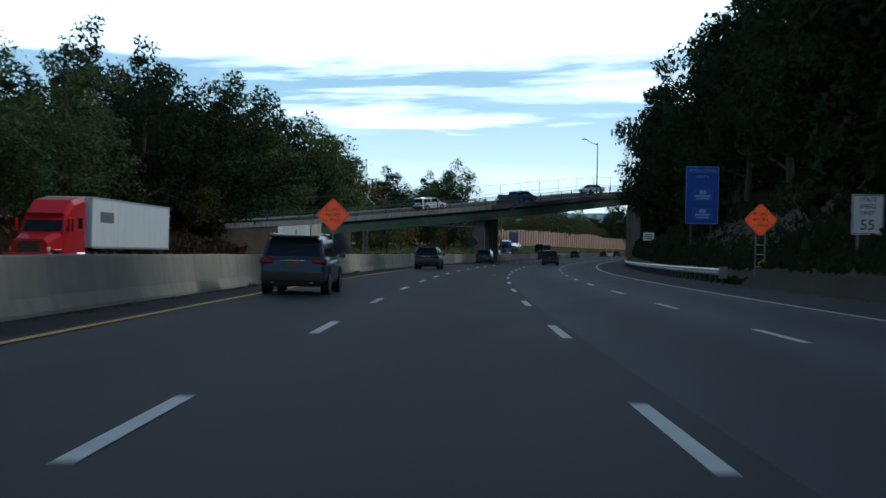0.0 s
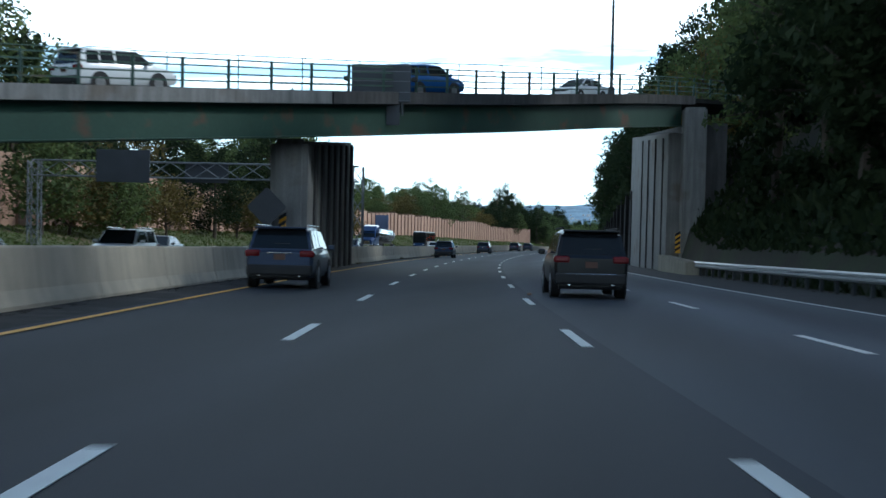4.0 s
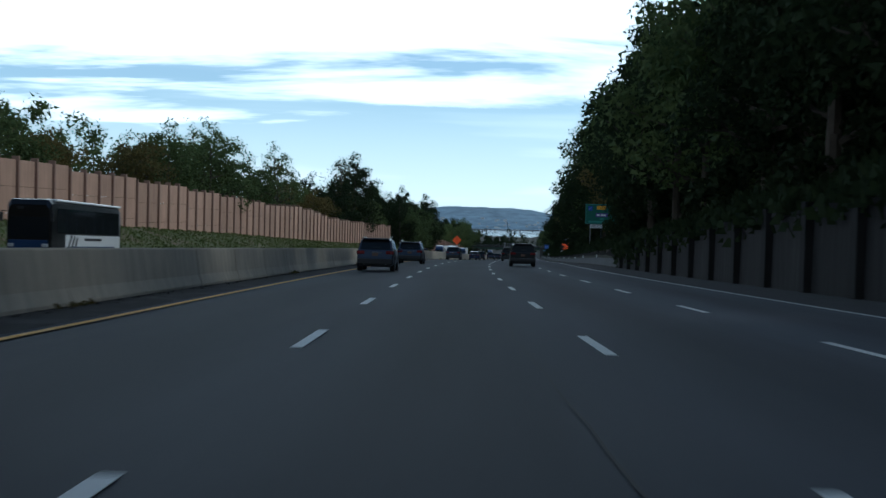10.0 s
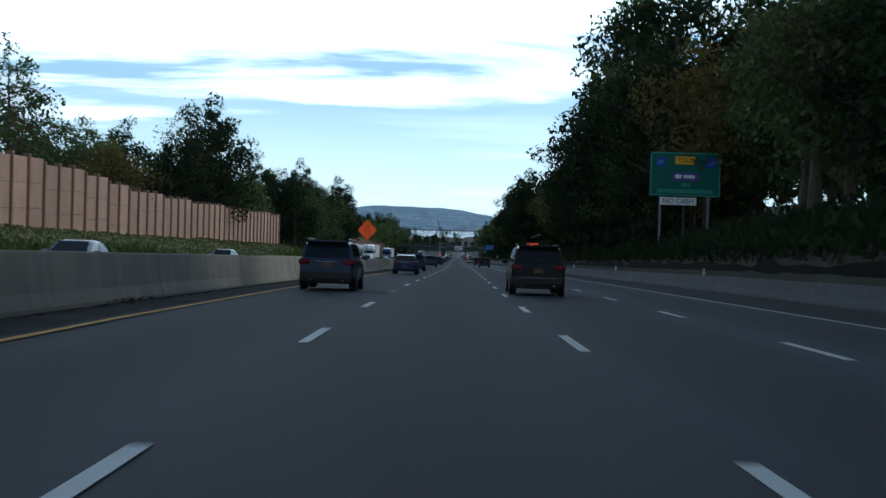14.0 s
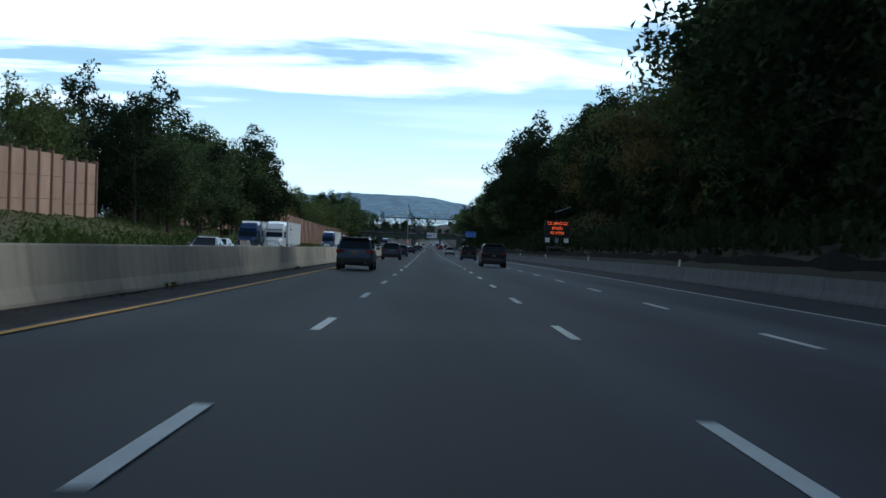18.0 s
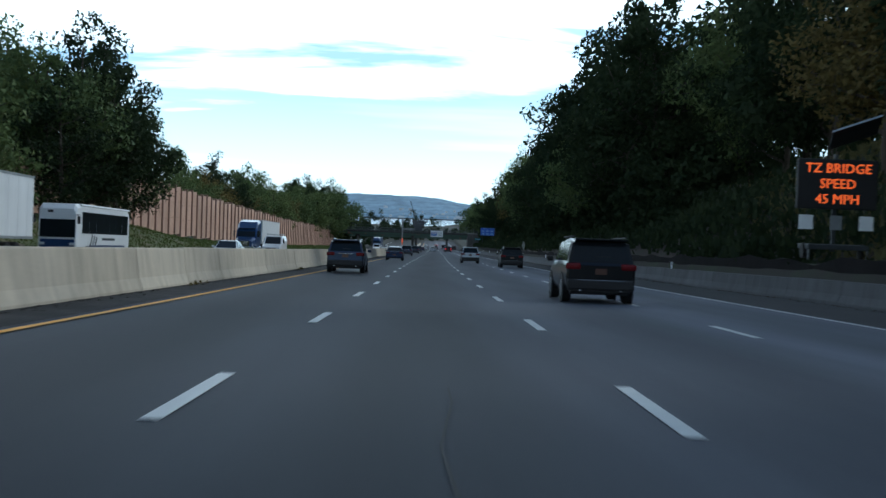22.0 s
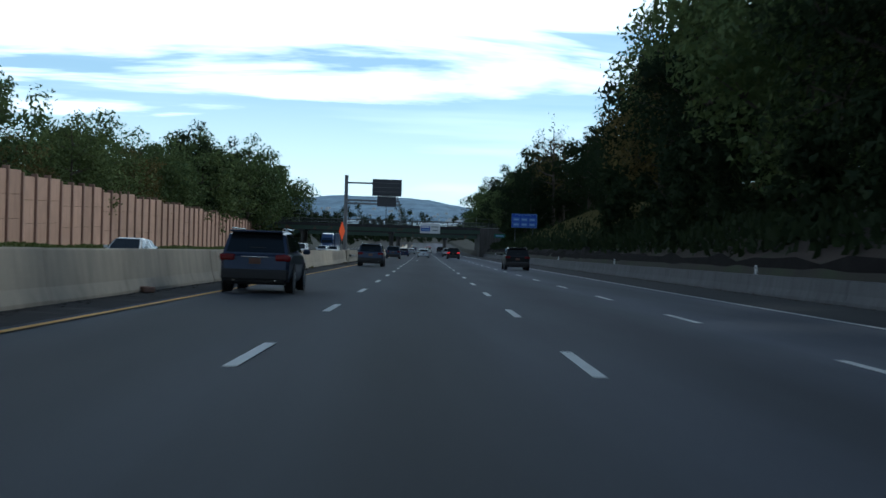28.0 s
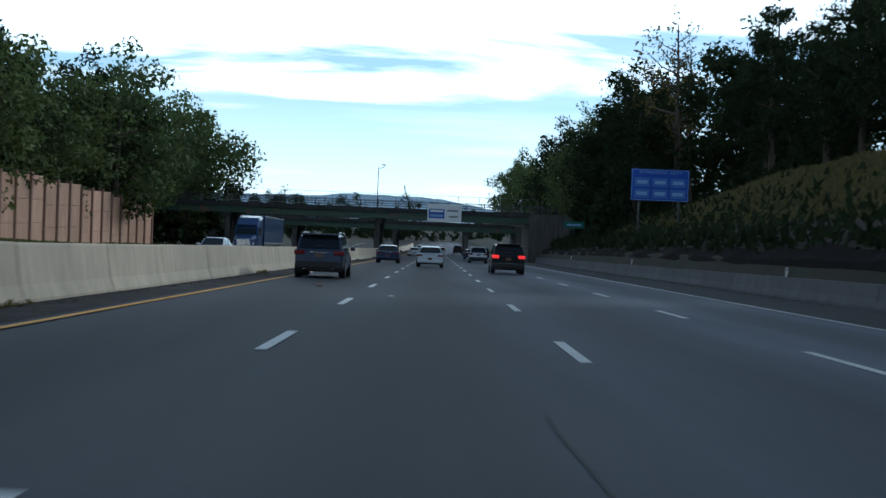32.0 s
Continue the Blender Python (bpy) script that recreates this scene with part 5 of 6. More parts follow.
while s < 1112:
    near = 26.0 if 640 < s < 760 or 950 < s < 1075 or 450 < s < 521 else 22.0 if 55 < s < 101 else 19.0
    if 100 < s < 190:
        near = 21.5 if s < 148 else 18.5
    if 192 < s < 246:
        near = 27.0
    if 985 < s < 1075:
        near = 31.0
    k = random.choices(["oak", "oak2", "maple", "locust", "autumn", "tallnarrow", "bare"], [5, 5, 3, 1.6, 0.8, 4, 0.5])[0]
    plant(k, s, near + rnd(-1.2, 2.5), float(np.interp(s, *TOP_R)) * rnd(0.74, 1.0))
    s += rnd(7.5, 11.0)
s = -10.0
while s < 1150:
    k = random.choices(["oak", "oak2", "maple", "tallnarrow", "locust"], [5, 5, 2, 3, 1])[0]
    plant(k, s, rnd(27, 34) if not 985 < s < 1075 else rnd(36, 42), float(np.interp(s, *TOP_R)) * rnd(0.95, 1.15))
    s += rnd(17, 23)
behind = []
s = -40.0
while s < 1160:
    for lat in (rnd(24, 30), rnd(36, 44), rnd(48, 58)):
        if lat < 31 and (985 < s < 1075 or 190 < s < 246):
            continue
        behind.append((s + rnd(-3, 3), lat, ground_h(s, lat) - 0.5, float(np.interp(s, *TOP_R)) * rnd(13, 21)))
    s += 12.5
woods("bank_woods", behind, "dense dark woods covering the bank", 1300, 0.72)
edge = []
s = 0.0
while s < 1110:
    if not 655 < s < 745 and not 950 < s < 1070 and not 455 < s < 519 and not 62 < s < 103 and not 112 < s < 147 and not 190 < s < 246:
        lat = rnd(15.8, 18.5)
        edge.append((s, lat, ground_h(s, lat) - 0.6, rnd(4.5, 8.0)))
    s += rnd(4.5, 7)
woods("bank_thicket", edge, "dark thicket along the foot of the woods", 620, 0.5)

# left: trees behind the wall
s = 130.0
SC_L = ([130, 205, 300, 350, 400, 430, 470, 520, 560, 610, 660, 700, 790, 812, 868, 888, 960, 1000, 1060, 1130], [1.3, 1.15, 1.05, .78, .78, .92, 1.0, 1.1, 1.0, 1.0, .92, 1.05, 1.25, .5, .45, 1.03, 1.12, 1.15, 1.25, 1.3])
while s < 1140:
    if not 425 < s < 455:
        k = random.choices(["oak", "maple", "autumn", "oak2", "locust", "bare"], [1.8, 6, 1.8, 1.8, 1.8, .6])[0]
        plant(k, s, -rnd(42, 49), float(np.interp(s, *SC_L)) * rnd(0.8, 1.04))
    s += rnd(9.5, 14)
far_l = []
s = 120.0
while s < 1160:
    far_l.append((s, -rnd(52, 62), ground_h(s, -50) - .5, float(np.interp(s, *SC_L)) * rnd(15, 20)))
    far_l.append((s, -rnd(66, 85), ground_h(s, -60) - .5, float(np.interp(s, *SC_L)) * rnd(15, 20)))
    s += 10.5
woods("wall_woods", far_l, "green woods behind the noise wall", 850, 0.7, LEAF_GREEN)
# big trees on the near left bank
s = -10.0
while s < 138:
    plant(random.choices(["oak", "oak2", "maple", "autumn"], [2.5, 2.5, 5, 1.5])[0], s, -rnd(33, 39), float(np.interp(s, [0, 85, 120, 138], [0.85, 0.85, 0.9, 1.15])) * rnd(0.8, 1.08), group="trees on the opposite bank")
    s += rnd(5.5, 8.5)
plant("locust", 97, -34, 0.85)
for s, lat, k, sc in ((166, 17.5, "tallnarrow", 1.1), (175, 18, "oak2", 1.1), (183, 18.5, "tallnarrow", 1.15), (190, 17.5, "locust", .95), (782, -35.5, "oak", 1.08), (776, -37, "maple", 1.1)):
    plant(k, s, lat, sc)
for s, lat, k, sc in ((158, -38, "oak", 1.25), (165, -41, "locust", 1.25), (172, -39.5, "bare", 1.3), (178, -43, "maple", 1.15), (190, -41.5, "maple", 1.1), (203, -42, "oak", 1.0),
                      (140, -36, "maple", .8), (134, -33.5, "rust", .9), (128, -34, "autumn", .6),
                      (338, 16.3, "oak", 1.0), (352, 16, "tallnarrow", .95), (366, 16.5, "oak2", .95), (381, 16, "maple", 1.1), (396, 16.4, "oak", 1.0), (411, 16.2, "tallnarrow", 1.0)):
    plant(k, s, lat, sc)
for s, lat, k, sc in ((236, 19.5, "locust", .75), (243, 21.5, "autumn", .85), (251, 20, "locust", .8), (229, 24, "locust", .9), (240, 26, "autumn", 1.0), (222, 28, "locust", .9)):
    plant(k, s, lat, sc)
for s, lat, k, sc in ((196, -43, "oak", 1.24), (207, -41, "maple", 1.34), (217, -42, "oak2", 1.05), (227, -42, "maple", 1.16), (238, -41, "oak", .95),
                      (530, 19, "oak2", 1.35), (543, 18.5, "locust", 1.45), (556, 19, "oak", 1.4)):
    plant(k, s, lat, sc)
plant("bare", 118, -38, 0.6)
for s, lat, k, sc in ((301, -34, "maple", 1.25), (287, -33, "oak2", .85), (262, -33, "oak", .7)):
    plant(k, s, lat, sc, group="verge trees")
for s, lat, k in ((212, -33, "small"), (219, -33.5, "smallautumn"), (228, -33, "small"), (236, -34, "smallautumn"), (244, -33, "smallautumn"), (272, -33, "smallautumn"), (310, -32.5, "smallautumn"), (318, -33, "smallautumn"), (326, -32.6, "small"), (334, -33, "smallautumn"), (343, -33.4, "smallautumn"),
                  (293, -33.5, "small"), (222, -30.5, "small")):
    plant(k, s, lat, rnd(0.9, 1.2), group="verge trees")
# clump standing in front of the gap between the two walls
for s, lat, k, sc in ((684, -35, "oak", .85), (694, -33, "maple", .9), (703, -36, "oak2", .95), (712, -32.5, "maple", .8), (722, -34, "oak", .9), (735, -33, "tallnarrow", .55), (752, -34, "small", 1.2),
                      (770, -33.5, "oak2", .75), (789, -34.5, "tallnarrow", 1.02), (795, -35, "oak", .95), (803, -36, "maple", .9)):
    plant(k, s, lat, sc, group="trees on the opposite bank")
plant("fir", 463, -72, 1.0)
plant("fir", 150, -47, 0.75)
plant("bare", 440, -58, 1.1)
plant("bare", 508, -52, 1.15)
plant("bare", 617, -43, 1.25)
plant("oak", 622, -41, 1.28)
plant("oak2", 630, -43, 1.2)
for s, lat, sc in ((1098, 21, 1.0), (1108, 24, 1.15), (1112, 20.5, .9), (1142, 21.5, 1.0), (1156, 20.5, 1.1), (1172, 22, 1.1), (1205, 19, 1.12), (1218, 17.5, 1.15), (1232, 19.5, 1.1)):
    plant(random.choice(["oak", "oak2", "maple"]), s, lat, sc, group="trees by the overpass")
for s, lat, k, sc in ((432, 18.5, "oak2", 1.2), (441, 20, "tallnarrow", 1.25), (451, 21, "oak", 1.3), (461, 22, "oak2", 1.25), (473, 22.5, "tallnarrow", 1.25)):
    plant(k, s, lat, sc)
for s, lat, k, sc in ((572, 19, "oak2", 1.2), (581, 18.6, "tallnarrow", 1.25), (590, 19, "oak", 1.2), (603, 19.5, "oak2", 1.2)):
    plant(k, s, lat, sc)
for s, lat, k, sc in ((768, 20, "oak2", 1.15), (778, 19.5, "oak", 1.2), (788, 20, "tallnarrow", 1.2), (812, 19.5, "oak", 1.15), (822, 20, "oak2", 1.15)):
    plant(k, s, lat, sc)
plant("bare", 498, 22.5, 1.3)
plant("bare", 506, 24, 1.2)
plant("locust", 470, 22, 1.15)
plant("bare", 1088, 26, 1.25, group="trees by the overpass")
plant("bare", 1096, 29, 1.2, group="trees by the overpass")
for s, lat, sc in ((1062, -41, 1.3), (1083, -42, 1.3), (1100, -38, 1.4), (1109, -41, 1.35), (1143, -38, 1.5), (1150, -42, 1.45)):
    plant("maple", s, lat, sc, group="trees by the overpass")
# unseen trees added behind the start, mirrored in the cars' rear faces
woods("woods_behind", [(rnd(-189, -150), q, 0.5, rnd(15, 20)) for q in range(-110, 111, 7) if not -27 < q < 14], "unseen woods added behind the start for the car paint to mirror", 700, 0.9)
# beyond the second overpass
past = []
for k in range(150):
    s = rnd(1205, 1760)
    lat = random.choice([-1, 1]) * rnd(22, 120) if s < 1500 else rnd(-150, 130)
    if s > 1500 and -2 < lat < 40:
        continue
    past.append((s, lat, ground_h(s, lat) - .5 if s < 1500 else -1.0, rnd(9, 15)))
for k in range(30):
    s, lat = rnd(1132, 1178), random.choice([-1, 1]) * rnd(27, 60)
    past.append((s, lat, ground_h(s, lat) - .5, rnd(10, 16)))
# trees at the end of the straight, where the road bends out of sight
for i, (lat, top) in enumerate(((-81.1, 20.5), (-75.9, 23.7), (-71.1, 24.6), (-67.1, 20.8), (-59.5, 15.2), (-54.5, 16.0), (-49.3, 16.3), (-43.1, 20.9), (-37.4, 22.6), (-31.4, 19.8), (-25.3, 16.0), (-18.9, 15.6), (-14.3, 22.7), (-9.1, 19.5), (-3.2, 18.2), (1.4, 16.4), (16.1, 15.9), (21.8, 17.6))):
    past.append((1512 + (i * 7) % 24, lat, -1.0, top + 1.0))
for i in range(26):
    past.append((1530 + (i * 11) % 40, -75 + i * 6.0, -1.0, 8 + (i * 5) % 4))
woods("distant_woods", past, "woods beyond the overpass, down to the river", 520, 0.9)

# undergrowth and grass
def tufts(name, n, where, size, material, label, category, flatness=0.5):
    rs = np.random.RandomState(len(name))
    vs = []
    for _ in range(n):
        s, lat, h = where(rs)
        c = P(s, lat, h)
        a = rs.uniform(0, 6.28)
        z = rs.uniform(0.4, 1.3) * size
        w = rs.uniform(0.25, 0.7) * size * flatness
        dx, dy = math.cos(a) * w, math.sin(a) * w
        lx, ly = rs.normal(0, .35, 2) * z
        vs += [(c.x - dx, c.y - dy, c.z), (c.x + dx, c.y + dy, c.z), (c.x + dx * .5 + lx, c.y + dy * .5 + ly, c.z + z), (c.x - dx * .6 + lx, c.y - dy * .6 + ly, c.z + z * .8)]
    ob = raw(name, vs, [(4 * i, 4 * i + 1, 4 * i + 2, 4 * i + 3) for i in range(n)], material)
    return tagged(ob, label, category, kind="stuff")


def on_bank(rs):
    s = rs.uniform(0, 1110)
    lat = 14.25 + abs(rs.normal(0, 4.6))
    if 955 < s < 1080 and lat > 15.5 and rs.rand() < 0.8:
        s -= 300
    if lat < 19 and (664 < s < 714 or 60 < s < 103 or 28 < s < 50):
        return s, lat, ground_h(s, lat) - 0.42
    return s, lat, ground_h(s, lat) + rs.uniform(-.1, .9)


def on_verge(rs):
    s = rs.uniform(180, 1120)
    lat = -27.6 - rs.uniform(0, 9.3)
    return s, lat, ground_h(s, lat) - 0.03


def wall_weeds(rs):
    s = rs.choice([500, 535, 668, 690, 700, 640]) + rs.normal(0, 6)
    lat = -27.8 - abs(rs.normal(0, 1.6))
    return s, lat, ground_h(s, lat) - 0.03


def creeper(rs):
    s = rs.uniform(228, 408)
    t = float(np.interp(s, *BANK_R))
    return s, 12.8 + rs.uniform(-.35, 1.2), t + 0.25 - abs(rs.normal(0, .55)) * (1 if rs.rand() < .7 else 0) + rs.uniform(0, .5)


def dry_bank(rs):
    s = rs.choice([700, 725, 960, 982, 1000, 1020, 1045, 1060]) + rs.normal(0, 16)
    lat = 15.2 + rs.uniform(0, 14)
    lat += 3.5 if s < 850 else 2.6
    return s, lat, ground_h(s, lat) - 0.05


def opposite_brush(rs):
    s = rs.uniform(40, 143)
    lat = -29.5 - abs(rs.normal(0, 4.5))
    return s, lat, ground_h(s, lat) - 0.05 + rs.uniform(0, 0.5)


tufts("opposite_brush", 9000, opposite_brush, 0.6, LEAF_RUST, "brown and green brush on the opposite bank", "undergrowth", 0.8)


def foot_brush(rs):
    s = rs.uniform(0, 205)
    lat = (13.35 if s > 62 else 14.1) + abs(rs.normal(0, 1.6))
    return s, lat, ground_h(s, lat) - 0.08 if lat > 14 else 0.0


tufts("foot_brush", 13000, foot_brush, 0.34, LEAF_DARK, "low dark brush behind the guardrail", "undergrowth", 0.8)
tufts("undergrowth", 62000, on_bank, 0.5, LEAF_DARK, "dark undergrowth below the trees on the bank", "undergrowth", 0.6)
tufts("verge_grass", 66000, on_verge, 0.19, GRASS_BLADES, "green grass on the verge below the noise wall", "grass", 0.8)
tufts("tall_weeds", 2600, wall_weeds, 0.7, GRASS_BLADES, "clumps of tall green weeds by the opposite lanes", "weeds")
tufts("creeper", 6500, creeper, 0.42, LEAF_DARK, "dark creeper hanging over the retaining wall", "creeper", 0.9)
tufts("dry_bank_grass", 60000, dry_bank, 0.42, DRY_GRASS, "pale dry grass and brush on the open bank", "grass", 0.28)

# ---- vehicles ----
def paint(name, color, metal=0.3, rough=0.3):
    m = mat(name, color, rough, metal, vary=0.05, scale=2, fine=30, bump=0.0, spec=0.2)
    m.node_tree.nodes["Principled BSDF"].inputs["Coat Weight"].default_value = 0.5
    m.node_tree.nodes["Principled BSDF"].inputs["Coat Roughness"].default_value = 0.08
    return m


CAR_SILVER = paint("steel_blue_grey_paint", (0.036, 0.052, 0.092), 0.45)
CAR_BLACK = paint("black_paint", (0.003, 0.0032, 0.0045), 0.0)
CAR_NAVY = paint("dark_blue_paint", (0.012, 0.022, 0.065), 0.3)
CAR_PALE = paint("pale_silver_paint", (0.42, 0.47, 0.52), 0.5)
CAR_WHITE = paint("white_paint", (0.72, 0.73, 0.73), 0.0)
CAR_RED = paint("red_paint", (0.50, 0.012, 0.015), 0.0)
CAR_BLUE = paint("blue_paint", (0.015, 0.09, 0.30), 0.3)
TRUCK_BLUE = paint("truck_blue_paint", (0.02, 0.05, 0.14), 0.2)
TRAILER_WHITE = mat("white_trailer_skin", (0.68, 0.69, 0.69), 0.45, 0.0, vary=0.06, scale=0.8, fine=8, bump=0.03, streak=0.12)
CHROME = mat("polished_aluminium", (0.75, 0.75, 0.76), 0.14, 1.0, vary=0.05, bump=0)
RUBBER = mat("tyre_rubber", (0.014, 0.014, 0.015), 0.85, vary=0.2, scale=5, bump=0.1)
RIM = mat("alloy_rim", (0.30, 0.31, 0.32), 0.4, 0.8, vary=0.1, bump=0)
TRIM = mat("black_plastic_trim", (0.02, 0.02, 0.021), 0.65, vary=0.1, bump=0.03)
TAIL = mat("red_tail_lamp", (0.13, 0.006, 0.008), 0.2, vary=0.05, bump=0)
BRAKE = mat("lit_brake_lamp", (1.0, 0.03, 0.03), 0.3, vary=0.0, bump=0, emit=1.6)
HEADL = mat("clear_headlamp", (0.7, 0.72, 0.74), 0.15, 0.3, vary=0.05, bump=0)
PLATE = mat("blank_orange_plate", (0.095, 0.045, 0.03), 0.6, vary=0.1, bump=0)
GLASS = bpy.data.materials.new("tinted_glass")
GLASS.use_nodes = True
gb = GLASS.node_tree.nodes["Principled BSDF"]
gb.inputs["Base Color"].default_value, gb.inputs["Roughness"].default_value = (0.012, 0.015, 0.018, 1), 0.06
gb.inputs["Specular IOR Level"].default_value = 0.28


def loft(secs, cap=True):
    bm = bmesh.new()
    rings = [[bm.verts.new(p) for p in s] for s in secs]
    k = len(rings[0])
    for a, b in zip(rings, rings[1:]):
        for j in range(k):
            bm.faces.new((a[j], a[(j + 1) % k], b[(j + 1) % k], b[j]))
    if cap:
        bm.faces.new(rings[0][::-1])
        bm.faces.new(rings[-1])
    bmesh.ops.recalc_face_normals(bm, faces=bm.faces[:])
    return bm


def panel(name, q, material, parent, shrink=0.08, lift=0.008, label=""):
    """A thin pane on the quad q (four corners, outward order), shrunk and raised."""
    q = [Vector(p) for p in q]
    c = sum(q, Vector()) / 4
    n = (q[1] - q[0]).cross(q[2] - q[0]).normalized()
    o = [p.lerp(c, shrink) + n * lift for p in q]
    i = [p.lerp(c, shrink) - n * 0.01 for p in q]
    bm = bmesh.new()
    v = [bm.verts.new(p) for p in o + i]
    bm.faces.new(v[:4])
    bm.faces.new(v[4:][::-1])
    for a in range(4):
        bm.faces.new((v[a], v[a + 4], v[(a + 1) % 4 + 4], v[(a + 1) % 4]))
    bmesh.ops.recalc_face_normals(bm, faces=bm.faces[:])
    return part(name, bm, material, parent, label)


def wheel(parent, x, y, r, w, side):
    hub = new("wheel")
    hub.parent = parent
    hub.matrix_basis = Matrix.Translation((x, y, r))
    bm = bmesh.new()
    bmesh.ops.create_cone(bm, cap_ends=True, segments=22, radius1=r, radius2=r, depth=w, matrix=Matrix.Rotation(radians(90), 4, "Y"))
    bmesh.ops.bevel(bm, geom=[e for e in bm.edges if abs(e.verts[0].co.x - e.verts[1].co.x) < 1e-4], offset=0.035, segments=2, affect="EDGES")
    part("tyre", bm, RUBBER, hub, smooth=False)
    bm = bmesh.new()
    bmesh.ops.create_cone(bm, cap_ends=True, segments=18, radius1=r * 0.64, radius2=r * 0.60, depth=0.03, matrix=Matrix.Translation((side * (w / 2 + 0.004), 0, 0)) @ Matrix.Rotation(radians(90) * side, 4, "Y"))
    for k in range(5):
        box(bm, (side * (w / 2 + 0.02), 0, r * 0.33), (0.02, 0.07, r * 0.5), 0, Matrix.Rotation(k * 1.2566, 4, "X"))
    part("rim", bm, RIM, hub)


def ring(y, zb, zt, w, top=0.93):
    """A body cross-section at y, both sides, counter-clockwise."""
    z1, z2 = zb + (zt - zb) * 0.22, zb + (zt - zb) * 0.72
    half = [(w * 0.90, zb), (w * 0.985, z1), (w, z2), (w * top, zt)]
    return [(x, y, z) for x, z in half] + [(-x, y, z) for x, z in half[::-1]]


CARS = {}


def car(kind, colour, lamps, label, category, m, group="traffic"):
    """Builds (or copies) a car with its rear bumper at the origin, heading +y."""
    key = (kind, colour.name, lamps.name)
    if key in CARS:
        o = copy_thing(CARS[key], m)
        return tagged(o, label, category, group)
    th = empty("suv" if kind != "sedan" else "sedan_car", m, label, category, group)
    CARS[key] = th
    if kind == "sedan":
        L, W, bz, belt, roof, rear, front = 4.8, 0.915, 0.28, 0.93, 1.45, (0.72, 1.42), (3.75, 2.85)
        body = [(0.0, 0.42, 0.86, .80), (0.10, 0.30, 0.97, .87), (0.7, bz, 1.0, .91), (1.5, bz, .97, W), (3.5, bz, .94, W), (4.2, bz, .84, .90), (4.65, .32, .70, .84), (L, .40, .60, .74)]
        wy, wr = (1.05, 3.80), 0.325
    elif kind == "jeep":
        L, W, bz, belt, roof, rear, front = 4.82, 0.955, 0.34, 1.10, 1.74, (0.05, 0.34), (3.65, 2.9)
        body = [(0.0, 0.45, 1.02, .86), (0.08, 0.36, 1.12, .93), (0.6, bz, 1.12, W), (3.5, bz, 1.11, W), (4.2, bz, 1.05, .94), (4.65, .38, .96, .90), (L, .45, .80, .82)]
        wy, wr = (0.95, 3.87), 0.385
    else:
        L, W, bz, belt, roof, rear, front = 4.76, 0.945, 0.30, 1.06, 1.67, (0.07, 0.40), (3.75, 2.85)
        body = [(0.0, 0.42, 0.98, .82), (0.10, 0.32, 1.06, .91), (0.6, bz, 1.07, W), (3.5, bz, 1.05, W), (4.2, bz, .96, .93), (4.6, .34, .84, .88), (L, .42, .70, .78)]
        wy, wr = (0.95, 3.70), 0.37
    b = loft([ring(y, zb, zt, w) for y, zb, zt, w in body])
    bo = part("body", b, colour, th, smooth=True)
    bo.data.set_sharp_from_angle(angle=radians(32))
    ya, yb, yc, yd = rear[0], rear[1], front[1], front[0]
    wb, wr_ = W * 0.925, W * (0.74 if kind == "sedan" else 0.79)
    zr = roof
    cab = [[(wb, ya, belt - .03), (wb * .99, ya + .01, belt), (-wb * .99, ya + .01, belt), (-wb, ya, belt - .03)],
           [(wb, yb - .05, belt - .03), (wr_ * .99, yb - .04, zr - .05), (-wr_ * .99, yb - .04, zr - .05), (-wb, yb - .05, belt - .03)],
           [(wb, yb + .4, belt - .03), (wr_, yb + .4, zr - .01), (-wr_, yb + .4, zr - .01), (-wb, yb + .4, belt - .03)],
           [(wb, (yb + yc) / 2, belt - .03), (wr_, (yb + yc) / 2, zr + .02), (-wr_, (yb + yc) / 2, zr + .02), (-wb, (yb + yc) / 2, belt - .03)],
           [(wb, yc, belt - .04), (wr_ * .96, yc, zr - .03), (-wr_ * .96, yc, zr - .03), (-wb, yc, belt - .04)],
           [(wb, yd, belt - .06), (wb * .95, yd + .02, belt - .05), (-wb * .95, yd + .02, belt - .05), (-wb, yd, belt - .06)]]
    cbm = loft(cab)
    bmesh.ops.bevel(cbm, geom=[e for e in cbm.edges if min(v.co.z for v in e.verts) > belt + 0.1 and len(e.link_faces) == 2 and e.calc_face_angle() > 0.25],
                    offset=0.07, segments=3, affect="EDGES")
    co_ = part("cabin", cbm, colour, th, smooth=True)
    co_.data.set_sharp_from_angle(angle=radians(40))
    # glazing
    panel("rear_window", [cab[0][2], cab[0][1], cab[1][1], cab[1][2]], GLASS, th, 0.10, 0.012)
    panel("windscreen", [cab[5][1], cab[5][2], cab[4][2], cab[4][1]], GLASS, th, 0.07, 0.012)
    for sx in (1, -1):
        def side(y0, y1, inset0=0.0, inset1=0.0):
            lo = lambda y: Vector((sx * wb, y, belt + .02))
            hi = lambda y: Vector((sx * wr_, y, zr - .04))
            q = [lo(y0), lo(y1), hi(y1 - inset1).lerp(lo(y1 - inset1), .06), hi(y0 + inset0).lerp(lo(y0 + inset0), .06)]
            return q if sx > 0 else q[::-1]
        mid = (yb + yc) / 2 + 0.1
        panel("side_window", side(ya + .32, yb + .62, yb - ya - .25, 0.0), GLASS, th, 0.07, 0.014)
        panel("side_window", side(yb + .66, mid - .03), GLASS, th, 0.06, 0.014)
        panel("side_window", side(mid + .05, yd - .22, 0.0, yd - yc - .18), GLASS, th, 0.06, 0.014)
        part("mirror", boxed((sx * (W + .10), yc + .42, belt + .07), (.20, .12, .15), .04), colour, th)
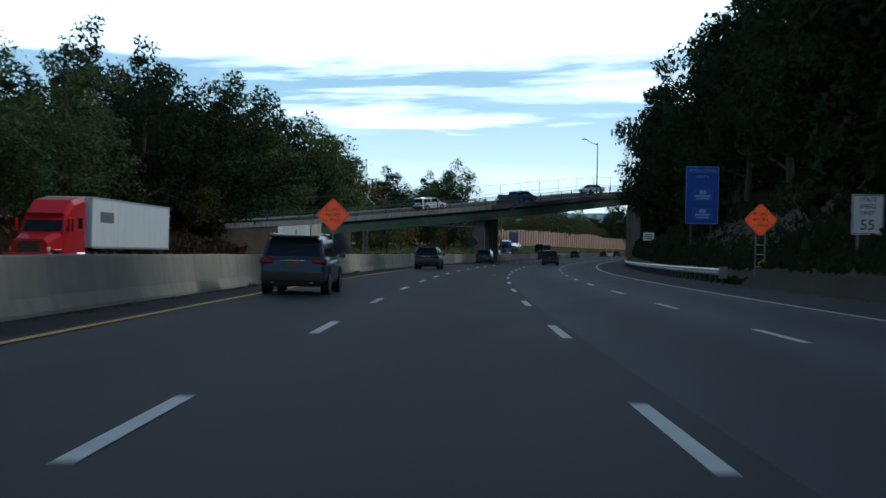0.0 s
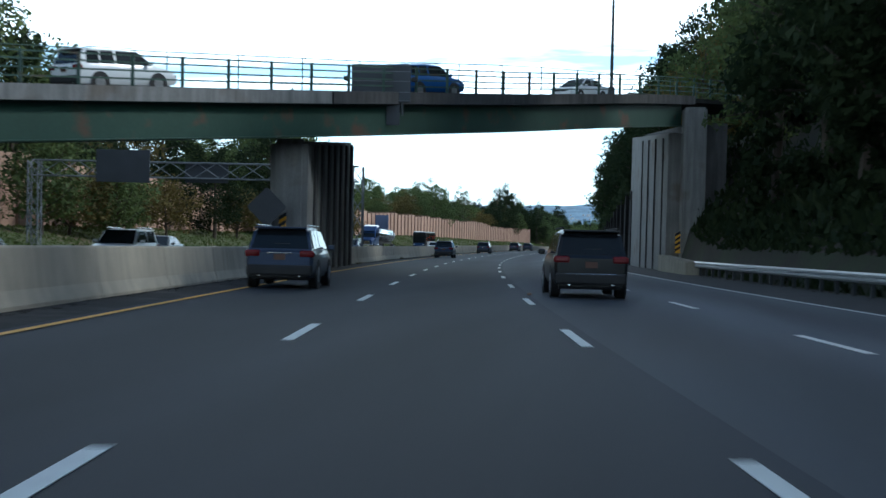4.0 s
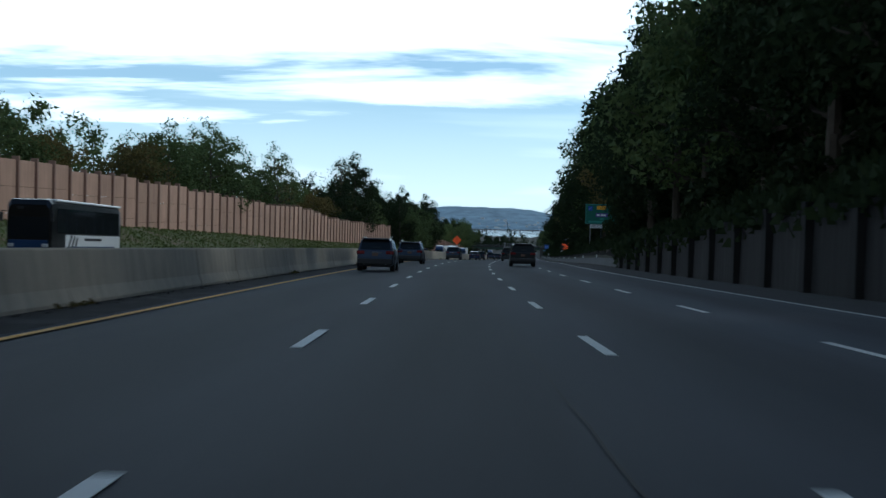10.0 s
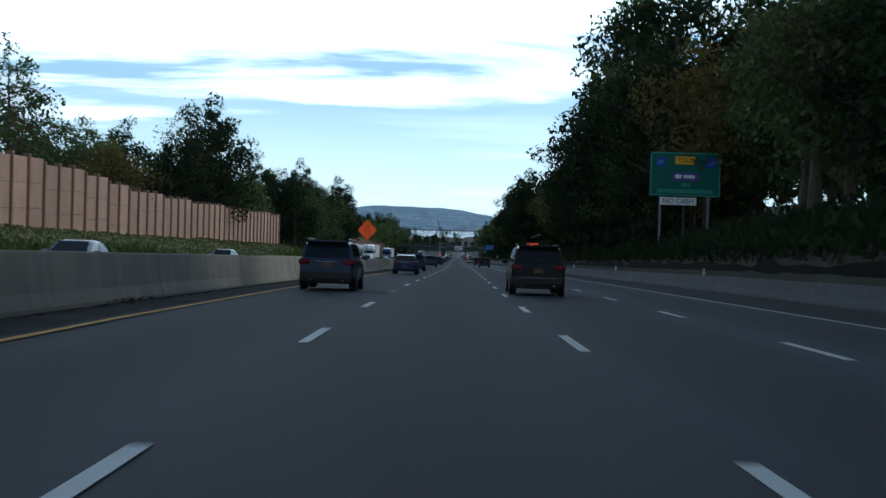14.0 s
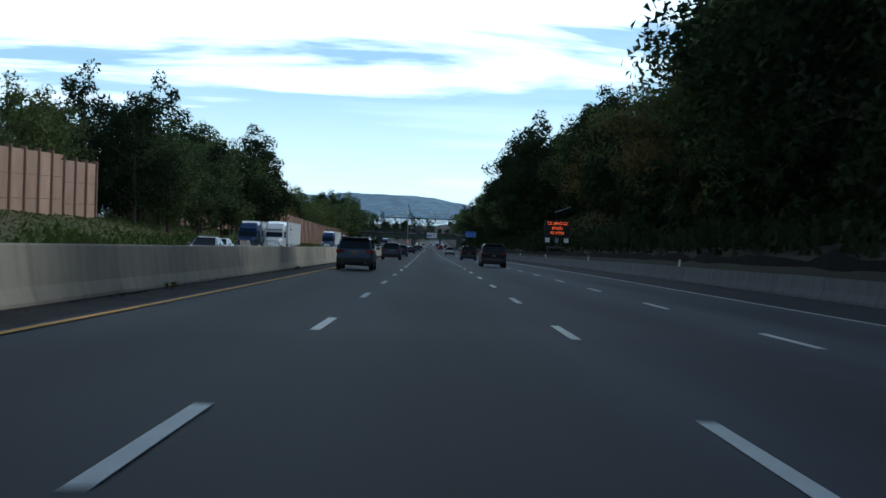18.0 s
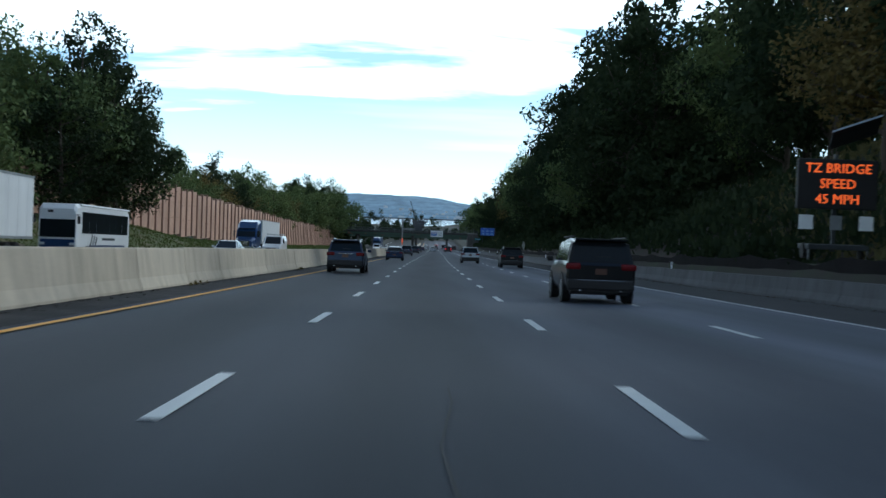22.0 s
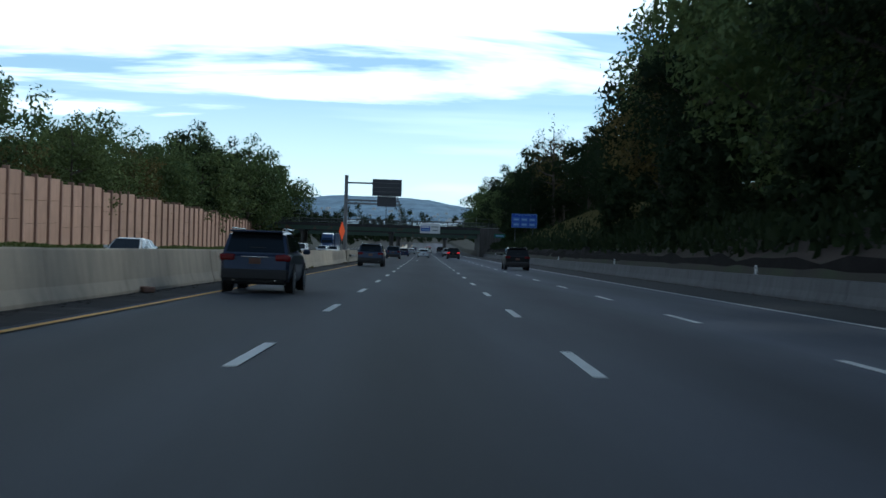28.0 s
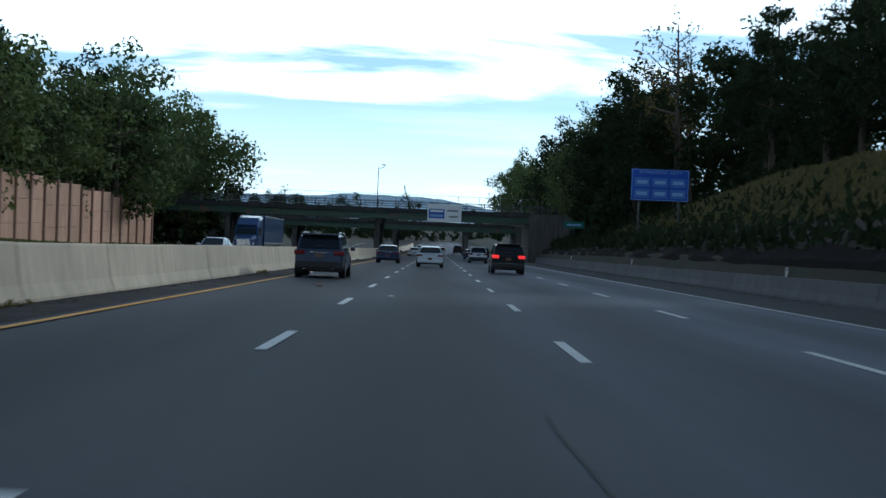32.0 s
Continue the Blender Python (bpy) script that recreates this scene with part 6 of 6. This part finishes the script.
        for y in wy:
            wheel(th, sx * (W - .12), y, wr, .235, sx)
            bm = bmesh.new()
            bmesh.ops.create_cone(bm, cap_ends=True, segments=20, radius1=wr + .06, radius2=wr + .06, depth=.02, matrix=Matrix.Translation((sx * (W + .001), y, wr)) @ Matrix.Rotation(radians(90), 4, "Y"))
            part("wheel_arch", bm, TRIM, th)
        zt = belt - .07
        if kind == "sedan":
            part("tail_lamp", boxed((sx * (W - .22), .07, .82), (.40, .16, .13), .03), lamps, th, "red tail lamp")
        else:
            part("tail_lamp", boxed((sx * (W - .21), .09, zt - .04), (.42, .24, .19), .06), lamps, th, "red tail lamp")
        part("headlamp", boxed((sx * (W - .24), L - .17, .70), (.36, .22, .13), .04), HEADL, th)
        part("exhaust_tip", rod(bmesh.new(), (sx * .55, -.02, .36), (sx * .55, .2, .36), .035), CHROME, th)
        if kind != "sedan":
            part("roof_rail", boxed((sx * (wr_ - .06), (yb + yc) / 2, zr + .055), (.045, yc - yb - .1, .04), .01), CHROME if kind == "suv" else TRIM, th)
    part("rear_bumper", boxed((0, .05, .50 if kind != "sedan" else .42), (2 * W - .10, .18, .30 if kind != "sedan" else .22), .06), TRIM if kind != "sedan" else colour, th)
    part("rear_skirt", boxed((0, .25, .33), (2 * W - .3, .4, .1), .03), TRIM, th)
    part("number_plate", boxed((0, -.012, .86 if kind != "sedan" else .60), (.31, .02, .155)), PLATE, th, "blank orange number plate")
    part("trim_strip", boxed((0, .0, .62 if kind == "jeep" else .97 if kind == "suv" else .88), (1.3 if kind == "jeep" else .7, .05, .03), .008), CHROME, th)
    if kind != "sedan":
        part("spoiler", boxed((0, yb - .12, zr - .02), (2 * wr_ * .95, .34, .05), .02), colour, th)
        part("rear_wiper", boxed((.05, ya - .012 + .08, belt + .16), (.42, .02, .025)), TRIM, th)
    part("antenna", rod(bmesh.new(), (0, yb + .3, zr), (0, yb + .18, zr + .16), .012, seg=6), TRIM, th)
    part("grille", boxed((0, L - .03, .62), (1.0, .06, .18), .02), TRIM, th)
    part("underbody", boxed((0, L / 2, .30), (2 * W - .35, L - .7, .14)), TRIM, th)
    return th


# one leading car, repeated along the inner lane
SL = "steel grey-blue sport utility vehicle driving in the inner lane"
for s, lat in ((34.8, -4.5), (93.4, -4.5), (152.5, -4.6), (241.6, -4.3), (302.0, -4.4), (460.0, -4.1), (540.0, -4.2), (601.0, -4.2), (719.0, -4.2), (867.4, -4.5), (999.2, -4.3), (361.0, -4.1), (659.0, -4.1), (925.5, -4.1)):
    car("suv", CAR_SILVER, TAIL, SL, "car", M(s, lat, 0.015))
# one black car, repeated and set aside from our lane
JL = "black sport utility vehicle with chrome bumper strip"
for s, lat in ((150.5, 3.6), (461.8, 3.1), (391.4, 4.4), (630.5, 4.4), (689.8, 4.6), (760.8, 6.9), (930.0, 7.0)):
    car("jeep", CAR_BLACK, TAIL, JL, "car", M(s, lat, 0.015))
car("jeep", CAR_BLACK, BRAKE, "black sport utility vehicle with lit brake lamps", "car", M(1023.5, 4.25, 0.015))
for s in (510.0, 787.5, 1052.0):
    car("sedan", CAR_NAVY, TAIL, "dark blue saloon car in the inner lane", "car", M(s, -3.8, 0.015))
for s, lat in ((784.5, 4.1), (1079.0, 4.4)):
    car("suv", CAR_PALE, TAIL, "pale silver sport utility vehicle in the middle lanes", "car", M(s, lat, 0.015))
car("sedan", CAR_PALE, TAIL, "pale silver saloon car in the middle lane", "car", M(1037.0, -.3, 0.015))
# another copy of the inner-lane car
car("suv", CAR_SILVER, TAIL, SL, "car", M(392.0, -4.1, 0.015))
for s, lat, c in ((1130, 5.0, CAR_NAVY), (1150, -3.4, CAR_WHITE), (1165, 8.2, CAR_BLACK), (1190, 1.0, CAR_WHITE), (1215, 4.6, CAR_BLACK), (1240, -3.6, CAR_NAVY), (1262, 1.2, CAR_RED)):
    car("sedan" if c != CAR_BLACK else "jeep", c, TAIL, "car in the queue beyond the overpass", "car", M(s, lat, 0.015), "queue beyond the overpass")


def bigwheels(th, xs, ys, r=0.5, w=0.3):
    for y in ys:
        for sx in (1, -1):
            wheel(th, sx * xs, y, r, w, sx)


def semi(m, colour, label, trailer=TRAILER_WHITE, tank=False, marks=None):
    """A tractor and trailer, front bumper at the origin, nose towards -y."""
    th = empty("semi_truck", m, label, "truck")
    part("chassis", boxed((0, 3.6, .75), (.9, 7.0, .3), .03), TRIM, th)
    part("bumper", boxed((0, .12, .62), (2.35, .3, .5), .06), colour if colour is CAR_RED else CHROME, th)
    hood = loft([[(.95, .15, .7), (.95, .15, 1.35), (.7, .2, 1.6), (-.7, .2, 1.6), (-.95, .15, 1.35), (-.95, .15, .7)],
                 [(1.05, 1.0, .7), (1.05, 1.0, 1.6), (.8, 1.0, 1.85), (-.8, 1.0, 1.85), (-1.05, 1.0, 1.6), (-1.05, 1.0, .7)],
                 [(1.15, 2.0, .7), (1.15, 2.0, 1.8), (.95, 2.0, 2.0), (-.95, 2.0, 2.0), (-1.15, 2.0, 1.8), (-1.15, 2.0, .7)]])
    part("bonnet", hood, colour, th)
    cabm = loft([[(1.18, 1.9, .7), (1.18, 1.9, 1.9), (1.1, 1.92, 2.0), (-1.1, 1.92, 2.0), (-1.18, 1.9, 1.9), (-1.18, 1.9, .7)],
                 [(1.2, 2.45, .7), (1.18, 2.45, 2.8), (1.0, 2.45, 3.0), (-1.0, 2.45, 3.0), (-1.18, 2.45, 2.8), (-1.2, 2.45, .7)],
                 [(1.22, 3.4, .7), (1.2, 3.4, 3.45), (1.0, 3.4, 3.75), (-1.0, 3.4, 3.75), (-1.2, 3.4, 3.45), (-1.22, 3.4, .7)],
                 [(1.22, 5.2, .7), (1.22, 5.2, 3.75), (1.05, 5.2, 3.98), (-1.05, 5.2, 3.98), (-1.22, 5.2, 3.75), (-1.22, 5.2, .7)]])
    part("cab", cabm, colour, th)
    panel("windscreen", [(-1.1, 1.92, 2.0), (1.1, 1.92, 2.0), (1.05, 2.4, 2.82), (-1.05, 2.4, 2.82)], GLASS, th, 0.05, 0.03)
    panel("grille", [(-.7, .14, .75), (.7, .14, .75), (.65, .16, 1.5), (-.65, .16, 1.5)], CHROME, th, 0.04, 0.03)
    for k in range(5):
        part("grille_bar", boxed((0, .10, .85 + k * .14), (1.25, .03, .03)), TRIM, th)
    for sx in (1, -1):
        q = [(sx * 1.2, 3.35, 2.0), (sx * 1.2, 2.3, 2.0), (sx * 1.19, 2.55, 2.72), (sx * 1.2, 3.35, 2.72)]
        panel("side_window", q if sx < 0 else q[::-1], GLASS, th, 0.04, 0.02)
        q = [(sx * 1.22, 4.7, 2.2), (sx * 1.22, 4.0, 2.2), (sx * 1.21, 4.0, 2.8), (sx * 1.22, 4.7, 2.8)]
        panel("side_window", q if sx < 0 else q[::-1], GLASS, th, 0.04, 0.02)
        part("headlamp", boxed((sx * .9, .3, 1.05), (.3, .25, .28), .06), HEADL, th)
        part("mirror", boxed((sx * 1.45, 2.1, 2.35), (.12, .2, .75), .04), colour if colour is CAR_RED else TRIM, th)
        part("mirror_arm", boxed((sx * 1.3, 2.15, 2.6), (.3, .04, .04)), TRIM, th)
        part("mudguard", boxed((sx * 1.05, 1.05, 1.02), (.35, 1.2, .12), .05), colour, th)
        part("step", boxed((sx * 1.15, 3.0, .6), (.2, 1.4, .4), .03), CHROME, th)
        part("fuel_tank", rod(bmesh.new(), (sx * .95, 3.9, .75), (sx * .95, 5.2, .75), .32, seg=14), CHROME, th)
        part("exhaust_stack", rod(bmesh.new(), (sx * 1.05, 5.4, 1.0), (sx * 1.05, 5.4, 4.05), .07, seg=10), CHROME, th)
    part("sun_visor", boxed((0, 2.25, 2.98), (2.1, .3, .06), .02), TRIM, th)
    bigwheels(th, 1.02, (1.15,))
    bigwheels(th, .95, (5.9, 7.2), w=.5)
    y0, y1 = 6.2, 22.3
    if tank:
        bm = bmesh.new()
        prof = [(y0, .2), (y0 + .15, .8), (y0 + .5, 1.05), (y1 - .5, 1.05), (y1 - .15, .8), (y1, .2)]
        secs = [[(r * 1.05 * math.cos(a * .3927), y, 2.35 + r * math.sin(a * .3927)) for a in range(16)] for y, r in prof]
        t_ = part("tank", loft(secs), CHROME, th, "polished metal tank", smooth=True)
        for k in range(6):
            yy = y0 + 1 + k * 2.8
            part("tank_band", loft([[(1.075 * 1.05 * math.cos(a * .3927), yy + d, 2.35 + 1.075 * math.sin(a * .3927)) for a in range(16)] for d in (0, .1)]), GALV, th)
        part("walkway", boxed((0, (y0 + y1) / 2, 3.45), (.6, 9, .06)), GALV, th)
        part("subframe", boxed((0, (y0 + y1) / 2, 1.15), (1.0, y1 - y0 - 1, .3)), TRIM, th)
    else:
        bm = boxed((0, (y0 + y1) / 2, 2.62), (2.58, y1 - y0, 2.88), .05)
        part("trailer_box", bm, trailer, th, "white trailer box" if trailer is TRAILER_WHITE else "dark trailer box")
        for sx in (1, -1):
            part("side_rail", boxed((sx * 1.30, (y0 + y1) / 2, 1.2), (.03, y1 - y0, .12)), GALV, th)
            part("top_rail", boxed((sx * 1.30, (y0 + y1) / 2, 4.02), (.03, y1 - y0, .1)), GALV, th)
            for k in range(12):
                part("side_seam", boxed((sx * 1.292, y0 + .7 + k * 1.32, 2.6), (.008, .03, 2.7)), trailer, th)
            if marks:
                for dy, dz, ln, hh in marks[1]:
                    part("marking", boxed((sx * 1.300, y0 + dy, dz), (.012, ln, hh)), marks[0], th)
        part("landing_gear", boxed((0, y0 + 2.6, .75), (1.9, .14, 1.0)), TRIM, th)
        part("rear_guard", boxed((0, y1 - .1, .6), (2.3, .1, .12)), TRIM, th)
    bigwheels(th, .98, (y1 - 3.2, y1 - 1.9), w=.5)
    return th


def bus(m, label, upper=CAR_BLACK):
    th = empty("coach_bus", m, label, "bus", "coaches")
    def rg(y, zt, w, zb=.35):
        half = [(w * .97, zb), (w, .9), (w, 2.2), (w * .97, zt - .25), (w * .82, zt)]
        return [(x, y, z) for x, z in half] + [(-x, y, z) for x, z in half[::-1]]
    part("body", loft([rg(0.0, 3.1, 1.18, .4), rg(.18, 3.38, 1.26), rg(1.0, 3.46, 1.28), rg(13.2, 3.46, 1.28), rg(13.7, 3.3, 1.22)]), upper, th)
    panel("windscreen", [(-1.16, -.01, 1.25), (1.16, -.01, 1.25), (1.14, .08, 3.0), (-1.14, .08, 3.0)], GLASS, th, 0.03, 0.05)
    part("front_panel", boxed((0, -.01, .85), (2.2, .08, .6), .04), TRUCK_BLUE, th)
    part("route_sign", boxed((-.45, -.055, 2.92), (.35, .02, .16)), SIGN_BLACK, th)
    for sx in (1, -1):
        for k in range(7):
            y = 1.0 + k * 1.72
            q = [(sx * 1.285, y + 1.66, 1.55), (sx * 1.285, y, 1.55), (sx * 1.285, y, 2.95), (sx * 1.285, y + 1.66, 2.95)]
            panel("side_window", q if sx < 0 else q[::-1], GLASS, th, 0.012, 0.012)
        part("side_panel", boxed((sx * 1.283, 7.9, .98), (.02, 10.9, .98), .008), CAR_WHITE, th, "white side panel")
        part("roof_edge", boxed((sx * 1.14, 7.2, 3.38), (.3, 12.6, .14), .05), CAR_WHITE, th)
        part("side_stripe", boxed((sx * 1.296, 7.4, .75), (.01, 9.5, .12)), TRUCK_BLUE, th)
        for k in range(3):
            part("swoosh", boxed((sx * 1.297, 0, 0), (.012, .22, 1.1 - .2 * k), 0, Matrix.Translation((0, 3.2 + k * .6, 1.05)) @ Matrix.Rotation(radians(-38), 4, "X")), SIGN_BLACK, th)
        part("marking", boxed((sx * 1.297, 7.6, 1.22), (.01, 3.4, .16)), SIGN_BLACK, th)
        part("mirror", boxed((sx * 1.42, -.25, 2.4), (.18, .14, .5), .05), TRIM, th)
        part("mirror_arm", boxed((sx * 1.34, -.1, 2.72), (.2, .35, .05)), TRIM, th)
        part("headlamp", boxed((sx * .95, -.03, .85), (.35, .1, .2), .04), HEADL, th)
    bigwheels(th, 1.12, (2.4, 9.7, 11.0), .48, .3)
    return th


BACK = 180
HM = (SIGN_BLACK, [(1.5 + k * .42, 2.95, .26, .62) for k in range(6)])
semi(M(63.0, -22.7, .02), CAR_RED, "red tractor with a long white trailer on the opposite carriageway", marks=HM)
semi(M(692.5, -19.8, .02), CAR_WHITE, "white tractor with a white trailer on the opposite carriageway", marks=(SIGN_BLACK, [(2.5, 3.3, .12, .9), (3.0, 3.1, .5, .16), (3.9, 3.1, 1.2, .14), (3.0, 2.5, 1.0, .1)]))
semi(M(696.5, -23.7, .02), TRUCK_BLUE, "dark blue tractor with a white trailer on the opposite carriageway")
semi(M(311.0, -23.6, .02), TRUCK_BLUE, "dark blue tractor with a shiny tank trailer on the opposite carriageway", tank=True)
semi(M(800.0, -21.6, .02), TRUCK_BLUE, "blue tractor with a grey trailer on the opposite carriageway")
semi(M(1078.0, -19.4, .02), TRUCK_BLUE, "dark truck with a dark trailer coming out from under the overpass", trailer=TRUCK_BLUE)
bus(M(366.5, -23.7, .02), "black and white coach with dark windows on the opposite carriageway")
bus(M(736.0, -23.7, .02), "white and dark blue coach on the opposite carriageway", CAR_WHITE)


def van(m, colour, label):
    th = empty("van", m, label, "van")
    part("body", loft([ring(0, .4, .95, .85), ring(.25, .3, 1.1, .97), ring(1.2, .28, 1.25, 1.0, .96), ring(1.3, .28, 1.3, 1.0, .96), ring(2.1, .28, 2.1, 1.0, .84), ring(5.3, .28, 2.15, 1.0, .84), ring(5.5, .4, 2.0, .97, .84)]), colour, th)
    panel("windscreen", [(-.86, 1.25, 1.22), (.86, 1.25, 1.22), (.78, 2.05, 2.02), (-.78, 2.05, 2.02)], GLASS, th, .05, .03)
    for sx in (1, -1):
        q = [(sx * 1.0, 2.9, 1.35), (sx * 1.0, 1.75, 1.35), (sx * .93, 2.1, 1.9), (sx * .93, 2.9, 1.9)]
        panel("side_window", q if sx < 0 else q[::-1], GLASS, th, .05, .03)
        part("headlamp", boxed((sx * .75, .12, .85), (.3, .2, .2), .05), HEADL, th)
        part("ladder_rail", boxed((sx * .7, 3.7, 2.32), (.05, 3.0, .05)), GALV, th)
        for y in (1.0, 4.4):
            wheel(th, sx * .88, y, .35, .24, sx)
    for y in (2.4, 3.4, 4.6, 5.0):
        part("rack_bar", boxed((0, y, 2.26), (1.5, .05, .07)), GALV, th)
    part("grille", boxed((0, -.01, .72), (1.1, .05, .25), .03), TRIM, th)
    return th


van(M(783.0, -16.2, .02), CAR_WHITE, "white van with a roof rack on the opposite carriageway")
van(M(262.5, -20.6, .02), CAR_WHITE, "white work van with a roof rack on the opposite carriageway")
RO = "car on the opposite carriageway, half hidden by the median barrier"
for s, lat, c, kd in ((96, -15, CAR_WHITE, "suv"), (150, -11.6, CAR_PALE, "sedan"), (176, -14.8, CAR_WHITE, "suv"), (196, -18.6, CAR_BLACK, "sedan"), (255, -15.2, CAR_NAVY, "suv"), (330, -15.0, CAR_WHITE, "sedan"),
                      (470, -14.8, CAR_PALE, "sedan"), (520, -18.6, CAR_WHITE, "sedan"), (566, -15.2, CAR_NAVY, "sedan"), (585, -18.6, CAR_WHITE, "suv"), (622, -15.0, CAR_PALE, "sedan"), (650, -18.8, CAR_WHITE, "sedan"),
                      (752, -15.0, CAR_WHITE, "sedan"), (900, -15.0, CAR_WHITE, "sedan"), (918, -18.8, CAR_NAVY, "sedan"), (985, -15.0, CAR_WHITE, "suv"), (1040, -15.0, CAR_WHITE, "sedan"), (1062, -18.6, CAR_PALE, "sedan")):
    car(kd, c, TAIL, RO, "car", M(s, lat, .02, BACK), "oncoming traffic")


def on_bridge(x, y, kd, c, label, back=False):
    p = B(x, y, 0.0)
    q = B(x + 3, y, 0.0)
    a = math.degrees(math.atan2(q.y - p.y, q.x - p.x)) - 90
    g = math.degrees(math.atan2(q.z - p.z, 3.0))
    car(kd, c, TAIL, label, "car", pose(p.x, p.y, p.z - .01, g, 0, a) @ pose(0, 0, 0, 0, 0, 180 if back else 0), "cars on the overpass")


on_bridge(20.5, 2.9, "suv", CAR_WHITE, "white sport utility vehicle crossing the overpass")
on_bridge(39.5, 2.9, "suv", CAR_BLUE, "blue sport utility vehicle crossing the overpass")
on_bridge(66.0, 7.2, "sedan", CAR_WHITE, "white car at the end of the overpass", True)

# ---- house behind the noise wall ----
house = empty("house", M(404, -54, 0, 8, tilt=False), "white house with a dark green gable roof behind the noise wall", "house")
HZ = 2.2
HW = mat("white_clapboard", (0.62, 0.62, 0.60), 0.7, vary=0.08, scale=0.6, fine=6, bump=0.1)
HR = mat("green_roof_shingle", (0.03, 0.07, 0.055), 0.9, vary=0.25, scale=1.5, fine=12, bump=0.4)
part("wall", boxed((0, 0, HZ + 2.4), (8.5, 12, 4.8), 0.03), HW, house)
part("gable", extrude(bmesh.new(), [(-6.0, HZ + 4.8), (6.0, HZ + 4.8), (0, HZ + 7.6)], 8.4), HW, house)
for sy in (1, -1):
    part("roof", boxed((0, 0, 0), (9.6, 7.1, 0.2), 0, Matrix.Translation((0, sy * 3.15, HZ + 6.3)) @ Matrix.Rotation(-sy * math.atan2(2.8, 6.0), 4, "X")), HR, house)
part("chimney", boxed((1.5, 1.2, HZ + 7.8), (0.8, 0.8, 2.2), 0.03), WALL_POST, house)
for x in (-2, 2):
    part("window", boxed((x, -6.03, HZ + 3.4), (1.1, 0.06, 1.4)), GLASS, house)

# blue board standing before the noise wall
bd = empty("blue_board", M(386.5, -35.4, 0, tilt=False), "faded blue sign board on posts before the noise wall", "road sign")
part("plate", boxed((0, 0, 5.1), (2.9, 0.06, 3.7), 0.02), mat("faded_blue_sheet", (0.09, 0.13, 0.24), 0.6, vary=0.2, scale=0.6, fine=6, bump=0.02, streak=0.3), bd)
for x in (-0.9, 0.0, 0.9):
    part("post", boxed((x, 0.08, 3.0), (0.1, 0.1, 3.6)), DARK_STEEL, bd)

# steel rail at the gantry foot
rb = empty("barrier_rail", M(953.5, -6.98, 0), "pale steel beam bolted along the barrier at the gantry", "guardrail")
part("beam", boxed((0, 0, 0.62), (0.09, 6.4, 0.2), 0.02), GALV, rb)
for y in (-2.6, 0.0, 2.6):
    part("spacer", boxed((-0.12, y, 0.62), (0.2, 0.15, 0.2)), DARK_STEEL, rb)
    part("bolt", rod(bmesh.new(), (0.045, y, 0.62), (0.065, y, 0.62), 0.03, seg=8), GALV_DULL, rb)


# ---- grit, litter and weeds along the barriers ----
def inner_grit(rs):
    s = rs.uniform(-5, 1110)
    return s, -7.12 + abs(rs.normal(0, 0.22)), 0.0


def barrier_weeds(rs):
    s = rs.choice(np.arange(12, 1110, 31.0)) + rs.normal(0, 0.7)
    return s, -7.08 + abs(rs.normal(0, 0.07)), 0.0


def outer_grit(rs):
    s = rs.uniform(-5, 1110)
    return s, 13.25 - abs(rs.normal(0, 0.35)), -0.05


tufts("inner_grit", 9000, inner_grit, 0.035, mat("dark_grit", (0.03, 0.028, 0.025), 0.95, vary=0.3, scale=3, fine=20), "dark grit and leaf litter along the median barrier", "grit", 2.0)
tufts("outer_grit", 6000, outer_grit, 0.04, LEAF_RUST, "fallen leaves and grit along the outer barrier", "grit", 2.0)
tufts("barrier_weeds", 700, barrier_weeds, 0.12, LEAF_AUTUMN, "small weeds in the joints of the median barrier", "weeds", 0.8)

# scraps on the road
for s, lat, sz in ((74, 1.2, .05), (152.3, 2.15, .12), (640, 10.8, .16), (990, -3.4, .12), (984, -1.0, .09), (866, -7.0, .3)):
    sc_ = part("scrap", boxed((0, 0, sz * .25), (sz * 1.6, sz, sz * .5), sz * .12, Matrix.Rotation(s, 4, "Z")), SIGN_WHITE if sz < .1 else WALL_POST, None)
    sc_.matrix_basis = M(s, lat, 0.012)
    tagged(sc_, "small scrap of litter lying on the asphalt", "litter", "scraps on the road")

# tar-sealed cracks running along the lanes
CRACK_TAR = mat("crack_sealing_tar", (0.016, 0.016, 0.017), 0.7, vary=0.2, bump=0.05)
for s0, s1, lat, sway in ((872, 962, 1.05, 0.10), (600, 668, 0.2, 0.12), (300, 352, 0.9, 0.1), (742, 800, -0.9, 0.1)):
    sweep("sealed_crack", s0, s1, 1.2, lambda q: [(lat + sway * noise.noise((q * 0.35, lat, 4.0)) - 0.011, 0.0165), (lat + sway * noise.noise((q * 0.35, lat, 4.0)) + 0.011, 0.0165)], CRACK_TAR, parent=road)
